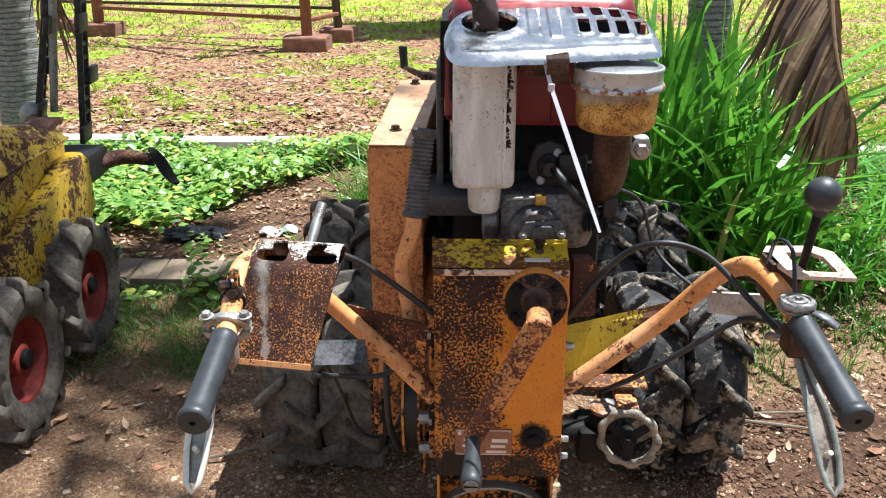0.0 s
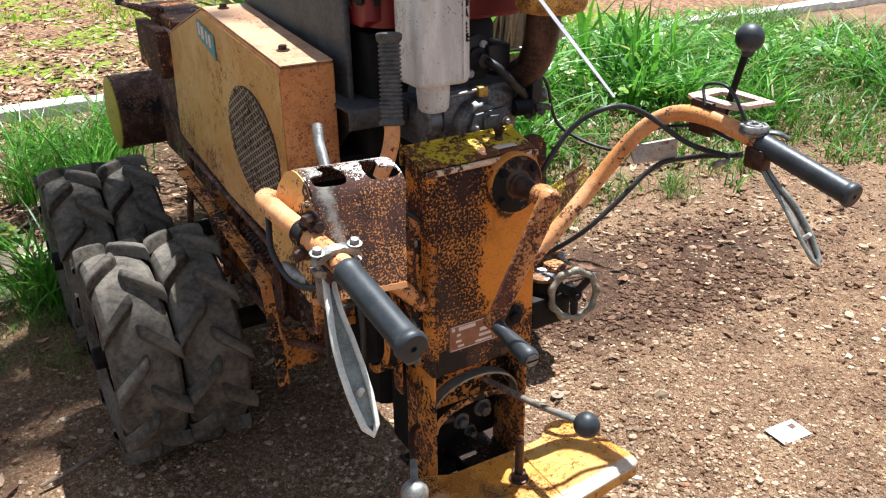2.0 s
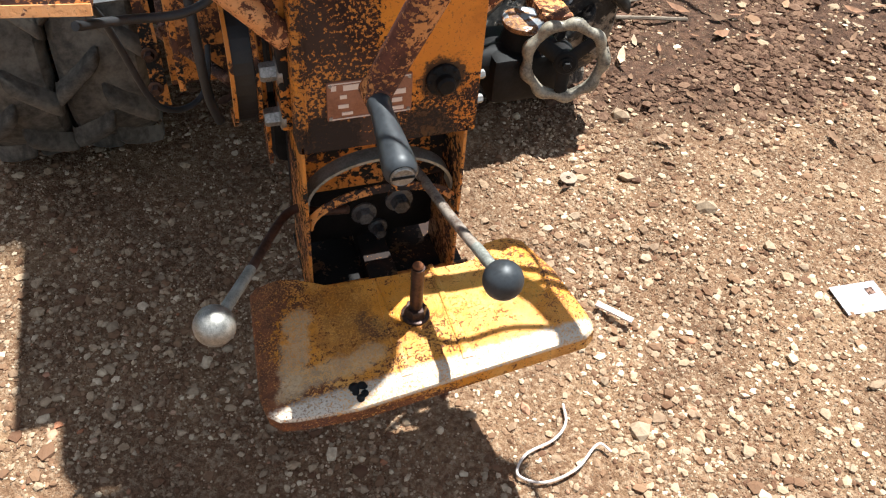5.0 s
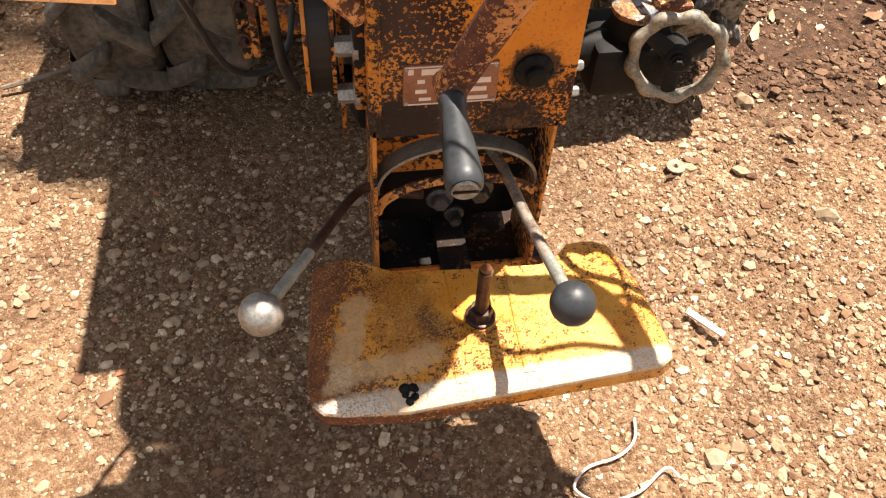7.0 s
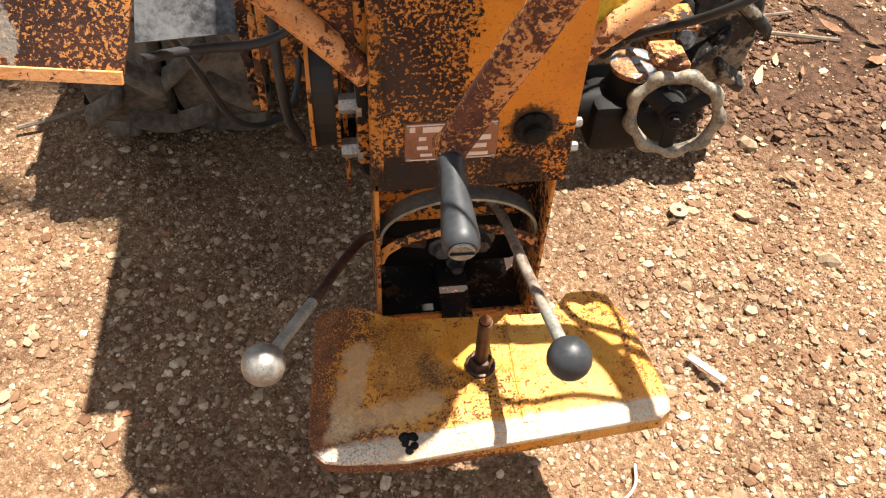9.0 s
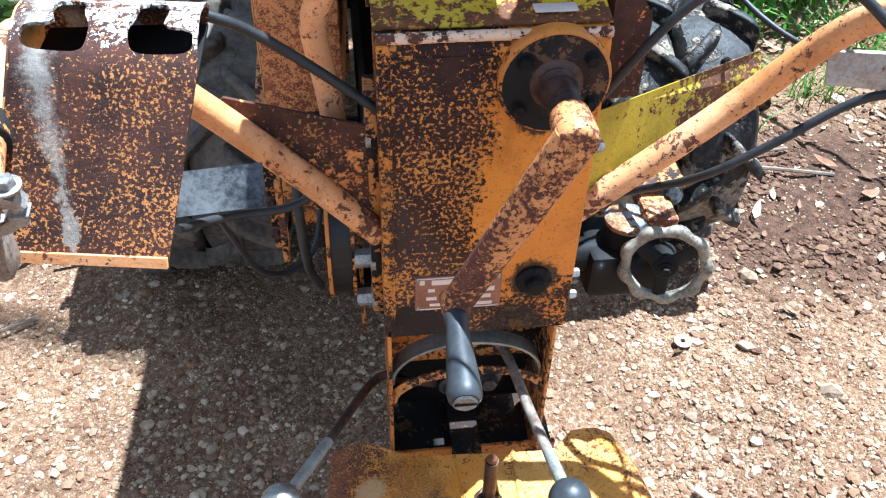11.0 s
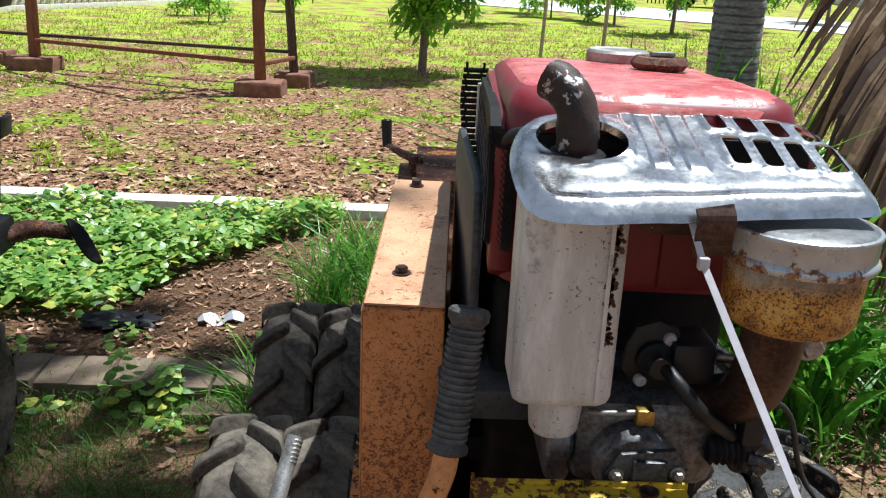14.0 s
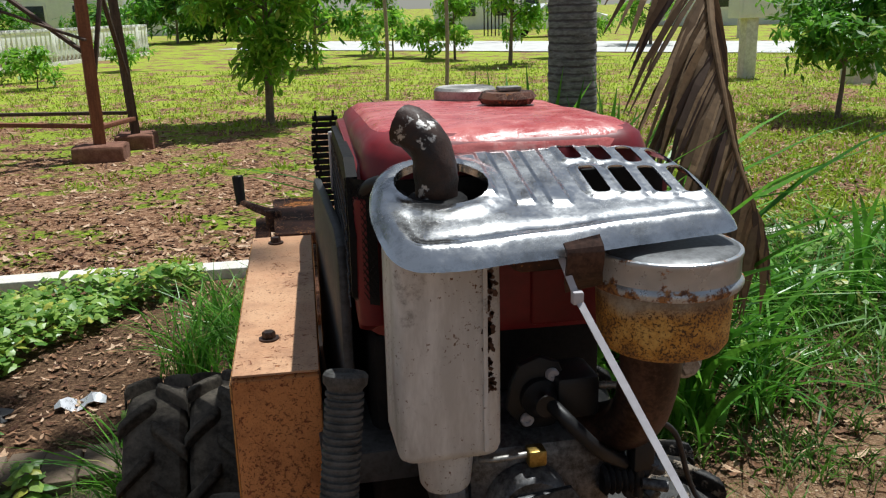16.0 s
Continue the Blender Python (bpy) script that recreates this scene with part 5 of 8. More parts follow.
def to_ring(x, y, ring):
    best = 9.0
    for (u, v), (p, q) in zip(ring, ring[1:] + ring[:1]):
        a, b = p - u, q - v
        t = min(1.0, max(0.0, ((x - u) * a + (y - v) * b) / (a * a + b * b)))
        best = min(best, math.hypot(x - u - a * t, y - v - b * t))
    return best


def soft(v):
    v = min(1.0, max(0.0, v))
    return v * v * (3 - 2 * v)


for v in bm.verts:
    x, y = v.co.x, v.co.y
    lift = 0.0035 * soft(1.3 - to_ring(x, y, hole) / 0.02)
    lift += max(0.0022 * soft(1.4 - to_ring(x, y, s) / 0.007) for s in slots)
    lift -= 0.006 * max(0, 1 - to_ring(x, y, edge) / 0.014) ** 2 + 0.003 * max(0, 1 - (y - 0.012) / 0.06) ** 2
    lip = to_ring(x, y, edge)
    lift += (0.0030 * math.exp(-((lip - 0.015) / 0.007) ** 2) - 0.0014 * math.exp(-((lip - 0.029) / 0.008) ** 2)) * soft((0.10 - y) / 0.05)
    v.co.z += lift + 0.0013 * noise.noise(Vector((x * 20, y * 20, 0))) + 0.0003 * noise.noise(Vector((x * 70, y * 60, 4)))
skirt = bmesh.ops.extrude_edge_only(bm, edges=rim)["geom"]
for v in (g for g in skirt if isinstance(g, bmesh.types.BMVert)):
    near_hole = (Vector((v.co.x, v.co.y)) - Vector((-0.022, 0.136))).length < 0.052
    out = Vector((v.co.x - 0.07, v.co.y - 0.11, 0)).normalized()
    if near_hole:
        v.co.z -= 0.008
    elif any((Vector((v.co.x, v.co.y)) - Vector(p)).length < 0.004 for s in slots for p in s):
        v.co.z -= 0.002
    else:
        v.co += out * 0.003 + vec(0, 0, -0.0055)
bmesh.ops.solidify(bm, geom=bm.faces[:], thickness=0.0012)
shield = part("heat_shield", bm, M_SHIELD, tractor, "dented bright tin heat shield with eight slots", 50)
bm = ribbon(B(), curve([(0.078, 0.02, 1.238), (0.080, 0.014, 1.226), (0.080, 0.018, 1.205), (0.085, 0.03, 1.19)], 4), 0.034, (1, 0, 0), 0.003)
part("shield_tab", bm, M_PIPE, shield, "dark folded bracket tab", 0)
bm = rbox(B(), (0.028, 0.06, 1.195), (0.095, 0.20, 1.232), 0.012)
part("intake_duct", bm, M_RUSTDARK, tractor, "rust-speckled intake duct")

# added sheet: its black stands in for the shade under the heat shield
part("heat_baffle", rbox(B(), (-0.080, 0.186, 1.212), (0.232, 0.192, 1.266), 0.002), M_SOOTSHADE, tractor, "added black sheet behind the muffler, standing in for shade")

# air filter
AX, AY = 0.180, 0.067
bm = spin(B(), [(0.066, 1.178), (0.0715, 1.1785), (0.0730, 1.181), (0.0731, 1.1845), (0.0716, 1.187), (0.0700, 1.1885), (0.0697, 1.206), (0.0709, 1.208), (0.0714, 1.2105), (0.0708, 1.2125), (0.0690, 1.2135), (0.0670, 1.2130)], Matrix.Translation((AX, AY, 0)), 44)
air = part("air_filter", bm, M_AIRTOP, tractor, "dented pale tin air filter lid with rust at its rim")
bm = spin(B(), [(0.036, 1.112), (0.050, 1.1125), (0.0575, 1.116), (0.0625, 1.124), (0.0655, 1.180), (0.066, 1.184)], Matrix.Translation((AX, AY, 0)), 44)
part("filter_bowl", bm, M_AIRBODY, air, "bowl of the filter, speckled ochre rust")
bm = spin(B(), [(0.0, 1.2185), (0.030, 1.2180), (0.055, 1.2165), (0.0640, 1.2150), (0.0680, 1.2128)], Matrix.Translation((AX, AY, 0)), 36, False)
part("lid_panel", bm, M_LIDPANEL, air, "centre panel of the lid, coloured dark for the shade of the shield")
bm = sweep(B(), curve([(0.180, 0.085, 1.12), (0.182, 0.095, 1.06), (0.180, 0.115, 1.012), (0.167, 0.15, 0.982), (0.14, 0.19, 0.965)], 6), [0.032 - 0.0002 * k for k in range(25)], 24)
part("intake_pipe", bm, M_PIPE, tractor, "brown intake pipe")
bm = rbox(B(), (0.222, 0.12, 1.045), (0.25, 0.15, 1.085), 0.006)
hexbolt(bm, (0.235, 0.12, 1.065), (0.235, 0.105, 1.065), 0.012)
part("carburettor_nut", bm, M_STEEL, tractor)
for k in range(7):
    bm = B()
    p = vec(0.17 + 0.06 * random.random(), 0.10 + 0.06 * random.random(), 0.90 + 0.06 * random.random())
    rod(bm, p, p + vec(random.uniform(-0.03, 0.03), random.uniform(-0.03, 0.01), random.uniform(-0.02, 0.03)), 0.006 + 0.004 * random.random())
    part("linkage_rod", bm, M_CAST, tractor, "greasy governor rod")

# red tank with caps: its top falls towards the front end, and its near corner is dented
def sag(y):
    return 0.020 * max(0.0, y - 0.24) / 0.5


def dented(bm):
    bmesh.ops.triangulate(bm, faces=[f for f in bm.faces if len(f.verts) > 4])
    for limit in (0.08, 0.04, 0.022):
        bmesh.ops.subdivide_edges(bm, edges=[e for e in bm.edges if e.calc_length() > limit], cuts=1)
        bmesh.ops.triangulate(bm, faces=[f for f in bm.faces if len(f.verts) > 3])
    for v in bm.verts:
        if v.co.z > 1.2:
            v.co.z -= sag(v.co.y)
            near = max(0.0, 1 - math.hypot(v.co.x + 0.06, v.co.y - 0.235) / 0.10)
            v.co.z += 0.0022 * noise.noise(Vector((v.co.x * 14, v.co.y * 11, 1))) - 0.012 * near * (0.6 + 0.8 * noise.noise(Vector((v.co.x * 45, v.co.y * 45, 3))))
            v.co.x += 0.010 * near * noise.noise(Vector((v.co.y * 50, v.co.z * 50, 6)))
    return bm


bm = soft_column(-0.088, 0.236, 0.205, 0.76, [(1.085, 0.985), (1.10, 1.0), (1.255, 1.0), (1.283, 0.985), (1.298, 0.955), (1.306, 0.90), (1.309, 0.7)], 0.045)
for v in bm.verts:
    v.co.z -= sag(v.co.y) + 0.002 if v.co.z > 1.2 else 0
bm.transform(TURN)
tank = part("fuel_tank", bm, M_RED, tractor, "red sheet metal tank housing, coloured dark for the shade on it")
# separate top sheet: faded paint plus sunlight put into its colour
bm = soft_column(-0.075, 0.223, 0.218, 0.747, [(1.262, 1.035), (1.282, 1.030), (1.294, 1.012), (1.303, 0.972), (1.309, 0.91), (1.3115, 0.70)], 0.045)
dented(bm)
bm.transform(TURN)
part("tank_top", bm, M_REDTOP, tank, "top of the tank, faded pink and coloured paler for the sun on it")
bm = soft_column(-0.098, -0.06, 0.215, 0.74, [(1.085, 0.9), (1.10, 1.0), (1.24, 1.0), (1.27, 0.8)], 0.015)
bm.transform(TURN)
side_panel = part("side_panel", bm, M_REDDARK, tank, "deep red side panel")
# black sheet on the closed side, in place of a dark opening
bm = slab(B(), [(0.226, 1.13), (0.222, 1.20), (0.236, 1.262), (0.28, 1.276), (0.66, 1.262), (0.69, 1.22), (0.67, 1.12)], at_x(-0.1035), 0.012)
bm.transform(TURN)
part("side_opening", bm, M_SOOTSHADE, tank, "black sheet standing in for the dark opening behind wire netting", 0)
bm = B()
for k in range(16):
    y = 0.24 + 0.028 * k
    zig = [vec(-0.1052, y + (0.012 if j % 2 else 0), 1.115 + 0.0095 * j) for j in range(15)]
    sweep(bm, zig, 0.0009, 5)
bm.transform(TURN)
part("wire_netting", bm, M_CAST, tank)
# the same dark carried round the tank corner as a curved black sheet
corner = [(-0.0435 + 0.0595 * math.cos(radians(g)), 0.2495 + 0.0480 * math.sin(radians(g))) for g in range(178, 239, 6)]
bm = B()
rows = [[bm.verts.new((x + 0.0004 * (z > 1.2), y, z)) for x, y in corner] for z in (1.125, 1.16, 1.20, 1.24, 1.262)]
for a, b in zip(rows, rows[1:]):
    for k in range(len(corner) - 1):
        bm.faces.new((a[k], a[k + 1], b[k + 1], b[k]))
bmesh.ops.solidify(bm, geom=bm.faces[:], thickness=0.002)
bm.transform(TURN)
part("corner_opening", bm, M_SOOTSHADE, tank, "black sheet standing in for the dark opening at the tank corner")
bm = B()
for k in range(-14, 30, 2):
    for up in (-1, 1):
        line = []
        for j in range(len(corner)):
            z = 1.128 + 0.0085 * (k + 14) / 2 + up * 0.0075 * (j - 5)
            if 1.127 < z < 1.260:
                line.append(vec(*corner[j], z) + vec(-0.0012, -0.0012, 0))
        if len(line) > 2:
            sweep(bm, line, 0.0006, 4)
bm.transform(TURN)
part("wire_netting", bm, M_SOOTSHADE, tank, "thin black wire netting")
part("breather_hose", sweep(B(), curve([(-0.092, 0.27, 1.20), (-0.088, 0.232, 1.243), (-0.074, 0.206, 1.260), (-0.056, 0.194, 1.254), (-0.048, 0.187, 1.225)], 6), 0.0085, 14), M_BLACK, tractor, "black rubber hose")
CAP = TURN @ vec(0.135, 0.50, 1.300)
bm = spin(B(), [(0.026, -0.004), (0.027, 0.006)], Matrix.Translation(CAP), 24)
spin(bm, [(0.036 + (0.006 if k == 1 else 0), 0.008 * k + 0.004) for k in range(3)], Matrix.Translation(CAP), 8)
part("radiator_cap", bm, M_RUSTDARK, tank, "dark eight-sided filler cap")
part("cap_latch", rbox(B(), (CAP.x - 0.014, CAP.y - 0.010, CAP.z + 0.021), (CAP.x + 0.018, CAP.y + 0.010, CAP.z + 0.027), 0.002), M_STEEL, tank)
CAP2 = TURN @ vec(0.105, 0.66, 1.290)
bm = spin(B(), [(0.046, -0.003), (0.048, 0.004), (0.048, 0.020), (0.044, 0.024), (0.04, 0.0225)], Matrix.Translation(CAP2), 34)
part("tank_cap", bm, M_STEEL, tank, "flat bright metal tank cap")
bm = slab(B(), [(0.06, 0.30), (0.155, 0.302), (0.153, 0.345), (0.063, 0.342)], Matrix.Translation((0, 0, 1.3118 - sag(0.32))) @ Matrix.Rotation(-0.04, 4, "X"), 0.003)
bm.transform(TURN)
part("worn_sticker", bm, worn_metal("torn_pink_sticker", (0.62, 0.36, 0.32), (0.45, 0.14, 0.12), 0.5, 0.0, 0.0, 60.0), tank, "torn remains of a sticker", 0)

# added block for the tank front behind the slots, dark as if shaded
part("tank_apron", rbox(B(), (0.088, 0.196, 1.09), (0.244, 0.236, 1.262), 0.006), M_REDDARK, tractor, "added dark red block that backs the slots of the shield")

# zip tie hanging from the shield
Z0, Z1, Z2 = vec(0.060, 0.030, 1.228), vec(0.070, 0.006, 1.190), vec(0.130, -0.166, 1.020)
part("zip_tie", ribbon(B(), [Z0, Z1, Z1.lerp(Z2, 0.3), Z1.lerp(Z2, 0.65), Z2], [0.006, 0.006, 0.0066, 0.0064, 0.0040], (1, 0, 0.3), 0.0016), M_WHITE, tractor, "white plastic zip tie", 0)
part("zip_head", rbox(B(), (Z1.x - 0.005, Z1.y - 0.005, Z1.z - 0.006), (Z1.x + 0.005, Z1.y + 0.004, Z1.z + 0.006), 0.002), M_WHITE, tractor)

# front end: drum, crank, frame
bm = spin(B(), [(0.118, 0), (0.124, 0.005), (0.124, 0.20), (0.118, 0.205)], along((-0.285, 1.86, 0.565), (0, 1.86, 0.565)), 40)
drum = part("front_drum", bm, M_RUSTDARK, tractor, "rust-brown drum at the front end")
part("drum_face", spin(B(), [(0.0, 0.0), (0.10, 0.0), (0.121, 0.004), (0.121, 0.007)], along((-0.290, 1.86, 0.565), (0, 1.86, 0.565)), 40, False), M_GUSSET_Y, drum, "tan end face of the drum")
bm = rbox(B(), (-0.19, 1.22, 0.925), (-0.06, 1.60, 0.955), 0.004)
rbox(bm, (-0.235, 1.25, 0.80), (-0.2, 1.5, 0.93), 0.004)
part("front_plate", bm, M_GUSSET, tractor, "rust-brown front plate")
bm = sweep(B(), [(-0.185, 1.40, 0.958), (-0.23, 1.45, 0.966), (-0.268, 1.50, 0.975)], [0.018, 0.014, 0.010], 12, 0.6)
rod(bm, (-0.19, 1.40, 0.92), (-0.19, 1.40, 0.972), 0.02)
part("start_crank", bm, M_RUSTDARK, tractor, "rusty crank at the front end")
part("start_crank_grip", rod(B(), (-0.268, 1.50, 0.97), (-0.272, 1.51, 1.04), 0.012, 0.014, 16, 0.25), M_BLACK, tractor, "black crank grip")
for k in range(15):
    bm = B()
    z = 1.040 + 0.0128 * k
    dx, lean = 0.004 * (k % 2), 0.003 * math.sin(k * 0.5)
    for x in (-0.094 + dx, -0.058 - dx):
        slab(bm, [(0.006 * math.cos(a) * (1.0 if abs(math.sin(a)) > 0.5 else 0.8), 0.0105 * math.sin(a)) for a in (6.28318531 * j / 12 for j in range(12))], Matrix.Translation((x + lean, 1.12, z + 0.006)) @ Matrix.Rotation(radians(90), 4, "Z") @ Matrix.Rotation(radians(90), 4, "X"), 0.005)
    rod(bm, (-0.098 + lean, 1.12, z), (-0.046 + lean, 1.12, z), 0.0055, None, 10)
    part("chain_link", bm, M_SOOTSHADE, tractor, "link of a hanging black roller chain")
part("pale_strip", rbox(B(), (-0.086, 0.785, 1.135), (-0.072, 0.80, 1.236), 0.002), M_WHITE, tractor, "narrow white strip")
bm = rbox(B(), (-0.15, 0.95, 0.45), (0.20, 1.75, 0.86), 0.02)
part("front_frame", bm, M_RUSTDARK, tractor, "dark rusty front frame")
bm = rbox(B(), (-0.12, 0.22, 0.28), (0.14, 1.65, 0.62), 0.03)
part("transmission", bm, M_SOOTSHADE, tractor, "oily black transmission housing")
bm = ribbon(B(), [(-0.27, 1.05, 0.61), (-0.27, 0.70, 0.578), (-0.27, 0.445, 0.545), (-0.27, 0.425, 0.535), (-0.265, 0.405, 0.40), (-0.262, 0.40, 0.30)], 0.024, (1, 0, 0), 0.005)
ribbon(bm, [(-0.252, 1.05, 0.60), (-0.252, 0.70, 0.565), (-0.252, 0.445, 0.53)], 0.03, (0, 0.0, 1), 0.005)
part("frame_bar", bm, M_FRAME, tractor, "bent orange frame bar", 0)
for y, z in ((0.52, 0.553), (0.405, 0.40), (0.402, 0.34)):
    part("bolt", hexbolt(B(), (-0.268, y - 0.01, z), (-0.27, y - 0.024, z), 0.008), M_PIPE, tractor)
BELT_ARC = [vec(-0.158, 0.155 - 0.098 * math.cos(radians(g)), 0.560 + 0.098 * math.sin(radians(g))) for g in range(-80, 81, 8)]
part("drive_belt", ribbon(B(), BELT_ARC, 0.024, (1, 0, 0), 0.006), M_BLACK, tractor, "black drive belt over its pulley", 0)
for x in (-0.1725, -0.1435):
    part("pulley_rim", ribbon(B(), [p + vec(x + 0.158, -0.002, 0) for p in BELT_ARC], 0.0045, (1, 0, 0), 0.014), M_FRAME, tractor, "rusty orange rim of the pulley", 0)
part("belt_stay", rbox(B(), (-0.1375, 0.075, 0.42), (-0.1325, 0.105, 0.66), 0.001), M_FRAME, tractor, "narrow rusty stay")
part("belt_stay", rbox(B(), (-0.232, 0.115, 0.52), (-0.224, 0.125, 0.645), 0.001), M_FRAME, tractor, "narrow rusty stay")
part("hose", sweep(B(), curve([(-0.205, 0.11, 0.66), (-0.204, 0.09, 0.60), (-0.200, 0.10, 0.52), (-0.19, 0.14, 0.45)], 6), 0.006, 10), M_CABLE, tractor, "black hose")
bm = rod(B(), (-0.15, 0.09, 0.50), (-0.112, 0.09, 0.50), 0.018)
part("guide_pin", bm, M_SOOTSHADE, tractor)
bm = B()
for y in (0.80, 1.43):
    rod(bm, (-0.60, y, 0.262), (0.65, y, 0.262), 0.028)
part("axle", bm, M_SOOTSHADE, tractor, "dark steel axles")

# belts, pulleys and rods between frame and belt cover
for y, z, r, w in ((0.60, 0.47, 0.125, 0.055), (0.96, 0.50, 0.10, 0.05), (0.34, 0.50, 0.05, 0.05)):
    prof = [(r * 0.3, -w / 2), (r, -w / 2), (r * 0.97, -w * 0.4), (r * 0.80, -w * 0.1), (r * 0.80, w * 0.1), (r * 0.97, w * 0.4), (r, w / 2), (r * 0.3, w / 2)]
    pulley = part("pulley", spin(B(), prof, Matrix.Translation((-0.19, y, z)) @ Matrix.Rotation(radians(90), 4, "Y"), 36), M_RUSTDARK, tractor, "rusty belt pulley")
    for k in range(6):
        a = 1.047 * k
        p = vec(-0.19 - w / 2, y + r * 0.5 * math.cos(a), z + r * 0.5 * math.sin(a))
        part("bolt", hexbolt(B(), p, p + vec(-0.010, 0, 0), 0.006), M_PIPE, pulley)
for p, q, r in (((-0.235, 0.35, 0.60), (-0.225, 1.15, 0.63), 0.008), ((-0.24, 0.42, 0.42), (-0.232, 1.05, 0.40), 0.010), ((-0.16, 0.30, 0.40), (-0.25, 0.52, 0.36), 0.009), ((-0.21, 0.75, 0.62), (-0.245, 0.78, 0.38), 0.007), ((-0.22, 1.12, 0.64), (-0.25, 1.15, 0.36), 0.009)):
    part("stay_rod", rod(B(), p, q, r, None, 12), M_RUSTDARK, tractor, "rusty stay rod")
coil = [vec(-0.228 + 0.012 * math.cos(k * 0.7), 0.48 + 0.0022 * k, 0.565 + 0.012 * math.sin(k * 0.7)) for k in range(90)]
part("return_spring", sweep(B(), coil, 0.0022, 6), M_PIPE, tractor, "coiled steel return spring")
part("belt_strap", ribbon(B(), curve([(-0.19, 0.47, 0.50), (-0.19, 0.53, 0.585), (-0.19, 0.66, 0.60), (-0.19, 0.95, 0.605), (-0.19, 1.05, 0.55)], 6), 0.03, (1, 0, 0), 0.008), M_BLACK, tractor, "black drive belt", 0)
for lo, hi in (((-0.235, 0.24, 0.50), (-0.15, 0.255, 0.62)), ((-0.24, 0.86, 0.36), (-0.13, 0.872, 0.60)), ((-0.245, 0.45, 0.30), (-0.13, 0.462, 0.40))):
    part("bracket", rbox(B(), lo, hi, 0.003), M_FRAME, tractor, "rust-streaked orange bracket")
# adjuster and pivot below the hand clamp
part("adjuster_sleeve", spin(B(), [(0.006, 0), (0.0085, 0.004), (0.0085, 0.045), (0.0065, 0.05), (0.0075, 0.054), (0.0075, 0.062), (0.004, 0.066)], along((-0.411, -0.115, 0.852), (-0.398, -0.19, 0.852)), 16), M_STEEL, tractor, "grey cable adjuster sleeve")
part("lever_pivot", rbox(B(), (-0.405, -0.245, 0.838), (-0.378, -0.215, 0.886), 0.007), M_LEVERROD, tractor, "worn cast lever pivot")
part("pivot_plate", tri_plate([(-0.392, -0.205, 0.83), (-0.35, -0.15, 0.815), (-0.36, -0.10, 0.84), (-0.395, -0.13, 0.85)], 0.004), M_SOOTSHADE, tractor, "dark plate at the lever pivot", 0)

# wheels
def tyre_mesh(name, R, W, material, lean):
    bm = B()
    h = W / 2
    prof = [(R * 0.52, -h * 0.72), (R * 0.62, -h * 0.92), (R * 0.74, -h), (R * 0.83, -h * 0.95), (R * 0.875, -h * 0.80), (R * 0.895, -h * 0.4), (R * 0.90, 0)]
    prof += [(r, -z) for r, z in prof[:-1][::-1]]
    AX_ = Matrix.Rotation(radians(90), 4, "Y")
    seg = 56
    rings = []
    for r, z in prof:
        rings.append([bm.verts.new(AX_ @ vec(r * math.cos(6.28318531 * k / seg), r * math.sin(6.28318531 * k / seg), z)) for k in range(seg)])
    for a, b in zip(rings, rings[1:]):
        for k in range(seg):
            bm.faces.new((a[k], a[(k + 1) % seg], b[(k + 1) % seg], b[k]))
    me = finish(bm, name, 35)
    me.materials.append(material)
    bars = []
    for s in (-1, 1):
        bm = B()
        sec = []
        for u, drop, grow in ((-0.06, 0.020, 0.70), (0.0, 0.006, 0.95), (0.10, 0.001, 1.05), (0.40, 0.0, 0.95), (0.75, 0.001, 0.92), (0.98, 0.004, 0.95), (1.05, 0.014, 0.95), (1.06, 0.045, 1.0)):
            x = s * h * u
            th = -lean * (u - 0.5)
            wb = 0.044 * grow
            ring = []
            for du, r in ((-1.0, 0.885), (-0.78, 0.955), (-0.66, 0.988), (-0.50, 0.999), (0.0, 1.0), (0.50, 0.999), (0.66, 0.988), (0.78, 0.955), (1.0, 0.885)):
                rr = R * r - drop * (1 if r > 0.95 else 0.7)
                t = th + du * wb / 2 / R
                ring.append(bm.verts.new((x, rr * math.sin(t), rr * math.cos(t))))
            sec.append(ring)
        for a, b in zip(sec, sec[1:]):
            for j in range(8):
                bm.faces.new((a[j], a[j + 1], b[j + 1], b[j]))
        bm.faces.new(sec[0])
        bm.faces.new(sec[-1][::-1])
        bar = finish(bm, "tread_lug", 60)
        bar.materials.append(material)
        bars.append(bar)
    return me, bars


def lug_pieces(wheel, bars, lugs):
    for s in (0, 1):
        for k in range(lugs):
            piece("tread_lug", bars[s], wheel, Matrix.Rotation(6.28318531 * (k + 0.5 * s) / lugs, 4, "X"))


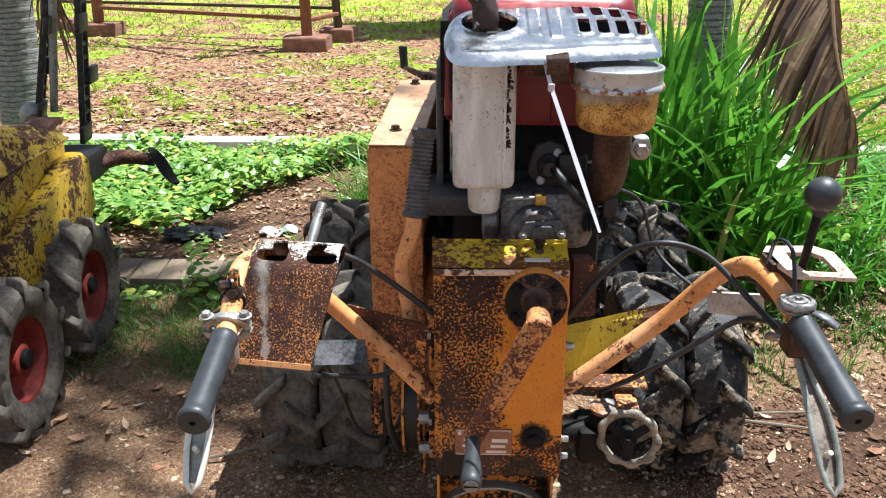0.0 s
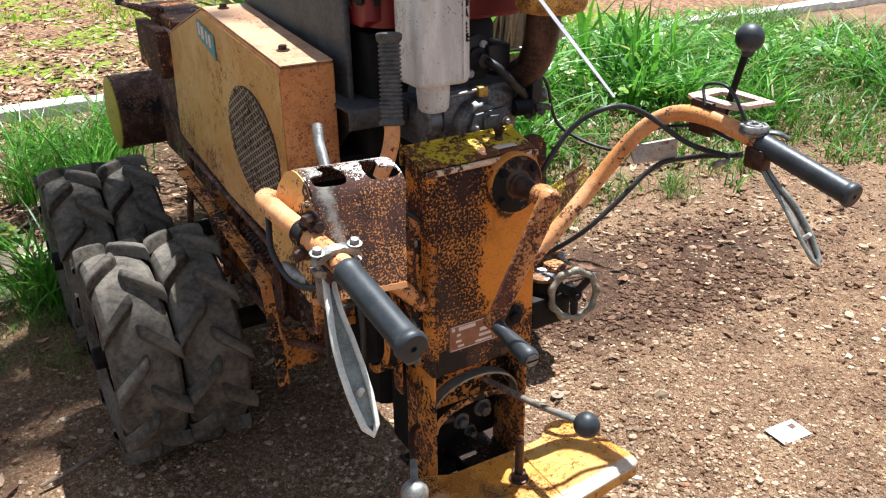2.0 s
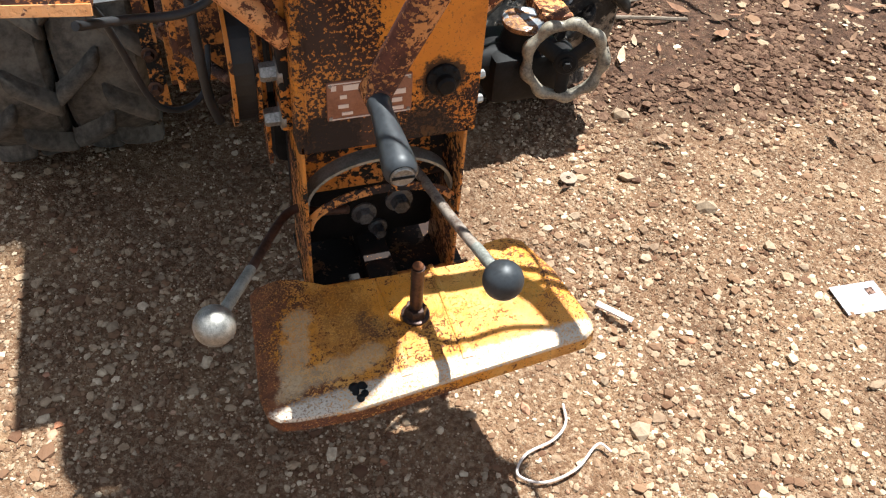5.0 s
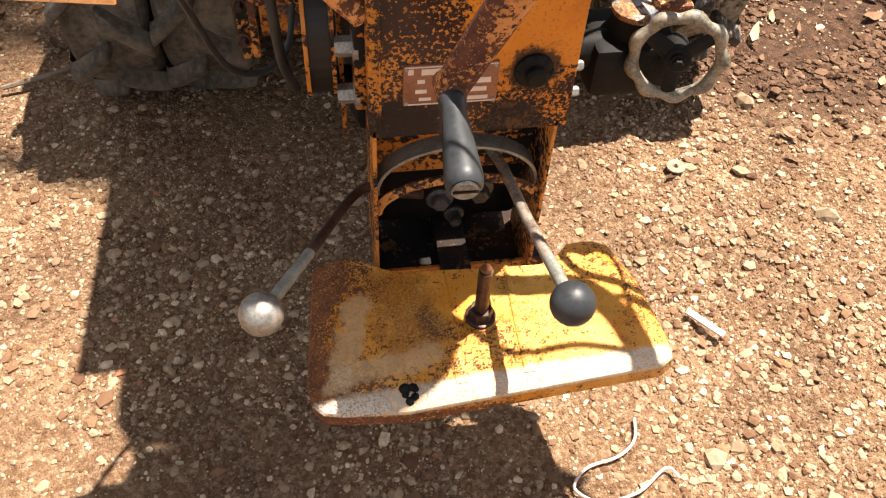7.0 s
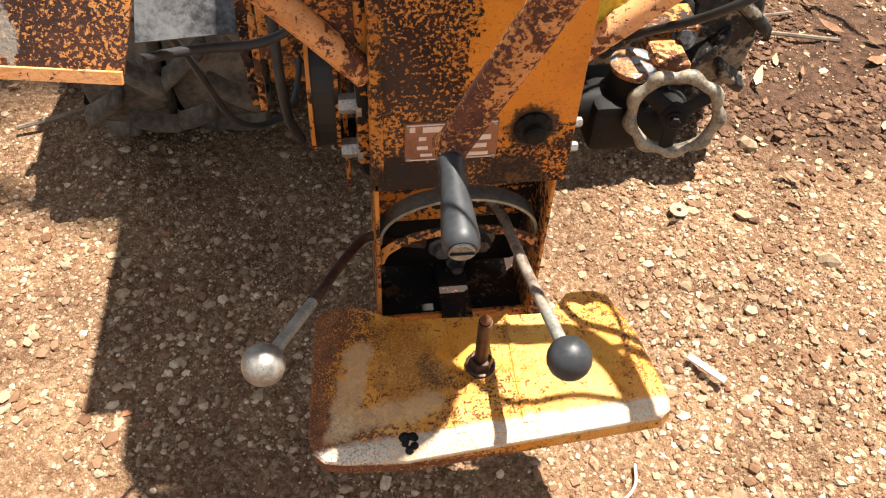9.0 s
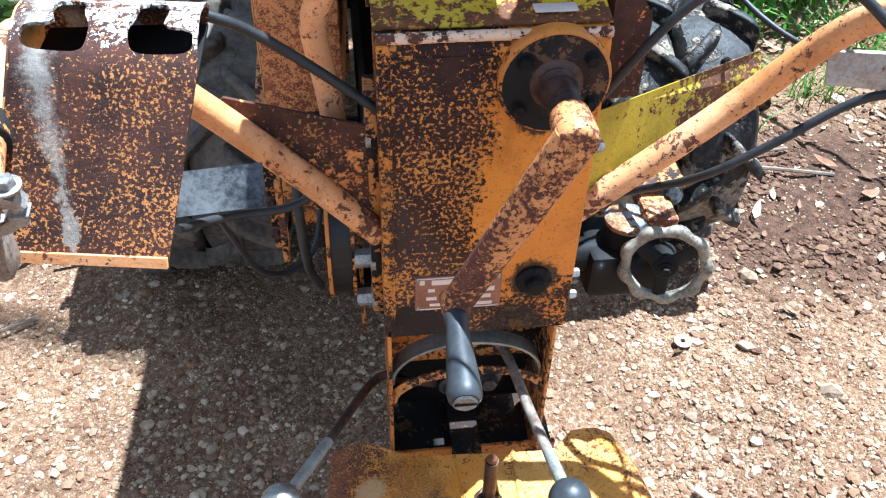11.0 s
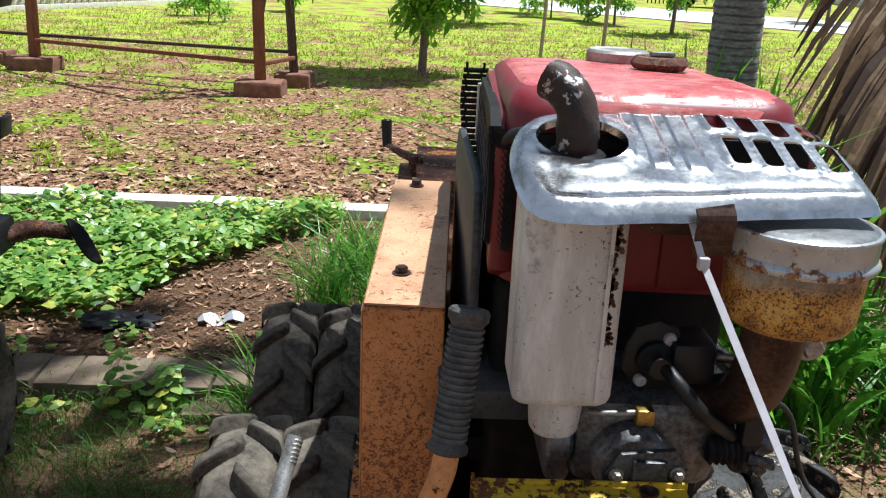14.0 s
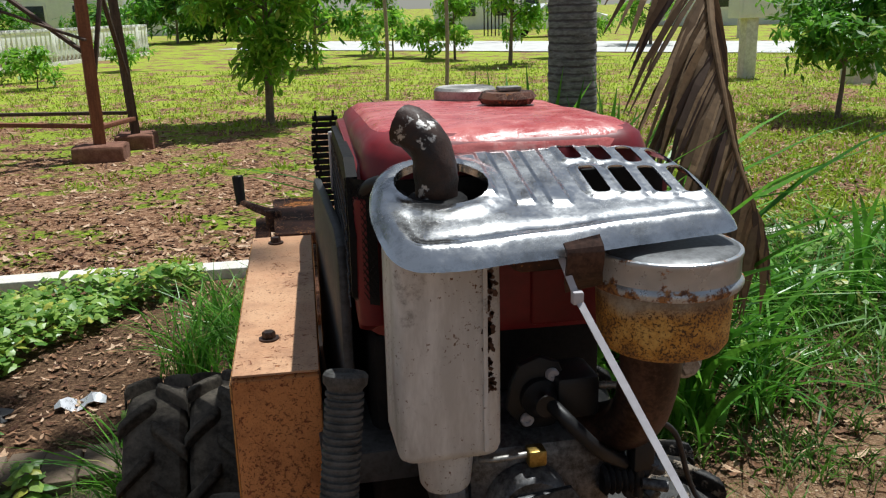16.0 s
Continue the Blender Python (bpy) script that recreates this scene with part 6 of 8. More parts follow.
def rim_mesh(name, R, W, material, hub):
    bm = B()
    h = W / 2
    AX_ = Matrix.Rotation(radians(90), 4, "Y")
    spin(bm, [(R * 0.54, -h * 0.78), (R * 0.56, -h * 0.74), (R * 0.50, -h * 0.66), (R * 0.47, -h * 0.1), (R * 0.25, 0.0), (R * 0.47, h * 0.1), (R * 0.50, h * 0.66), (R * 0.56, h * 0.74), (R * 0.54, h * 0.78)], AX_, 44, False)
    spin(bm, [(R * 0.26, -0.004), (R * 0.26, 0.004)], AX_, 24)
    for s in (-1, 1):
        spin(bm, [(R * hub, 0.0), (R * hub, s * h * 0.55), (R * hub * 0.8, s * h * 0.6), (R * hub * 0.55, s * h * 0.6), (R * hub * 0.5, s * h * 0.5)], AX_, 20)
    for k in range(5):
        a = 6.28318531 * k / 5
        for s in (-1, 1):
            hexbolt(bm, (0, R * 0.2 * math.cos(a), R * 0.2 * math.sin(a)), (s * 0.018, R * 0.2 * math.cos(a), R * 0.2 * math.sin(a)), R * 0.035)
    me = finish(bm, name, 40)
    me.materials.append(material)
    return me


tyre_grey, tyre_mud = tyre_mesh("tyre", 0.273, 0.150, M_RUBBER, 0.27), tyre_mesh("tyre_muddy", 0.273, 0.150, M_RUBBER2, -0.27)
rim_orange = rim_mesh("rim", 0.273, 0.13, M_FRAME, 0.16)
base = base_of(tractor)
turn = 0
for y in (0.80, 1.43):
    for x in (-0.512, -0.358, 0.415, 0.570):
        turn += 11
        kind = tyre_grey if x < 0 else tyre_mud
        w = piece("wheel", kind[0], tractor, Matrix.Translation(vec(x, y, 0.262) - base) @ Matrix.Rotation(radians(turn), 4, "X") @ (Matrix.Rotation(radians(180), 4, "Z") if x > 0 else Matrix()),
                  "dusty black farm tyre with chevron lugs" if x < 0 else "black farm tyre with mud-caked chevron lugs")
        piece("rim", rim_orange, w, Matrix())
        lug_pieces(w, kind[1], 11)


# ---- the ground ----
n = Nodes("ground_soil")
yy, xx = n.axis("Y"), n.axis("X")
warp = n.math("MULTIPLY", n.math("SUBTRACT", n.noise(0.9, 4), 0.5), 1.2)
lawn = n.step(n.math("ADD", yy, n.math("MULTIPLY", warp, 0.3)), 3.6, 4.3)
far = n.step(yy, 6.0, 15.0)
soil = n.ramp(n.noise(4.0, 6, 0.7), (0.34, (0.062, 0.027, 0.013)), (0.5, (0.19, 0.098, 0.050)), (0.70, (0.36, 0.220, 0.118)))
grit = n.ramp(n.noise(90, 5, 0.8), (0.38, (0.065, 0.033, 0.017)), (0.5, (0.21, 0.125, 0.070)), (0.62, (0.47, 0.35, 0.23)))
dirt = n.mix(0.5, soil, grit)
litter = n.ramp(n.noise(26, 6, 0.8), (0.36, (0.048, 0.021, 0.011)), (0.5, (0.23, 0.115, 0.060)), (0.64, (0.53, 0.345, 0.210)))
green = n.ramp(n.noise(18, 5, 0.75, shift=(4, 4, 0)), (0.34, (0.06, 0.085, 0.008)), (0.55, (0.21, 0.29, 0.018)), (0.7, (0.42, 0.45, 0.05)))
patch = n.math("ADD", n.math("ADD", n.math("MULTIPLY", n.noise(1.3, 5, 0.65), 0.7), n.math("MULTIPLY", n.noise(9, 4, 0.7), 0.3)), n.math("MULTIPLY", far, 0.06))
green = n.mix(n.math("MULTIPLY", far, 0.6), green, (0.40, 0.47, 0.05))
turf = n.mix(n.step(patch, 0.50, 0.57), litter, green)
n.bump(n.math("ADD", n.noise(70, 5, 0.75), n.math("MULTIPLY", n.noise(260, 3), 0.5)), 0.009, 1.0)
# dug earth, darkened further in place of the shade that lies there
churn_shade = n.math("ADD", n.math("POWER", n.math("MULTIPLY", n.math("SUBTRACT", xx, 1.12), 0.75), 2.0), n.math("POWER", n.math("MULTIPLY", n.math("SUBTRACT", yy, 0.80), 1.7), 2.0))
churn_shade = n.step(n.math("ADD", churn_shade, n.math("MULTIPLY", warp, 0.6)), 0.42, 0.10, 0, 0.92)
dirt = n.mix(churn_shade, dirt, n.ramp(n.noise(45, 5, 0.75, shift=(3, 3, 0)), (0.36, (0.022, 0.010, 0.006)), (0.62, (0.11, 0.056, 0.034))))
bed = n.math("MULTIPLY", n.step(n.math("ADD", yy, n.math("MULTIPLY", warp, 0.08)), 1.80, 1.90), n.step(n.math("ADD", xx, n.math("MULTIPLY", warp, 0.5)), 2.6, 1.6))
dirt = n.mix(bed, dirt, n.ramp(n.noise(60, 6, 0.8, shift=(5, 1, 0)), (0.36, (0.030, 0.015, 0.008)), (0.52, (0.120, 0.066, 0.036)), (0.68, (0.30, 0.19, 0.11))))
M_GROUND = n.done(n.mix(lawn, dirt, turf), 0.92, 0.0, 0.2)


def rise(x, y):
    """The height of the ground."""
    low = 0.05 / (1 + math.exp(min(50, max(-50, (1.86 - y) * 26))))
    rough = 0.010 * noise.noise(Vector((x * 3, y * 3, 0))) + 0.006 * noise.noise(Vector((x * 11, y * 11, 3)))
    if -1.3 < x < 1.9 and -0.7 < y < 1.5:
        q = Vector((x * 34, y * 34, 5))
        crumb = 0.5 - abs(noise.noise(q)) + 0.45 * noise.noise(q * 2.1)
        rough += (0.0065 if x < 0.3 else 0.0105) * crumb * (0.55 + 0.9 * noise.noise(Vector((x * 4.0, y * 4.0, 11))))
        rough += 0.006 * max(0.0, noise.noise(Vector((x * 15, y * 15, 2))) - 0.1) * (2.6 if x > 0.3 else 0.8)
    return low + rough * (1.0 if y < 4 else 0.6) - 0.004


xs = [-600, -200, -80, -40, -20, -12, -8, -6, -4.5] + [-3.5 + 0.05 * k for k in range(50)] + [-1.0 + 0.0125 * k for k in range(208)] + [1.6 + 0.05 * k for k in range(39)] + [4.5, 6, 8, 12, 20, 40, 80, 200, 600]
ys = [-300, -100, -40, -15, -6, -3, -2] + [-1.4 + 0.05 * k for k in range(17)] + [-0.55 + 0.0125 * k for k in range(132)] + [1.1 + 0.05 * k for k in range(65)] + [4.6, 5.2, 6, 7, 8.5, 10, 13, 17, 22, 30, 45, 80, 150, 300, 800]
verts = [(x, y, rise(x, y)) for y in ys for x in xs]
W = len(xs)
faces = [(j * W + i, j * W + i + 1, (j + 1) * W + i + 1, (j + 1) * W + i) for j in range(len(ys) - 1) for i in range(W - 1)]
raw("ground", verts, faces, M_GROUND, "bare reddish earth that turns to a leaf-strewn lawn", "ground", "structure", True)

# ---- kerb ----
M_CONC = plain("old_concrete", (0.52, 0.49, 0.42), (0.76, 0.73, 0.66), 0.85, 14.0, 0.002)
bm = B()
x = -9.0
k = 0
while x < 9:
    w = 0.98
    y0 = 3.90 - 0.05 * x
    rbox(bm, (x + 0.006, 3.84, -0.02), (x + w, 3.99, 0.105), 0.008, Matrix.Translation((0, -0.05 * x, 0)))
    x += w + 0.012
thing("kerb", bm, M_CONC, (0, 3.9, 0), "pale concrete kerb between garden and lawn", "kerb", "", "structure")


# ---- garden: brick edging, stones, leaves, ivy, grass ----
rnd = random.Random(7)
M_PAVER = plain("weathered_brick", (0.10, 0.072, 0.048), (0.20, 0.15, 0.105), 0.9, 20.0, 0.003)
edging = root("brick_edging", (-1.3, 1.955, 0), "row of weathered flat bricks edging the garden", "edging")
edging["kind"] = "structure"
paver = finish(rbox(B(), (-0.055, -0.10, -0.05), (0.055, 0.10, 0.028), 0.006), "brick", 40)
paver.materials.append(M_PAVER)
for k in range(19):
    x = -2.55 + 0.117 * k
    piece("brick", paver, edging, Matrix.Translation((x + 1.3, rnd.uniform(-0.02, 0.02), 0.045 + rnd.uniform(-0.008, 0.008)))
          @ Matrix.Rotation(rnd.uniform(-0.08, 0.08), 4, "Z") @ Matrix.Rotation(rnd.uniform(-0.06, 0.06), 4, "X"))
for k in range(9):
    piece("brick", paver, edging, Matrix.Translation((rnd.uniform(-1.2, 0.7), -0.17 + rnd.uniform(-0.02, 0.02), 0.0)) @ Matrix.Rotation(1.57 + rnd.uniform(-0.1, 0.1), 4, "Z"))

ICO = [(0, 0, 1), (0.89, 0, 0.45), (0.28, 0.85, 0.45), (-0.72, 0.53, 0.45), (-0.72, -0.53, 0.45), (0.28, -0.85, 0.45), (0.72, 0.53, -0.45), (-0.28, 0.85, -0.45), (-0.89, 0, -0.45), (-0.28, -0.85, -0.45), (0.72, -0.53, -0.45), (0, 0, -1)]
ICOF = [(0, 1, 2), (0, 2, 3), (0, 3, 4), (0, 4, 5), (0, 5, 1), (1, 6, 2), (2, 7, 3), (3, 8, 4), (4, 9, 5), (5, 10, 1), (6, 7, 2), (7, 8, 3), (8, 9, 4), (9, 10, 5), (10, 6, 1), (11, 7, 6), (11, 8, 7), (11, 9, 8), (11, 10, 9), (11, 6, 10)]


def pebbles(count, spot, size):
    V, F = [], []
    for _ in range(count):
        x, y = spot()
        s = size()
        a = rnd.random() * 6.28
        sx, sy, sz = s * rnd.uniform(0.7, 1.4), s * rnd.uniform(0.7, 1.2), s * rnd.uniform(0.4, 0.8)
        z = rise(x, y) + sz * 0.25
        o = len(V)
        for u, v, w in ICO:
            j = rnd.uniform(0.65, 1.3)
            p, q = u * sx * j, v * sy * j
            V.append((x + p * math.cos(a) - q * math.sin(a), y + p * math.sin(a) + q * math.cos(a), z + w * sz * j))
        F += [(i + o, j + o, k + o) for i, j, k in ICOF]
    return V, F


def grit(count, spot):
    V, F = [], []
    for _ in range(count):
        x, y = spot()
        s, a = rnd.uniform(0.0013, 0.0036), rnd.random() * 6.28
        ca, sa, z = s * math.cos(a), s * math.sin(a), rise(x, y)
        o = len(V)
        h = s * rnd.uniform(0.5, 1.1)
        V += [(x + ca, y + sa, z - 0.001), (x - sa * 0.8, y + ca * 0.8, z - 0.001), (x - ca, y - sa, z - 0.001), (x + sa * 0.9, y - ca * 0.9, z - 0.001), (x + 0.3 * ca, y + 0.2 * sa, z + h), (x - 0.4 * ca, y - 0.3 * sa, z + h * 0.85)]
        F += [(o, o + 1, o + 4), (o + 1, o + 5, o + 4), (o + 1, o + 2, o + 5), (o + 2, o + 3, o + 5), (o + 3, o + 4, o + 5), (o + 3, o, o + 4)]
    return V, F


nn = Nodes("pebble_stone")
r = nn.island()
c = nn.ramp(r, (0.0, (0.11, 0.052, 0.028)), (0.35, (0.25, 0.145, 0.080)), (0.55, (0.32, 0.235, 0.155)), (0.80, (0.43, 0.30, 0.185)), (0.97, (0.66, 0.52, 0.36)), (1.0, (0.36, 0.14, 0.07)))
nn.bump(nn.noise(160, 3), 0.002, 0.7)
c = nn.mix(nn.step(nn.noise(4.0, 6, 0.7), 0.55, 0.36, 0, 0.50), c, (0.125, 0.060, 0.032))
M_PEBBLE = nn.done(nn.mix(nn.step(nn.noise(90, 3), 0.4, 0.7, 0, 0.4), c, (0.17, 0.10, 0.06)), 0.9, 0, 0.2)


def near_spot():
    while True:
        x, y = rnd.gauss(0.15, 0.75), rnd.uniform(-0.6, 1.7)
        if (0.85 * (x - 1.22)) ** 2 + (1.7 * (y - 0.80)) ** 2 < 0.3 and rnd.random() < 0.55:
            continue
        if noise.noise(Vector((x * 2.6, y * 2.6, 7))) < -0.12 and rnd.random() < 0.6:
            continue
        if -1.7 < x < 2.0 and rnd.random() < math.exp(-max(0, y - 0.35) * 1.1):
            return x, y


V, F = pebbles(52000, near_spot, lambda: min(0.012, 0.0015 + 0.0017 * rnd.expovariate(1.0)))
V2, F2 = grit(60000, near_spot)
o = len(V)
V, F = V + V2, F + [(i + o, j + o, k + o) for i, j, k in F2]
V2, F2 = pebbles(6000, lambda: (1.2 + 2.4 * rnd.random() ** 1.3, rnd.uniform(-0.5, 1.5)), lambda: min(0.018, 0.003 + 0.003 * rnd.expovariate(1.0)))
o = len(V)
V, F = V + V2, F + [(i + o, j + o, k + o) for i, j, k in F2]
raw("gravel", V, F, M_PEBBLE, "loose grit and small stones on bare earth", "gravel")
# clod colour is lowered too, for the same shade
nn = Nodes("dark_clod")
nn.bump(nn.noise(120, 4, 0.7), 0.004, 0.9)
M_CLOD = nn.done(nn.mix(nn.step(nn.noise(55, 5, 0.75), 0.36, 0.66), nn.ramp(nn.island(), (0.0, (0.028, 0.012, 0.007)), (0.7, (0.085, 0.042, 0.026)), (1.0, (0.17, 0.095, 0.058))), (0.17, 0.10, 0.062)), 0.95, 0, 0.15)


def dug_spot():
    while True:
        x, y = rnd.gauss(1.25, 0.34), rnd.gauss(0.78, 0.15)
        if x > 0.42 and y < 1.35 and noise.noise(Vector((x * 3.1, y * 3.1, 17))) > -0.2:
            return x, y


raw("dug_soil", *pebbles(7000, dug_spot, lambda: min(0.018, 0.0025 + 0.003 * rnd.expovariate(1.0))), M_CLOD, "dark clods of freshly dug earth", "soil")
for x, y, s in ((0.365, -0.205, 0.016), (0.44, 0.05, 0.011), (0.46, 0.075, 0.010), (0.73, 0.23, 0.022), (0.62, 0.36, 0.02), (0.30, 0.28, 0.013), (0.70, 0.55, 0.02), (0.58, 0.16, 0.014), (0.80, 0.10, 0.018), (-0.42, 0.13, 0.013), (-0.15, 0.33, 0.015), (-0.30, 0.05, 0.012), (0.40, 0.42, 0.014), (0.9, 0.3, 0.016), *((rnd.uniform(-0.7, 1.3), rnd.uniform(-0.25, 0.75), rnd.uniform(0.006, 0.013)) for _ in range(34))):
    V, F = pebbles(1, lambda: (x, y), lambda: s)
    ob = raw("stone", V, F, M_PEBBLE, "pale rough stone on bare earth", "stone", "")
    tagged(ob, "", "", "loose stones")


# fallen leaves
def leaf_litter(count, spot, lo, hi, lift=0.004, curl=0.5):
    V, F = [], []
    for _ in range(count):
        x, y = spot()
        L = rnd.uniform(lo, hi)
        w = L * rnd.uniform(0.22, 0.4)
        a = rnd.random() * 6.28
        ca, sa = math.cos(a), math.sin(a)
        z = rise(x, y) + lift + rnd.random() * 0.008
        t1, t2, cu = rnd.uniform(-0.25, 0.25), rnd.uniform(-0.4, 0.4), rnd.uniform(0, curl)
        o = len(V)
        for u, v in ((-1, 0), (-0.3, -1), (0.4, -0.8), (1, 0), (0.4, 0.8), (-0.3, 1), (0, 0)):
            p, q = u * L / 2, v * w / 2
            V.append((x + p * ca - q * sa, y + p * sa + q * ca, z + p * t1 + q * t2 + cu * abs(v) * w * 0.5 + 0.15 * L * u * u))
        F += [(o, o + 1, o + 6), (o + 1, o + 2, o + 6), (o + 2, o + 3, o + 6), (o + 3, o + 4, o + 6), (o + 4, o + 5, o + 6), (o + 5, o, o + 6)]
    return V, F


nn = Nodes("dry_leaf")
r = nn.island()
c = nn.ramp(r, (0.0, (0.075, 0.032, 0.018)), (0.4, (0.24, 0.118, 0.060)), (0.75, (0.43, 0.255, 0.145)), (1.0, (0.65, 0.47, 0.32)))
M_DRY = nn.done(nn.mix(nn.step(nn.noise(80, 3), 0.4, 0.7, 0, 0.4), c, (0.12, 0.06, 0.035)), 0.75, 0, 0.3)


def lawn_spot():
    y = 4.1 + 13.0 * rnd.random() ** 1.7
    return rnd.uniform(-0.75 * y - 0.5, 0.75 * y + 0.5), y


V, F = leaf_litter(24000, lawn_spot, 0.04, 0.10)
raw("lawn_litter", V, F, M_DRY, "brown fallen leaves strewn over the lawn", "leaves")
V, F = leaf_litter(1500, lambda: (rnd.uniform(-2.4, 2.6), rnd.uniform(0.7, 3.8)), 0.02, 0.07)
V2, F2 = leaf_litter(4200, lambda: (rnd.uniform(0.9, 4.6), 1.5 + 2.4 * rnd.random()), 0.025, 0.08)
V3, F3 = leaf_litter(3200, lambda: (rnd.uniform(-1.9, 0.4), 1.95 + 1.9 * rnd.random()), 0.015, 0.05, 0.003, 0.9)
for extra_v, extra_f in ((V2, F2), (V3, F3)):
    o = len(V)
    V, F = V + extra_v, F + [tuple(i + o for i in f) for f in extra_f]
raw("garden_litter", V, F, M_DRY, "dry leaf scraps on the garden soil", "leaves")
V, F = leaf_litter(420, lambda: (rnd.uniform(0.45, 3.4), 0.3 + 1.15 * rnd.random() ** 0.7), 0.012, 0.05)
nn = Nodes("earthy_leaf")
M_EARTHLEAF = nn.done(nn.ramp(nn.island(), (0.0, (0.06, 0.03, 0.016)), (0.6, (0.20, 0.115, 0.066)), (1.0, (0.38, 0.27, 0.18))), 0.8, 0, 0.2)
raw("path_litter", V, F, M_EARTHLEAF, "dry leaf scraps on bare earth", "leaves")


# blades of grass
def blades(count, spot, height, width, bend, seg=4, lean=None):
    V, F = [], []
    for _ in range(count):
        x, y = spot()
        h, w = height(x, y), width()
        if h <= 0:
            continue
        a = rnd.random() * 6.28 if lean is None else lean()
        b = bend() * h
        px, py = math.cos(a), math.sin(a)
        s = rnd.random() * 6.28
        qx, qy = math.cos(s) * w / 2, math.sin(s) * w / 2
        z0 = rise(x, y) - 0.005
        o = len(V)
        for k in range(seg + 1):
            t = k / seg
            d = b * t * t * (1 + 0.5 * t)
            zz = z0 + h * (t - 0.35 * (b / h) * t ** 3)
            wt = (0.55 + 1.2 * t) * (1 - t) ** 0.7 + 0.02
            V += [(x + px * d - qx * wt, y + py * d - qy * wt, zz), (x + px * d + qx * wt, y + py * d + qy * wt, zz)]
        F += [(o + 2 * k, o + 2 * k + 1, o + 2 * k + 3, o + 2 * k + 2) for k in range(seg)]
    return V, F


M_REED = leafy("tall_grass_blade", (0.045, 0.17, 0.014), (0.20, 0.47, 0.045), (0.46, 0.44, 0.15), 0.03, 0.34, 0.42)
M_TURF = leafy("turf_blade", (0.20, 0.34, 0.012), (0.48, 0.60, 0.045), (0.58, 0.48, 0.16), 0.07, 0.45, 0.35)
M_WEED = leafy("weed_blade", (0.045, 0.135, 0.015), (0.17, 0.34, 0.04), (0.36, 0.30, 0.13), 0.10, 0.45, 0.4)


def clumps(count, x0, x1, y0, y1, r):
    return [(rnd.uniform(x0, x1), rnd.uniform(y0, y1), rnd.uniform(0.5, 1.2) * r) for _ in range(count)]


def from_clumps(cl):
    def spot():
        x, y, r = rnd.choice(cl)
        return x + rnd.gauss(0, r), y + rnd.gauss(0, r)
    return spot


tall = [(0.72, 2.10, 0.07), (0.82, 2.35, 0.09), (0.98, 2.10, 0.10), (1.15, 2.3, 0.10), (0.62, 1.95, 0.06), (0.9, 1.85, 0.08), (1.10, 1.85, 0.08), (1.3, 2.2, 0.10), (2.6, 2.5, 0.14), (0.72, 2.5, 0.07)]
V, F = blades(900, from_clumps(tall), lambda x, y: rnd.uniform(0.40, 1.25) * (1.0 if y > 1.8 else 0.55) * (1.0 if x < 1.12 else 0.5), lambda: rnd.uniform(0.024, 0.056), lambda: rnd.uniform(0.08, 0.85) ** 1.4, 8)
raw("tall_grass", V, F, M_REED, "tall lush green grass round the palm trunk", "grass")


def rank_height(x, y):
    """Low growth: bare below a wavering line, then in patches with earth between."""
    line = 1.42 - 0.20 * max(0, x - 1.3) + 0.20 * noise.noise(Vector((x * 2.2, 3, 1)))
    patch = noise.noise(Vector((x * 1.9, y * 1.9, 9))) + 0.6 * noise.noise(Vector((x * 5.5, y * 5.5, 4)))
    if y < line or patch < -0.04 - 0.24 * (x > 2.3):
        return 0
    return rnd.uniform(0.05, 0.22) * (0.6 + 0.5 * min(1, y - line))


V, F = blades(17000, lambda: (0.5 + 4.6 * rnd.random(), rnd.uniform(1.0, 3.85)), rank_height, lambda: rnd.uniform(0.005, 0.015), lambda: rnd.uniform(0.2, 1.0), 4)
raw("low_grass", V, F, M_WEED, "rank low grass and weeds", "grass")
lush = clumps(26, 0.95, 3.8, 1.70, 3.2, 0.06) + clumps(16, 1.9, 4.4, 1.5, 3.6, 0.09)
raw("lush_grass", *blades(2300, from_clumps(lush), lambda x, y: rnd.uniform(0.12, 0.40), lambda: rnd.uniform(0.010, 0.026), lambda: rnd.uniform(0.3, 1.1), 6), M_REED, "lush arching grass at the edge of the garden", "grass")
V, F = blades(420, from_clumps(clumps(20, 0.7, 2.4, 1.18, 1.5, 0.05)), lambda x, y: rnd.uniform(0.04, 0.16), lambda: rnd.uniform(0.003, 0.007), lambda: rnd.uniform(0.2, 0.9), 3)
raw("sparse_grass", V, F, M_WEED, "sparse grass tufts at the edge of bare earth", "grass")
V, F = blades(900, from_clumps([(-0.30, 2.75, 0.07), (-0.45, 3.0, 0.08), (-0.15, 2.9, 0.07), (-0.55, 2.6, 0.05), (-0.30, 2.4, 0.06), (-0.62, 1.7, 0.04)]), lambda x, y: rnd.uniform(0.12, 0.42), lambda: rnd.uniform(0.006, 0.013), lambda: rnd.uniform(0.2, 0.8), 5)
raw("grass_tuft", V, F, M_REED, "bright tuft of long grass by the kerb", "grass")
V, F = blades(5200, from_clumps(clumps(60, -2.3, -0.62, 1.20, 1.86, 0.08)), lambda x, y: rnd.uniform(0.02, 0.11), lambda: rnd.uniform(0.002, 0.005), lambda: rnd.uniform(0.3, 1.0), 3)
raw("dry_verge", V, F, M_WEED, "thin grass below the brick edging", "grass")


def turf_spot():
    y = 4.15 + 17 * rnd.random() ** 1.5
    return rnd.uniform(-0.72 * y - 0.5, 0.78 * y + 0.5), y


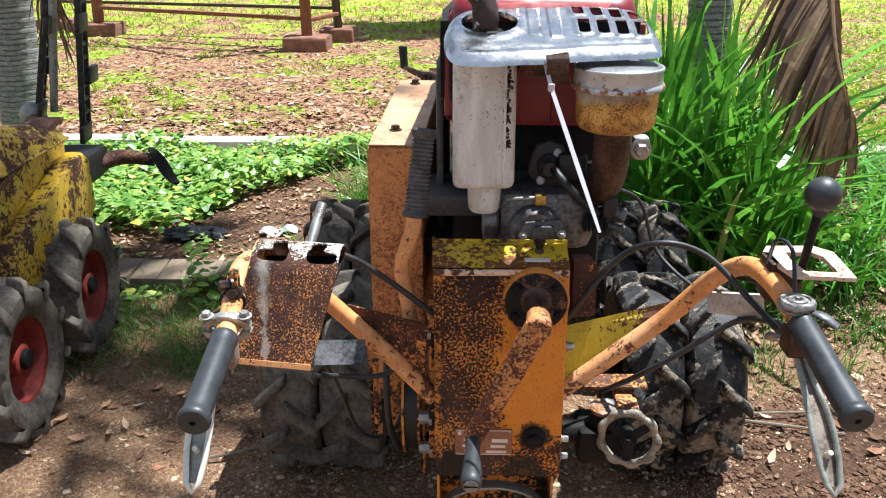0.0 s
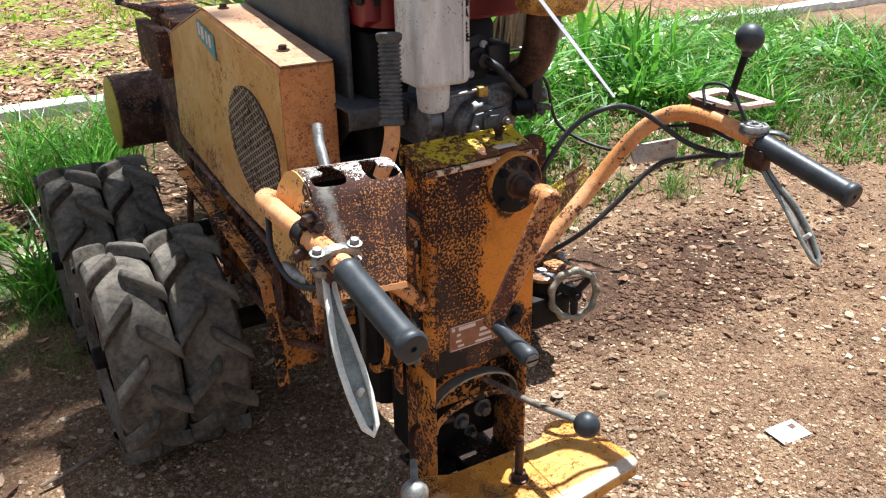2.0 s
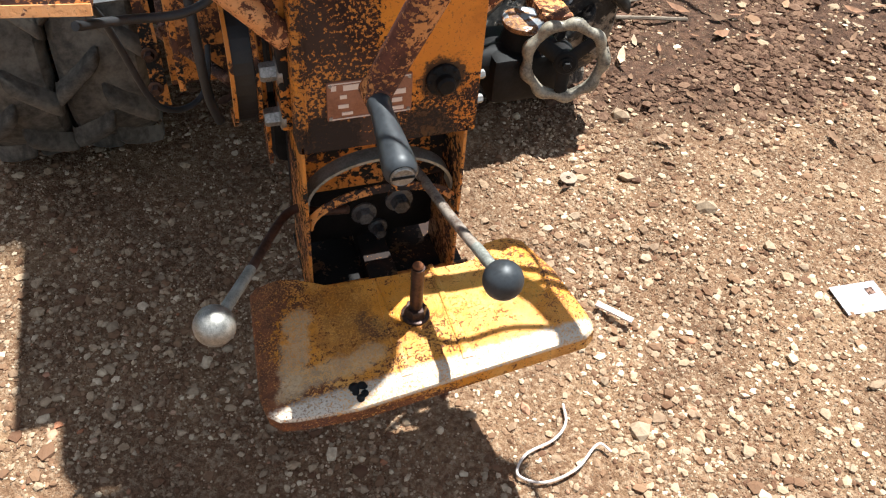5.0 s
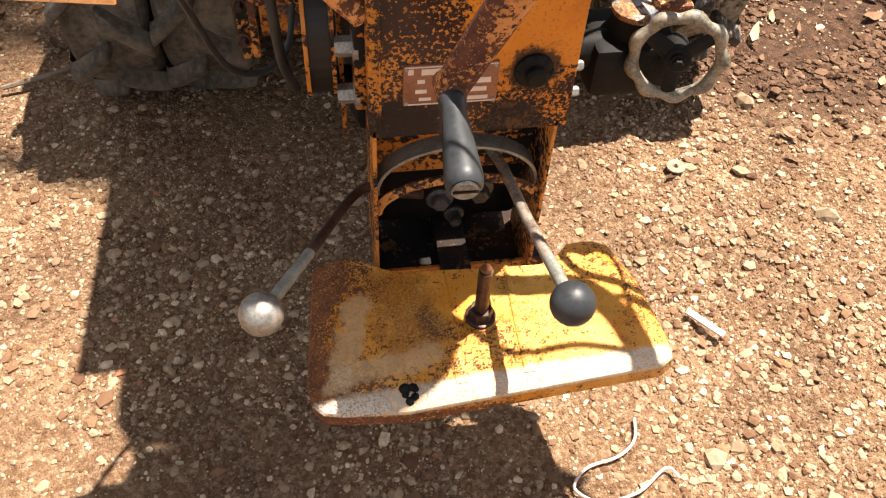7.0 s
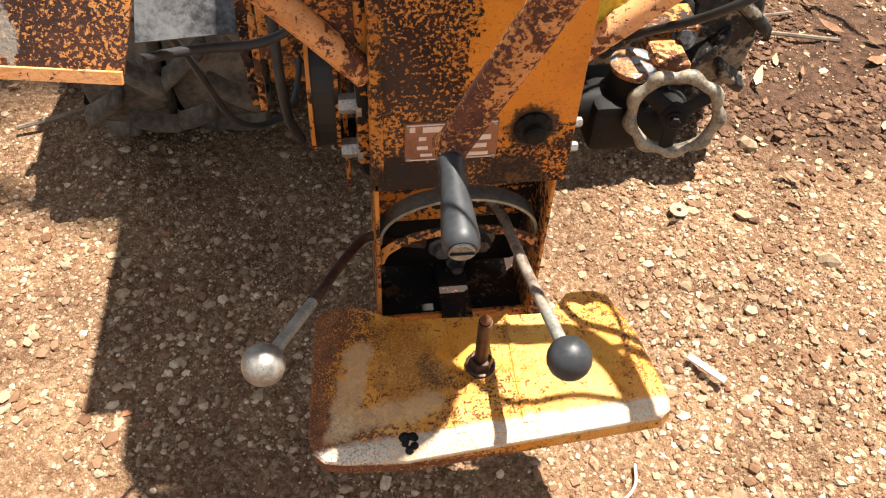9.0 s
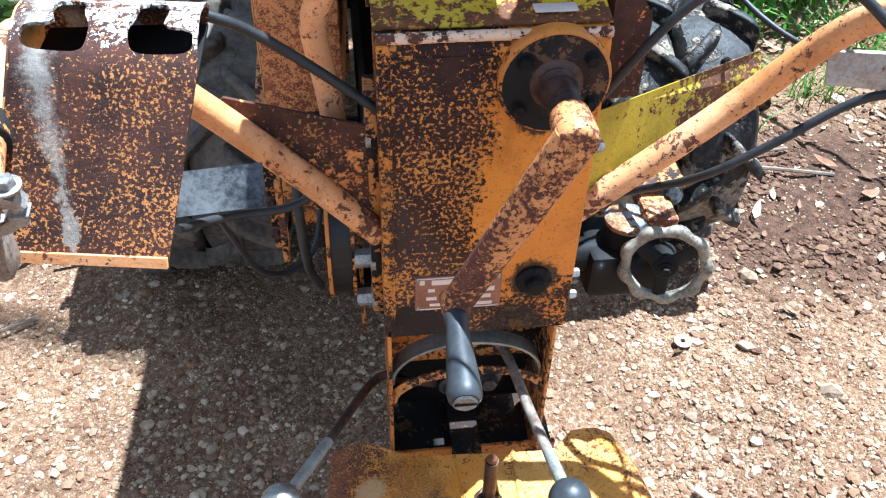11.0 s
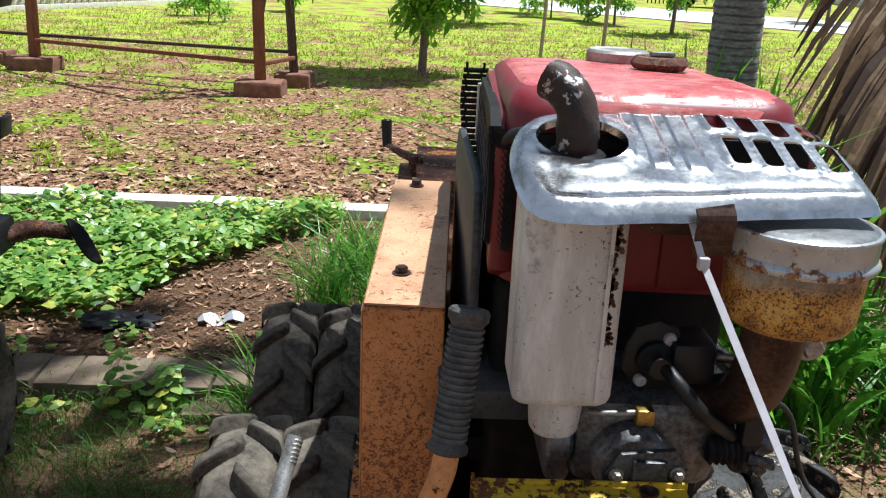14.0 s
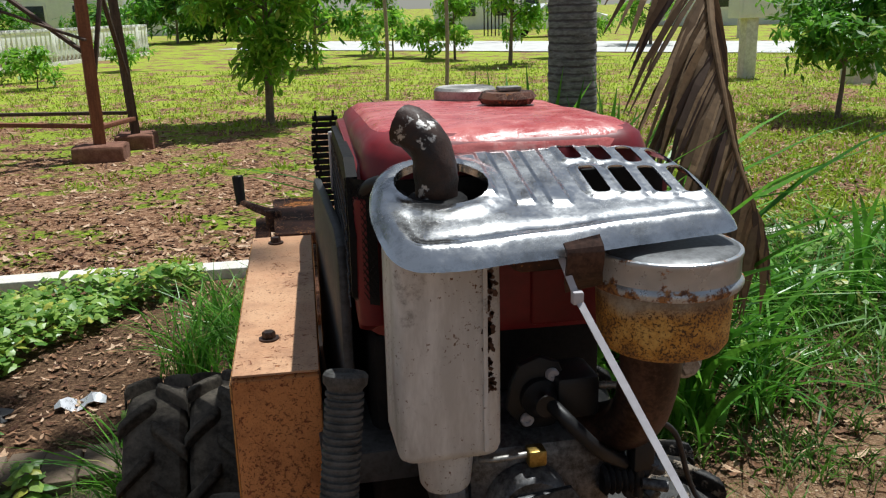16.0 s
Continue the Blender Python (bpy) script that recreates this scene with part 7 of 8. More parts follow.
def turf_height(x, y):
    keep = noise.noise(Vector((x * 0.9, y * 0.9, 2))) * 0.8 + noise.noise(Vector((x * 3.3, y * 3.3, 5))) * 0.7 + min(1, (y - 4) / 10) * 0.55 - (0.52 if x < 0.5 and y < 10 else 0.2 if x < 0.5 else 0.0) + (0.45 if x > 1.3 and y < 9 else 0.0)
    return rnd.uniform(0.03, 0.11) if keep > 0.08 else 0


V, F = blades(56000, turf_spot, turf_height, lambda: rnd.uniform(0.013, 0.030), lambda: rnd.uniform(0.2, 0.9), 2)
raw("lawn_grass", V, F, M_TURF, "patchy sunlit lawn grass", "grass")


# ivy-like ground cover
def lobed(V, F, p, L, a, tip, roll):
    ca, sa = math.cos(a), math.sin(a)
    o = len(V)
    for u, v in ((0, 0), (0.12, 0.42), (0.45, 0.50), (0.70, 0.28), (1.0, 0), (0.70, -0.28), (0.45, -0.50), (0.12, -0.42), (0.5, 0)):
        q, w = u * L, v * L
        zz = q * tip + w * roll - 0.25 * abs(w) + (0.05 * L if u == 0.5 else 0)
        V.append((p[0] + q * ca - w * sa, p[1] + q * sa + w * ca, p[2] + zz))
    F += [(o, o + 1, o + 8), (o + 1, o + 2, o + 8), (o + 2, o + 3, o + 8), (o + 3, o + 4, o + 8), (o + 4, o + 5, o + 8), (o + 5, o + 6, o + 8), (o + 6, o + 7, o + 8), (o + 7, o, o + 8)]


M_IVY = leafy("ivy_leaf", (0.09, 0.24, 0.030), (0.40, 0.58, 0.12), (0.56, 0.58, 0.10), 0.08, 0.36, 0.38)
V, F = [], []
made = 0
while made < 13500:
    x, y = rnd.uniform(-4.2, 0.1), rnd.uniform(1.95, 3.84)
    edge_y = 2.42 + 1.5 * max(0, x + 1.50) - 0.35 * max(0, -1.6 - x) + 0.22 * noise.noise(Vector((x * 2.5, y * 2.5, 1)))
    y = min(y, 3.80 - 0.05 * x)
    if y < edge_y or (x > -0.2 and rnd.random() < 0.6):
        continue
    mound = 0.05 + 0.13 * max(0, noise.noise(Vector((x * 2, y * 2, 4))) + 0.35)
    lobed(V, F, (x, y, rise(x, y) + 0.01 + mound * rnd.random() ** 0.6), rnd.uniform(0.024, 0.060), rnd.random() * 6.28, rnd.uniform(-0.6, 0.35), rnd.uniform(-0.6, 0.6))
    made += 1
raw("ivy", V, F, M_IVY, "dense green creeper covering the garden soil", "ground cover")
V, F = [], []
for cx, cy in ((-0.95, 1.66), (-1.35, 1.72), (-0.62, 1.90), (-1.6, 2.1), (-1.25, 2.22)):
    for _ in range(26):
        rr = abs(rnd.gauss(0, 0.055))
        a = rnd.random() * 6.28
        x, y = cx + rr * math.cos(a), cy + rr * math.sin(a)
        lobed(V, F, (x, y, rise(x, y) + 0.012 + (0.10 - rr) * max(0, rnd.random())), rnd.uniform(0.018, 0.045), a, rnd.uniform(-0.7, 0.3), rnd.uniform(-0.4, 0.4))
for cx, cy, tall_by in ((-1.12, 1.80, 0.24), (-0.98, 1.84, 0.14), (-0.70, 2.12, 0.10)):
    for k in range(34):
        a, up = k * 2.4, k / 34
        out = 0.012 + 0.05 * (1 - up) * rnd.random()
        lobed(V, F, (cx + out * math.cos(a), cy + out * math.sin(a), rise(cx, cy) + 0.015 + tall_by * up), 0.060 - 0.028 * up, a, rnd.uniform(-0.6, 0.1), rnd.uniform(-0.3, 0.3))
raw("young_weeds", V, F, M_IVY, "broad-leaved weeds among the bricks", "weeds")
V, F = [], []
for _ in range(3000):
    x, y = 0.55 + 4.0 * rnd.random(), rnd.uniform(2.05, 3.8)
    if noise.noise(Vector((x * 2.3, y * 2.3, 7))) < -0.05:
        continue
    lobed(V, F, (x, y, rise(x, y) + 0.02 + 0.16 * rnd.random()), rnd.uniform(0.025, 0.07), rnd.random() * 6.28, rnd.uniform(-0.6, 0.3), rnd.uniform(-0.5, 0.5))
raw("broad_weeds", V, F, M_IVY, "broad-leaved weeds under the tall grass", "weeds")


# ---- palms ----
n = Nodes("palm_bark")
w, v = n.noise(5, 4, 0.6, (2, 2, 0.6)), n.noise(55, 5, 0.75, (0.5, 0.5, 1.6))
ring = n.math("FRACT", n.math("ADD", n.math("MULTIPLY", n.axis("Z"), 36.0), n.math("MULTIPLY", w, 0.7)))
gap = n.math("MULTIPLY", n.step(ring, 0.62, 0.82), n.step(n.noise(11, 4, 0.7, shift=(2, 2, 2)), 0.34, 0.5))
c = n.mix(n.step(v, 0.34, 0.66), (0.15, 0.14, 0.13), (0.33, 0.315, 0.295))
c = n.mix(n.step(w, 0.5, 0.75, 0, 0.5), c, (0.17, 0.16, 0.12))
n.bump(n.math("SUBTRACT", n.math("MULTIPLY", v, 0.4), gap), 0.006, 0.9)
M_TRUNK = n.done(n.mix(n.math("MULTIPLY", gap, 0.65), c, (0.06, 0.042, 0.035)), 0.9, 0.0, 0.2)
M_FROND = leafy("dead_frond", (0.125, 0.074, 0.036), (0.33, 0.215, 0.110), (0.09, 0.055, 0.038), 0.2, 0.6, 0.12)
M_FRONDGREEN = leafy("palm_frond", (0.05, 0.11, 0.02), (0.10, 0.18, 0.035), (0.25, 0.2, 0.08), 0.1)


def trunk(bm, foot, head, r0, r1, rings):
    foot, head = Vector(foot), Vector(head)
    prof, n = [], (head - foot).length
    for k in range(rings * 3):
        t = k / (rings * 3 - 1)
        r = r0 + (r1 - r0) * min(1, t * 1.6) + 0.05 * math.exp(-t * 18)
        prof.append((r + (0.002 if k % 3 == 0 else (-0.0015 if k % 3 == 1 else 0)) * rnd.uniform(0.4, 1.5), n * t))
    spin(bm, prof, along(foot, head), 26)
    for v in bm.verts:
        v.co += Vector((noise.noise(v.co * 9), noise.noise(v.co * 9 + Vector((5, 5, 5))), 0)) * 0.003
    return bm


def frond(bm, root_at, mid, tip, leaf, count, droop, spread=1.0, wide=0.03, start=0.12):
    line = curve([root_at, mid, tip], 10)
    sweep(bm, line, [0.016 - 0.012 * k / (len(line) - 1) for k in range(len(line))], 8, 0.7)
    for k in range(count):
        t = start + (1 - start) * (k // 2) / (count / 2)
        i = min(len(line) - 2, int(t * (len(line) - 1)))
        p = line[i].lerp(line[i + 1], t * (len(line) - 1) - i)
        d = (line[i + 1] - line[i]).normalized()
        s = d.cross(Vector((0, 1, 0.3))).normalized() * (1 if k % 2 else -1)
        L = leaf * (0.55 + 0.6 * math.sin(math.pi * min(1, 0.15 + t * 0.8))) * rnd.uniform(0.75, 1.15)
        go = (s * spread * (1.15 - 0.75 * t) * rnd.uniform(0.5, 1.1) + d * rnd.uniform(0.7, 1.3)).normalized()
        a, b = p + go * L * 0.5 + Vector((0, 0, -droop * L * 0.25)), p + go * L * 0.8 + Vector((rnd.uniform(-0.03, 0.03), rnd.uniform(-0.03, 0.03), -droop * L * 0.9))
        w = wide * rnd.uniform(0.6, 1.2)
        ribbon(bm, [p, p.lerp(a, 0.5) + Vector((0, 0, 0.02)), a, b], [w * 0.5, w, w * 0.85, 0.003], (rnd.uniform(-1, 1), rnd.uniform(-0.4, 0.4), 0.3), 0.0012)
    return bm


PALM = vec(0.985, 2.50, 0.0)
palm = root("palm_tree", PALM, "grey ringed palm trunk standing in tall grass", "palm")
HEAD = vec(1.18, 3.32, 8.3)
bm = trunk(B(), PALM + vec(0, 0, -0.05), PALM + vec(-0.05, 0.06, 3.2), 0.098, 0.088, 64)
sweep(bm, curve([PALM + vec(-0.05, 0.06, 3.18), PALM + vec(-0.06, 0.14, 5.0), PALM + vec(-0.02, 0.30, 7.0), HEAD], 5), [0.088 - 0.001 * k for k in range(16)], 20)
part("trunk", bm, M_TRUNK, palm)
bm = B()
stem = curve([(0.95, 2.50, 2.30), (1.10, 2.12, 2.05), (1.16, 1.90, 1.54), (1.141, 1.78, 1.338), (1.142, 1.70, 1.178), (1.157, 1.64, 1.017), (1.19, 1.60, 0.887), (1.247, 1.59, 0.745)], 8)
sweep(bm, stem, [0.020 - 0.016 * k / (len(stem) - 1) for k in range(len(stem))], 8, 0.6)
for k in range(170):
    t = 0.20 + 0.79 * (k // 2) / 84
    i = min(len(stem) - 2, int(t * (len(stem) - 1)))
    p = stem[i].lerp(stem[i + 1], t * (len(stem) - 1) - i)
    fan = max(0.0, 1 - t) ** 0.8
    if k % 2:
        go = vec(-0.14 - 0.72 * fan, -0.10 - 0.25 * fan, -0.95)
        L = (0.20 + 0.34 * fan) * rnd.uniform(0.75, 1.15)
    else:
        go = vec(0.16 + 0.10 * fan, -0.05, -0.95)
        L = (0.15 + 0.14 * fan) * rnd.uniform(0.7, 1.1)
    go = (go + vec(rnd.gauss(0, 0.07), rnd.gauss(0, 0.06), 0)).normalized()
    face = vec(0.9, 0.35 * rnd.uniform(-1, 1), 0.4)
    w = rnd.uniform(0.017, 0.029)
    pts = [p, p + go * L * 0.35 + vec(0, 0, 0.012), p + go * L * 0.7 + vec(0, 0, 0.004), p + go * L + vec(rnd.uniform(-0.015, 0.015), 0, -0.03)]
    ribbon(bm, pts, [w * 0.45, w, w * 0.75, 0.003], face, 0.0012)
part("dead_leaf", bm, M_FROND, palm, "dead brown palm leaf hanging down", 0)
for k in range(14):
    a = 6.28 * k / 14 + 0.2
    bm = frond(B(), HEAD, HEAD + vec(0.9 * math.cos(a), 0.55 * math.sin(a), 0.55), HEAD + vec(1.75 * math.cos(a), 1.10 * math.sin(a), -0.2), 0.5, 52, 0.5, 1.1, 0.07)
    part("palm_leaf", bm, M_FRONDGREEN, palm, "green palm leaf", 0)
PALM2 = vec(-2.60, 3.40, 0.0)
palm2 = root("palm_tree", PALM2, "pale grey palm trunk behind the yellow tractor", "palm")
part("trunk", trunk(B(), PALM2 + vec(0, 0, -0.05), (-2.37, 3.46, 3.7), 0.116, 0.102, 70), M_TRUNK, palm2)
bm = frond(B(), (-2.35, 3.40, 2.32), (-2.15, 3.05, 1.97), (-2.126, 3.01, 1.0), 0.50, 130, 0.2, 0.6, 0.018, 0.3)
part("dead_leaf", bm, M_FROND, palm2, "dead brown palm leaf hanging down", 0)
for k in range(8):
    a = 6.28 * k / 8
    h2 = vec(-2.37, 3.46, 3.7)
    bm = frond(B(), h2, h2 + vec(0.7 * math.cos(a), 0.7 * math.sin(a), 0.5), h2 + vec(1.2 * math.cos(a), 1.2 * math.sin(a), -0.15), 0.5, 40, 0.5, 1.2, 0.04)
    part("palm_leaf", bm, M_FRONDGREEN, palm2, "green palm leaf", 0)

# ---- yellow tractor beside it ----
ytr = root("yellow_tractor", (-1.6, 1.1, 0), "rusty yellow walking tractor with red-rimmed wheels", "tractor")
YT = Matrix.Translation((-1.385, 0.86, 0)) @ Matrix.Rotation(radians(3.0), 4, "Z")


def ypart(name, bm, material, parent, label="", smooth=40):
    """A part modelled along the yellow tractor's own axis: x outwards from its wheels' middle plane, y forwards."""
    bm.transform(YT)
    return part(name, bm, material, parent, label, smooth)


hood = slab(B(), [(0.02, 0.64), (0.10, 0.815), (0.30, 0.835), (0.66, 0.778), (0.74, 0.675), (0.40, 0.650)], at_x(-0.52), 0.40, 0.010)
ypart("hood", hood, M_YELLOW, ytr, "yellow sheet metal hood with rust streaks")
ypart("hood_lid", slab(B(), [(0.12, 0.828), (0.30, 0.845), (0.55, 0.808), (0.55, 0.820), (0.30, 0.858), (0.11, 0.840)], at_x(-0.53), 0.36, 0.004), M_RUSTDARK, ytr, "dark rusted edge of the hood")
ypart("hood_flap", tri_plate([(-0.115, 0.30, 0.828), (-0.115, 0.68, 0.768), (-0.055, 0.80, 0.700), (-0.085, 0.20, 0.690)], 0.005), M_YELLOW, ytr, "folded yellow side flap", 0)
ypart("frame_plate", slab(B(), [(0.10, 0.20), (0.09, 0.55), (0.14, 0.60), (0.80, 0.735), (0.86, 0.70), (0.84, 0.55), (0.30, 0.40), (0.22, 0.20)], at_x(-0.115), 0.012, 0.003), M_YELLOW, ytr, "yellow frame plate streaked with rust")
ypart("fender_rail", slab(B(), [(0.13, 0.605), (0.79, 0.742), (0.86, 0.745), (0.86, 0.760), (0.78, 0.765), (0.12, 0.625)], at_x(-0.175), 0.085, 0.004), M_RUSTDARK, ytr, "dark rusted rail")
case_line = [(0.20, 0.24), (0.17, 0.42), (0.20, 0.475), (0.27, 0.515), (0.74, 0.630), (0.82, 0.640), (0.87, 0.60), (0.87, 0.42), (0.80, 0.38), (0.62, 0.40), (0.36, 0.36), (0.32, 0.24)]
ypart("chain_case", slab(B(), case_line, at_x(-0.100), 0.075, 0.014), M_YELLOW, ytr, "yellow rounded chain case")
ypart("case_face", slab(B(), [(0.05 + (y - 0.05) * 0.94, 0.02 + z * 0.955) for y, z in case_line], at_x(-0.028), 0.006, 0.003), M_YELLOW, ytr, "pressed face of the chain case")
for y, z in ((0.30, 0.64), (0.62, 0.70)):
    ypart("bolt", hexbolt(B(), (-0.135, y, z + 0.03), (-0.135, y, z + 0.05), 0.012), M_PIPE, ytr)
for line in ([(-0.16, 0.06, 0.50), (-0.14, 0.10, 0.66), (-0.15, 0.13, 0.76)], [(-0.20, 0.02, 0.46), (-0.19, 0.03, 0.62), (-0.22, 0.08, 0.72)]):
    ypart("lever", sweep(B(), curve(line, 5), 0.014, 10), M_SOOTSHADE, ytr, "black steel lever")
for k in range(5):
    ypart("control_wire", sweep(B(), curve([(-0.22 + 0.02 * k, -0.02, 0.36 + 0.015 * k), (-0.18 + 0.012 * k, 0.06, 0.43 + 0.01 * k), (-0.15, 0.16, 0.42 - 0.012 * k)], 5), 0.005, 6), M_RUSTDARK, ytr)
bm = sweep(B(), curve([(-1.75, 1.95, 0.44), (-1.60, 2.28, 0.452), (-1.44, 2.316, 0.435)], 6), [0.044 - 0.0015 * k for k in range(13)], 14)
tube = part("auger_tube", bm, M_RUSTDARK, ytr, "rusty tube")
bm = B()
line = [vec(-1.46 + 0.13 * (k / 16), 2.316 - 0.04 * (k / 16), 0.425 + 0.060 * math.cos(k / 16 * 3.3) - 0.025 * k / 16) for k in range(17)]
ribbon(bm, line, [0.012 + 0.045 * math.sin(math.pi * k / 16) for k in range(17)], (0.5, 1, 0.3), 0.008)
part("curved_blade", bm, M_SOOTSHADE, ytr, "dark curved steel blade")
bm = B()
rod(bm, (-0.34, 0.0, 0.240), (0.06, 0.0, 0.240), 0.03)
rod(bm, (-0.34, 0.53, 0.240), (0.06, 0.53, 0.240), 0.03)
rbox(bm, (-0.40, -0.12, 0.26), (-0.13, 0.62, 0.55), 0.02)
rbox(bm, (-0.48, 0.55, 0.40), (-0.16, 1.42, 0.52), 0.02)
ypart("undercarriage", bm, M_SOOTSHADE, ytr, "dark greasy undercarriage")
ty2, rim2 = tyre_mesh("small_tyre", 0.242, 0.16, M_RUBBER, 0.30), rim_mesh("red_rim", 0.242, 0.15, M_RIM, 0.19)
for y, tw in ((0.0, 5), (0.53, 40)):
    w = piece("wheel", ty2[0], ytr, Matrix.Translation(-base_of(ytr)) @ YT @ Matrix.Translation((0, y, 0.238)) @ Matrix.Rotation(radians(tw), 4, "X"), "black lugged tyre")
    piece("rim", rim2, w, Matrix(), "red painted rim")
    lug_pieces(w, ty2[1], 10)
M_CHAIN = plain("black_chain", (0.010, 0.010, 0.011), (0.05, 0.048, 0.045), 0.45, 50.0, 0.001, 0.5)
for foot, head, n, cup in (((-2.05, 2.571, 0.578), (-1.70, 2.67, 2.2), 26, 3), ((-1.87, 2.616, 0.459), (-1.68, 2.64, 2.2), 28, 4)):
    foot, head = Vector(foot), Vector(head)
    bm = B()
    m = along(foot, head)
    L = (head - foot).length
    for k in range(n):
        z = L * k / n
        rbox(bm, (-0.048, -0.014, z), (-0.032, 0.014, z + L / n * 1.15), 0.003, m)
        rbox(bm, (0.032, -0.014, z), (0.048, 0.014, z + L / n * 1.15), 0.003, m)
        rod(bm, m @ vec(-0.044, 0, z), m @ vec(0.044, 0, z), 0.012, None, 10)
    ch = part("digging_chain", bm, M_CHAIN, ytr, "black digging chain", 30)
    for k in range(0, n, cup):
        s = 1 if (k // cup) % 2 else -1
        bm = rbox(B(), (-0.03, -0.012, 0), (0.105, 0.012, 0.080), 0.008, m @ Matrix.Translation((0.03 * s, -0.02, L * k / n)) @ Matrix.Rotation(0 if s > 0 else math.pi, 4, "Z"))
        part("tooth", bm, M_CHAIN, ch)
part("boom_rod", rod(B(), (-1.979, 2.571, 0.593), (-1.732, 2.571, 2.2), 0.018), M_WEB, ytr, "grey steel rod")
part("boom_head", ball(B(), (-2.061, 2.526, 0.59), 0.055, 16), M_WEB, ytr, "grey rounded casting")
part("boom_arm", rod(B(), (-1.62, 1.35, 0.58), (-2.05, 2.55, 0.55), 0.05), M_RUSTDARK, ytr, "rusty boom arm")
part("boom_top", rbox(B(), (-1.80, 2.55, 2.18), (-1.66, 2.70, 2.26), 0.01), M_SOOTSHADE, ytr, "dark boom head")

# ---- wooden frame on blocks ----
M_POST = plain("red_brown_timber", (0.13, 0.045, 0.022), (0.26, 0.10, 0.05), 0.7, 8.0, 0.002, 0, (6, 6, 0.6))
M_POST2 = plain("dark_timber", (0.045, 0.03, 0.022), (0.12, 0.08, 0.06), 0.8, 8.0, 0.002, 0, (6, 6, 0.6))
M_BLOCK = plain("earthy_block", (0.13, 0.055, 0.035), (0.26, 0.13, 0.085), 0.95, 10.0, 0.006)
gantry = root("timber_frame", (-3, 8.6, 0), "tall red-brown timber frame with cross braces standing on blocks", "frame")
FA, FB, FC, FD = vec(-1.86, 8.28, 0.2), vec(-1.62, 9.0, 0.2), vec(-4.70, 9.55, 0.2), vec(-5.4, 9.95, 0.2)
for a, lean, mt, w in ((FA, (-0.05, 0.15), M_POST, 0.055), (FB, (-0.16, -0.1), M_POST2, 0.045), (FC, (0.06, 0.1), M_POST, 0.055), (FD, (0.0, -0.1), M_POST2, 0.045)):
    b = a + vec(lean[0], lean[1], 3.4)
    part("post", rbox(B(), (-w, -w * 0.8, 0), (w, w * 0.8, (b - a).length), 0.006, along(a, b)), mt, gantry)
for a, b, w in ((FA + vec(0, 0, 0.18), FC + vec(0, 0, 0.18), 0.035), (FB + vec(0, 0, 0.22), FD + vec(0, 0, 0.22), 0.03), (FA + vec(0, 0, 0.16), FB + vec(0, 0, 0.16), 0.035),
                (FA + vec(0, 0.03, 0.85), FC + vec(0, 0, 3.0), 0.028), (FC + vec(0, 0.03, 0.85), FA + vec(0, 0, 3.0), 0.028), (FA + vec(0, 0, 0.5), FB + vec(0, 0, 2.4), 0.022), (FB + vec(0, 0, 0.5), FA + vec(0, 0, 2.4), 0.022), (FA + vec(0, -0.03, 1.0), FC + vec(0, 0, 2.0), 0.02)):
    part("brace", rbox(B(), (-w, -w * 0.6, 0), (w, w * 0.6, (b - a).length), 0.004, along(a, b)), M_POST2 if w < 0.032 else M_POST, gantry)
for p, s in ((FA, 0.25), (FB, 0.2), (FC, 0.27), (FD, 0.22)):
    bm = rbox(B(), (p.x - s, p.y - 0.2, -0.05), (p.x + s, p.y + 0.2, 0.20), 0.03)
    bmesh.ops.subdivide_edges(bm, edges=bm.edges[:], cuts=2)
    for v in bm.verts:
        v.co += noise.noise_vector(v.co * 6) * 0.02
    thing("footing_block", bm, M_BLOCK, (p.x, p.y, 0), "earth-stained block under a timber post", "block", "blocks under the frame")

# ---- trees and shrubs ----
M_MANGO = leafy("shrub_leaf", (0.06, 0.20, 0.018), (0.20, 0.45, 0.04), (0.36, 0.50, 0.07), 0.10, 0.4, 0.5)
M_LIME = leafy("lime_leaf", (0.12, 0.33, 0.020), (0.36, 0.62, 0.06), (0.50, 0.58, 0.10), 0.1, 0.4, 0.62)
M_PALEBARK = plain("pale_stake_bark", (0.26, 0.21, 0.15), (0.42, 0.35, 0.26), 0.9, 20.0, 0.003)
M_BARK = plain("young_bark", (0.12, 0.085, 0.06), (0.24, 0.19, 0.14), 0.9, 20.0, 0.003)


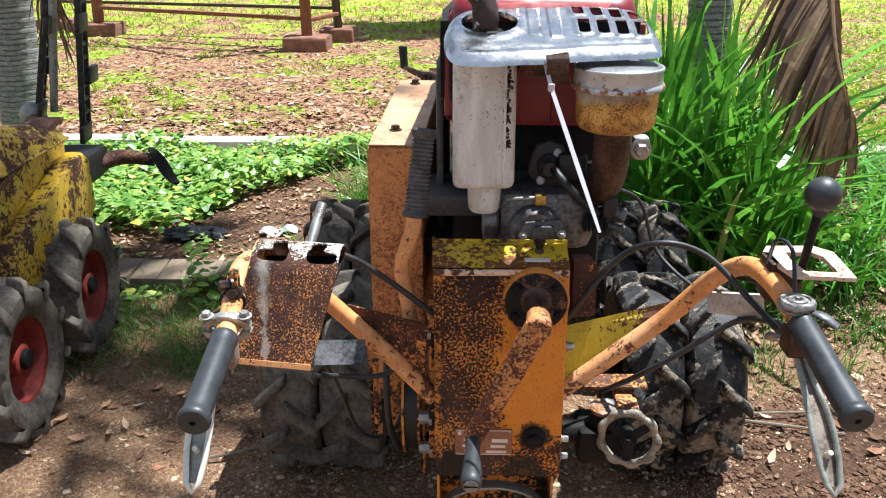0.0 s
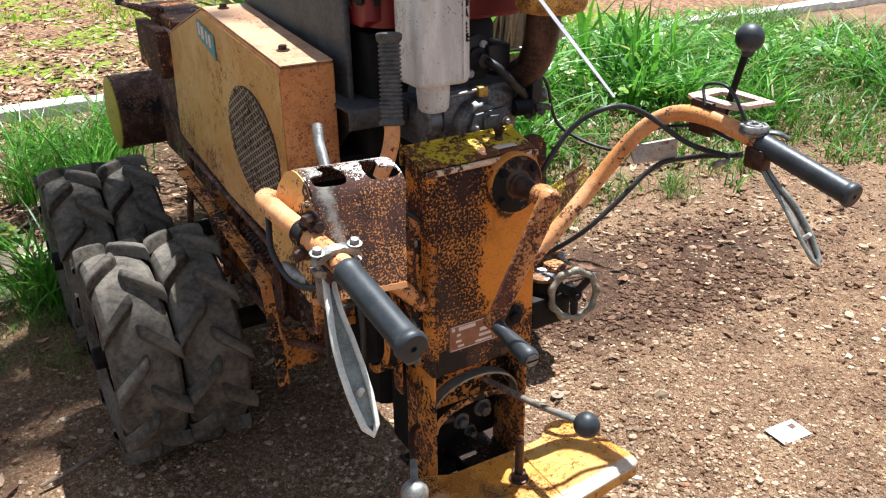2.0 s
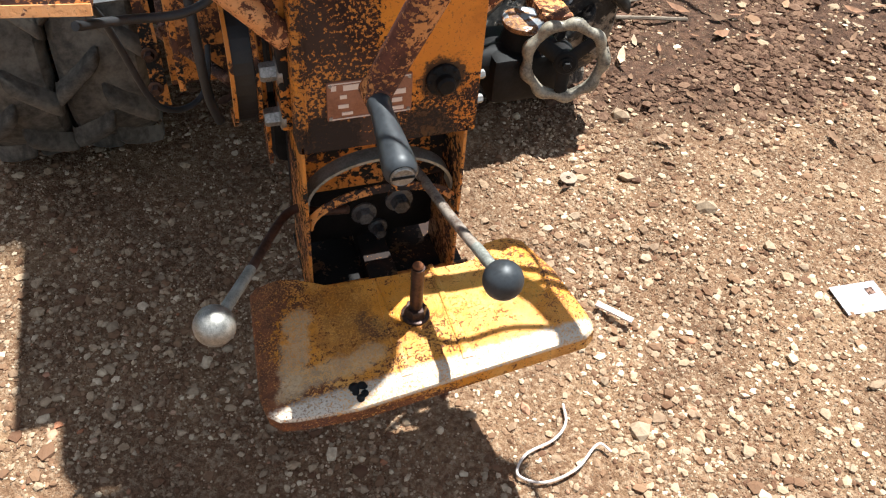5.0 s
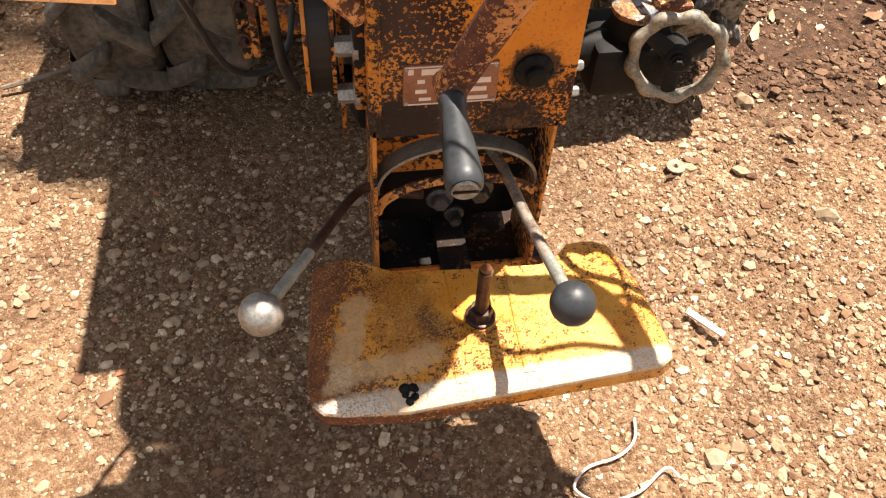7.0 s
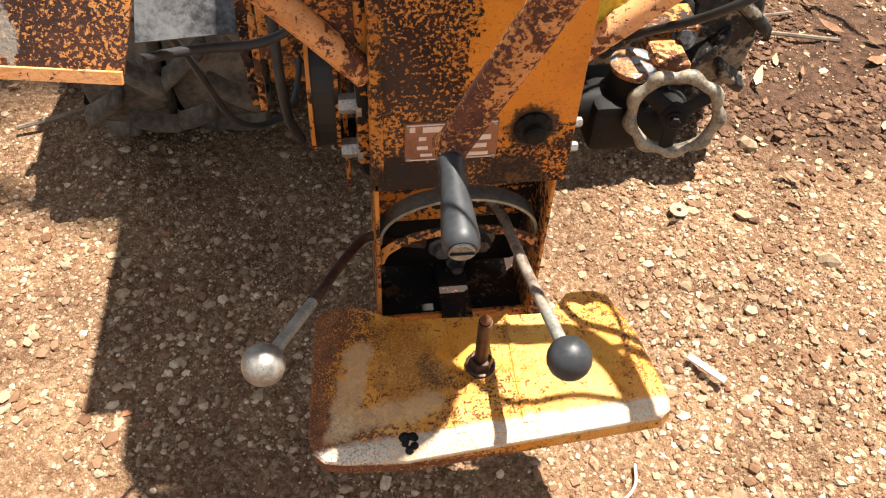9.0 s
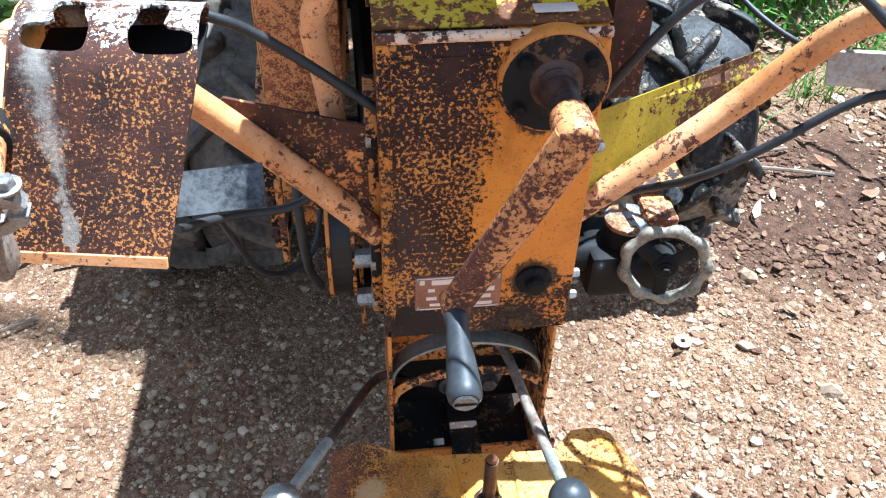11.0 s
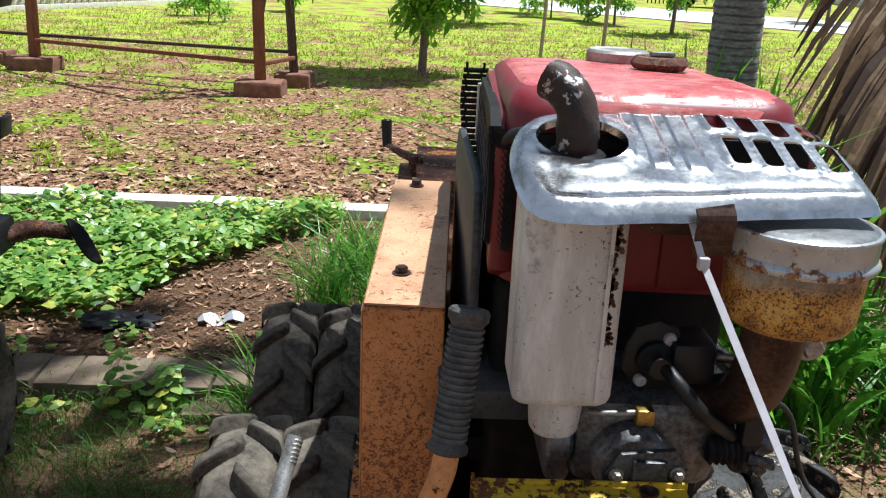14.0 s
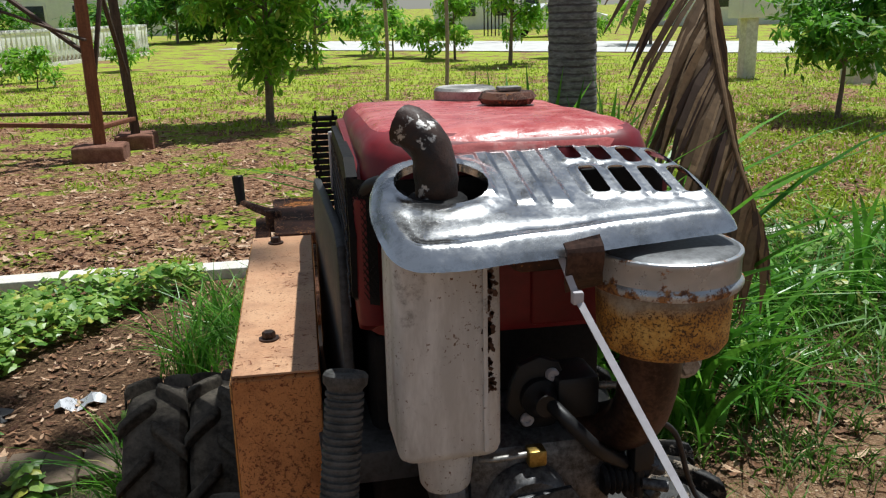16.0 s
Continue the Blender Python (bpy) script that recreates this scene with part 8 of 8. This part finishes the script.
def shrub(name, at, h, spread, leaves, leaf, material, low, label, limbs=9, category="tree", group="", vase=False):
    at = Vector(at)
    ob = root(name, at, label, category, group)
    bm = B()
    tips = []
    top = at + vec(rnd.uniform(0.0, 0.1), 0, h * 0.8)
    sweep(bm, curve([at + vec(0, 0, -0.03), at + vec(0.03, 0, h * 0.3), top], 5), [0.035 * h / 2 * (1 - 0.75 * k / 10) + 0.004 for k in range(11)], 8)
    for k in range(limbs):
        t = rnd.uniform(low, 0.95)
        p = at.lerp(top, t)
        a = 6.28 * k / limbs + rnd.uniform(-0.4, 0.4)
        reach = spread * rnd.uniform(0.6, 1.1) * math.sin(math.pi * min(0.95, 0.3 + 0.62 * t))
        if vase:
            reach = spread * rnd.uniform(0.55, 1.05) * (0.30 + 0.95 * t)
        q = p + vec(reach * math.cos(a), reach * math.sin(a), rnd.uniform(0.0, 0.36) * h * 0.5)
        mid = p.lerp(q, 0.5) + vec(0, 0, 0.04 * h)
        sweep(bm, curve([p, mid, q], 4), [0.012 * h / 2 * (1 - 0.8 * j / 8) + 0.002 for j in range(9)], 6)
        tips += [mid, q, p.lerp(q, 0.75), q + vec(rnd.uniform(-0.15, 0.15), rnd.uniform(-0.15, 0.15), rnd.uniform(-0.1, 0.15)) * spread]
    tips += [top, top + vec(0, 0, 0.1 * h)]
    part("trunk", bm, M_BARK, ob)
    V, F = [], []
    tufts = [t + vec(rnd.gauss(0, 0.13), rnd.gauss(0, 0.13), rnd.gauss(0, 0.10)) * spread for t in tips for _ in range(4)]
    for _ in range(leaves):
        c = rnd.choice(tufts)
        p = c + vec(rnd.gauss(0, 0.075), rnd.gauss(0, 0.075), rnd.gauss(0, 0.07)) * spread - at
        L = leaf * rnd.uniform(0.6, 1.2)
        a, tilt = rnd.random() * 6.28, rnd.uniform(-1.2, 0.3)
        d = vec(math.cos(a) * math.cos(tilt), math.sin(a) * math.cos(tilt), math.sin(tilt))
        s = d.cross(vec(rnd.uniform(-0.5, 0.5), rnd.uniform(-0.5, 0.5), 1)).normalized() * L * 0.16
        o = len(V)
        V += [tuple(p), tuple(p + d * L * 0.4 + s), tuple(p + d * L), tuple(p + d * L * 0.4 - s)]
        F += [(o, o + 1, o + 2), (o, o + 2, o + 3)]
    me = bpy.data.meshes.new("crown")
    me.from_pydata(V, [], F)
    me.materials.append(material)
    cr = new("crown", me)
    cr.parent = ob
    return ob


shrub("mango_tree", (-0.20, 10.5, 0.05), 3.1, 0.92, 7000, 0.19, M_LIME, 0.14, "young leafy tree with long drooping green leaves", 30, "tree", "", True)
shrub("mango_tree", (0.95, 20.5, 0.05), 3.0, 1.6, 3000, 0.28, M_MANGO, 0.25, "leafy green tree on the lawn", 14)
lime = shrub("young_tree", (5.5, 19.5, 0.05), 3.0, 1.1, 2600, 0.24, M_LIME, 0.3, "young tree with light green leaves on the lawn", 12, "tree", "young trees on the lawn")
shrub("bush", (-4.64, 17.6, 0.05), 0.85, 0.55, 700, 0.18, M_LIME, 0.15, "low light green bush", 8, "bush", "bushes on the lawn")
for p, s, z in (((-3.7, 22.3, 0.05), 1.1, 40), ((-5.4, 19.5, 0.05), 0.9, 130), ((3.4, 24.5, 0.05), 1.6, 80), ((4.3, 23.5, 0.05), 1.4, 210)):
    bush = bpy.data.objects["bush"]
    copy_thing(bush, Matrix.Translation(p) @ Matrix.Rotation(radians(z), 4, "Z") @ Matrix.Scale(s, 4))
for p, s, z in (((3.2, 26.5, 0.05), 0.85, 100), ((4.8, 22.5, 0.05), 0.7, 220), ((8.0, 22.0, 0.05), 0.8, 310), ((12.5, 27.0, 0.05), 1.1, 60)):
    copy_thing(lime, Matrix.Translation(p) @ Matrix.Rotation(radians(z), 4, "Z") @ Matrix.Scale(s, 4))
shrub("mango_tree", (6.45, 8.5, 0.05), 1.75, 0.95, 3600, 0.17, M_MANGO, 0.3, "bushy young tree with glossy green leaves", 14)
for x, y, h in ((1.62, 12.8, 2.1), (2.3, 11.5, 2.4)):
    bm = sweep(B(), curve([(x, y, 0), (x + 0.03, y, h * 0.5), (x - 0.02, y, h)], 5), 0.028, 8)
    thing("stake", bm, M_PALEBARK, (x, y, 0), "thin bare wooden stake in the lawn", "stake", "stakes in the lawn")

# ---- far side: fence, road, buildings ----
n = Nodes("limewashed_concrete")
v, z = n.noise(5, 6, 0.75, (1, 1, 0.5)), n.axis("Z")
soil = n.step(n.math("ADD", z, n.math("MULTIPLY", n.math("SUBTRACT", v, 0.5), 1.6)), 0.34, 0.0)
moss = n.step(n.math("ADD", z, n.math("MULTIPLY", n.math("SUBTRACT", n.noise(7, 5, 0.7, shift=(3, 3, 3)), 0.5), 0.7)), 0.98, 1.12, 0, 0.8)
c = n.mix(n.step(v, 0.36, 0.56), (0.60, 0.59, 0.56), (0.92, 0.92, 0.90))
M_LIMEWASH = n.done(n.mix(moss, n.mix(soil, c, (0.20, 0.12, 0.075)), (0.10, 0.095, 0.08)), 0.9)
fence = root("white_fence", (-8.0, 20.0, 0), "white concrete baluster fence, stained at its foot", "fence")
fence["kind"] = "structure"
P0, P1 = vec(-11.3, 13.2, 0), vec(-4.2, 31.0, 0)
Lf = (P1 - P0).length
FM = Matrix.Translation(P0) @ Matrix.Rotation(math.atan2(P1.y - P0.y, P1.x - P0.x), 4, "Z")
bm = rbox(B(), (0, -0.09, -0.1), (Lf, 0.09, 0.16), 0.01, FM)
part("footing", bm, M_CONC, fence)
part("top_rail", rbox(B(), (0, -0.08, 0.98), (Lf, 0.08, 1.08), 0.01, FM), M_LIMEWASH, fence)
slat = finish(slab(B(), [(-0.07, 0.14), (0.07, 0.14), (0.07, 0.35), (0.045, 0.5), (0.045, 0.72), (0.085, 0.86), (0.085, 1.0), (-0.085, 1.0), (-0.085, 0.86), (-0.045, 0.72), (-0.045, 0.5), (-0.07, 0.35)], Matrix.Rotation(radians(90), 4, "X"), 0.06, 0.008), "baluster", 30)
slat.materials.append(M_LIMEWASH)
pier = finish(rbox(B(), (-0.09, -0.085, 0), (0.09, 0.085, 1.06), 0.012), "pier", 30)
pier.materials.append(M_LIMEWASH)
inv = Matrix.Translation(-base_of(fence))
k = 0
while 0.21 * k < Lf:
    piece("pier" if k % 11 == 0 else "baluster", pier if k % 11 == 0 else slat, fence, inv @ FM @ Matrix.Translation((0.21 * k, 0, 0)))
    k += 1

bm = B()
R0, R1 = vec(-2.0, 33.5, 0.07), vec(30.0, 6.0, 0.07)
d = (R1 - R0).normalized()
nrm = vec(-d.y, d.x, 0) * 7
vs = [bm.verts.new(p) for p in (R0, R1, R1 + nrm, R0 + nrm)]
bm.faces.new(vs)
thing("road", bm, plain("pale_road", (0.50, 0.49, 0.47), (0.66, 0.65, 0.62), 0.9, 2.0, 0.002), (0, 0, 0), "pale dusty road beyond the lawn", "road", "", "structure")

M_WALLW = plain("white_house_paint", (0.72, 0.74, 0.76), (0.84, 0.85, 0.86), 0.8, 1.0, 0.001)
M_WALLT = plain("tan_house_paint", (0.42, 0.34, 0.25), (0.52, 0.44, 0.33), 0.85, 1.0, 0.001)
M_BLUEP = plain("blue_roof_paint", (0.03, 0.07, 0.20), (0.05, 0.10, 0.28), 0.5, 2.0, 0)
M_GLASS = plain("dark_window", (0.02, 0.03, 0.035), (0.05, 0.06, 0.07), 0.15, 4.0, 0)


def house(name, x0, x1, y, h, deep, wall, roof, label, windows, storeys=1):
    ob = root(name, ((x0 + x1) / 2, y, 0), label, "house")
    part("wall", rbox(B(), (x0, y, -0.1), (x1, y + deep, h), 0.02), wall, ob)
    part("roof", rbox(B(), (x0 - 0.25, y - 0.25, h), (x1 + 0.25, y + deep + 0.25, h + 0.28), 0.03), roof, ob)
    for s in range(storeys):
        for k in range(windows):
            cx = x0 + (x1 - x0) * (k + 0.5) / windows
            z = h * (s + 0.35) / storeys
            w = part("window", rbox(B(), (cx - 0.55, y - 0.06, z), (cx + 0.55, y + 0.02, z + 1.1), 0.01), wall, ob)
            part("pane", rbox(B(), (cx - 0.45, y - 0.08, z + 0.1), (cx + 0.45, y - 0.05, z + 1.0), 0.005), M_GLASS, w)
    return ob


house("white_house", -12.8, -8.2, 48, 2.6, 6, M_WALLW, M_WALLW, "plain white house behind the fence", 2)
house("white_house", -20.5, -15.5, 48, 2.3, 6, M_WALLW, M_BLUEP, "plain white house with a blue roof edge", 2)
house("blue_roofed_shed", -9.8, -5.5, 58, 1.3, 6, M_WALLW, M_BLUEP, "low white shed with a blue roof edge", 1)
house("roadside_shop", 11, 17, 52, 2.1, 6, M_WALLW, M_WALLW, "low white roadside building with flat roof", 3)
house("roadside_shop", 24, 38, 46, 2.8, 6, M_WALLW, M_WALLT, "pale roadside building with flat roof", 5)
shrub("far_tree", (-4.2, 42, 0), 3.6, 2.2, 3000, 0.5, M_MANGO, 0.1, "round dark green tree behind the fence", 14)
shrub("far_tree", (-2.2, 45, 0), 4.6, 2.6, 3000, 0.6, M_MANGO, 0.1, "broad dark green tree behind the fence", 14)
shrub("far_tree", (-12.2, 42, 0), 3.9, 1.4, 2400, 0.4, M_MANGO, 0.1, "dark conical tree behind the fence", 14)
shrub("far_tree", (-6.2, 33.5, 0), 1.9, 1.4, 1800, 0.35, M_MANGO, 0.1, "shrubby thicket over the fence", 12)
for x, y, h in ((9.6, 33.0, 7.0), (7.6, 36.0, 7.0), (17.5, 30.0, 7.5), (4.2, 40, 7.0)):
    thing("utility_pole", rod(B(), (x, y, -0.1), (x, y, h), 0.12, 0.09, 12), M_CONC, (x, y, 0), "grey concrete utility pole by the road", "pole", "utility poles")
box_post = root("meter_post", (8.45, 14.0, 0), "white metal cabinet on a concrete post", "cabinet")
part("post", rbox(B(), (8.33, 13.88, -0.05), (8.57, 14.12, 1.15), 0.015), M_CONC, box_post)
cab = part("cabinet", rbox(B(), (8.12, 13.8, 1.12), (8.88, 14.2, 2.0), 0.02), M_WALLW, box_post)
part("cabinet_door", rbox(B(), (8.18, 13.785, 1.18), (8.82, 13.80, 1.94), 0.005), M_WALLW, cab)
thing("concrete_block", rbox(B(), (9.3, 12.1, -0.05), (9.75, 12.5, 0.42), 0.03), M_CONC, (9.5, 12.3, 0), "grey concrete block by the road", "block")
gate = root("barred_gate", (10.6, 40.0, 0), "dark barred gate beyond the road", "gate")
for k in range(12):
    part("bar", rod(B(), (10.0 + 0.18 * k, 40.0, 0), (10.0 + 0.18 * k, 40.0, 2.4), 0.03, None, 8), M_SOOTSHADE, gate)
part("rail", rbox(B(), (9.9, 39.97, 2.2), (12.1, 40.03, 2.32), 0.01), M_SOOTSHADE, gate)


def car(at, material, label):
    x, y = at
    ob = root("parked_car", (x, y, 0), label, "car", "cars by the road")
    bm = slab(B(), [(-2.1, 0.35), (-2.1, 0.85), (-1.3, 0.95), (-0.8, 1.42), (0.9, 1.45), (1.5, 0.98), (2.1, 0.9), (2.15, 0.35)], Matrix.Translation((x, y, 0.05)) @ Matrix.Rotation(radians(90), 4, "X"), 1.7, 0.05)
    part("body", bm, material, ob)
    part("window", slab(B(), [(-1.0, 0.97), (-0.7, 1.35), (0.8, 1.38), (1.25, 0.99)], Matrix.Translation((x, y + 0.01, 0.05)) @ Matrix.Rotation(radians(90), 4, "X"), 0.02), M_GLASS, ob)
    for wx in (-1.35, 1.35):
        part("wheel", rod(B(), (x + wx, y + 0.03, 0.36), (x + wx, y - 0.2, 0.36), 0.32, None, 20), M_BLACK, ob)
    return ob


car((12.6, 38.0), M_WALLW, "white car parked by the road")
car((20.5, 26.5), M_WALLW, "white car parked by the road")

# ---- litter on the ground ----
bm = rbox(B(), (-0.048, -0.034, 0.0), (0.048, 0.034, 0.002), 0.0)
bm.transform(Matrix.Translation((0.897, -0.060, rise(0.897, -0.06) + 0.005)) @ Matrix.Rotation(radians(-4), 4, "Z"))
card = root("paper_card", (0.897, -0.06, 0), "white card with a small dark square lying on the earth", "card")
part("sheet", bm, M_WHITE, card)
part("dark_square", rbox(B(), (0.915, -0.058, rise(0.897, -0.06) + 0.0072), (0.932, -0.042, rise(0.897, -0.06) + 0.0078), 0), M_RUSTDARK, card)
thing("wood_splinter", rbox(B(), (-0.035, -0.006, 0), (0.035, 0.006, 0.005), 0.001, Matrix.Translation((0.425, 0.02, 0.010)) @ Matrix.Rotation(radians(-50), 4, "Z")), M_PALEINK, (0.42, 0.02, 0), "pale wooden splinter on the earth", "splinter")
bm = sweep(B(), curve([(0.262, -0.131, 0.008), (0.252, -0.165, 0.008), (0.222, -0.188, 0.008), (0.17, -0.201, 0.009), (0.146, -0.229, 0.008), (0.18, -0.252, 0.008), (0.235, -0.245, 0.009), (0.285, -0.214, 0.008), (0.300, -0.232, 0.008)], 6), 0.0022, 6)
thing("string", bm, M_PALEINK, (0.22, -0.2, 0), "pale piece of string on the earth", "string")
thing("washer", spin(B(), [(0.005, 0), (0.018, 0), (0.018, 0.003), (0.005, 0.003)], Matrix.Translation((0.494, 0.379, 0.004)), 20, False), plain("dusty_washer", (0.20, 0.145, 0.10), (0.34, 0.26, 0.19), 0.8, 60.0, 0.0005), (0.494, 0.379, 0), "dust-covered metal washer on the earth", "washer")
bm = B()
line = [vec(-1.03 + 0.17 * k / 8, 2.41 + 0.05 * k / 8, 0.062 + 0.012 * math.sin(k * 1.3)) for k in range(9)]
ribbon(bm, line, [0.03 + 0.05 * math.sin(math.pi * (k + 0.5) / 9) for k in range(9)], (0.2, 1, 0.15), 0.003)
thing("plastic_wrapper", bm, M_TIN, (-0.95, 2.43, 0.05), "crumpled shiny plastic wrapper on the garden soil", "wrapper")
bm = ball(B(), (0, 0, 0), 1.0, 28)
for v in bm.verts:
    v.co = Vector((v.co.x * 0.13, v.co.y * 0.06, v.co.z * 0.035)) * (1 + 0.55 * noise.noise(v.co * 2.3)) + Vector((-1.32, 2.36, 0.068))
thing("black_rag", bm, M_BLACK, (-1.3, 2.36, 0.05), "crumpled black rag on the garden soil", "rag")
for p, q, r in (((-0.78, 0.72), (-0.60, 0.80), 0.005), ((-1.05, 0.45), (-0.78, 0.56), 0.004), ((0.75, 0.95), (1.05, 0.88), 0.005), ((0.72, 0.98), (0.98, 1.0), 0.004), ((0.9, -0.35), (1.0, -0.42), 0.004)):
    line = curve([(p[0], p[1], 0.012), ((p[0] + q[0]) / 2 + 0.01, (p[1] + q[1]) / 2 - 0.01, 0.018), (q[0], q[1], 0.010)], 4)
    thing("twig", sweep(B(), line, r, 6), M_BARK, (p[0], p[1], 0), "dry brown twig on the earth", "twig", "dry twigs")
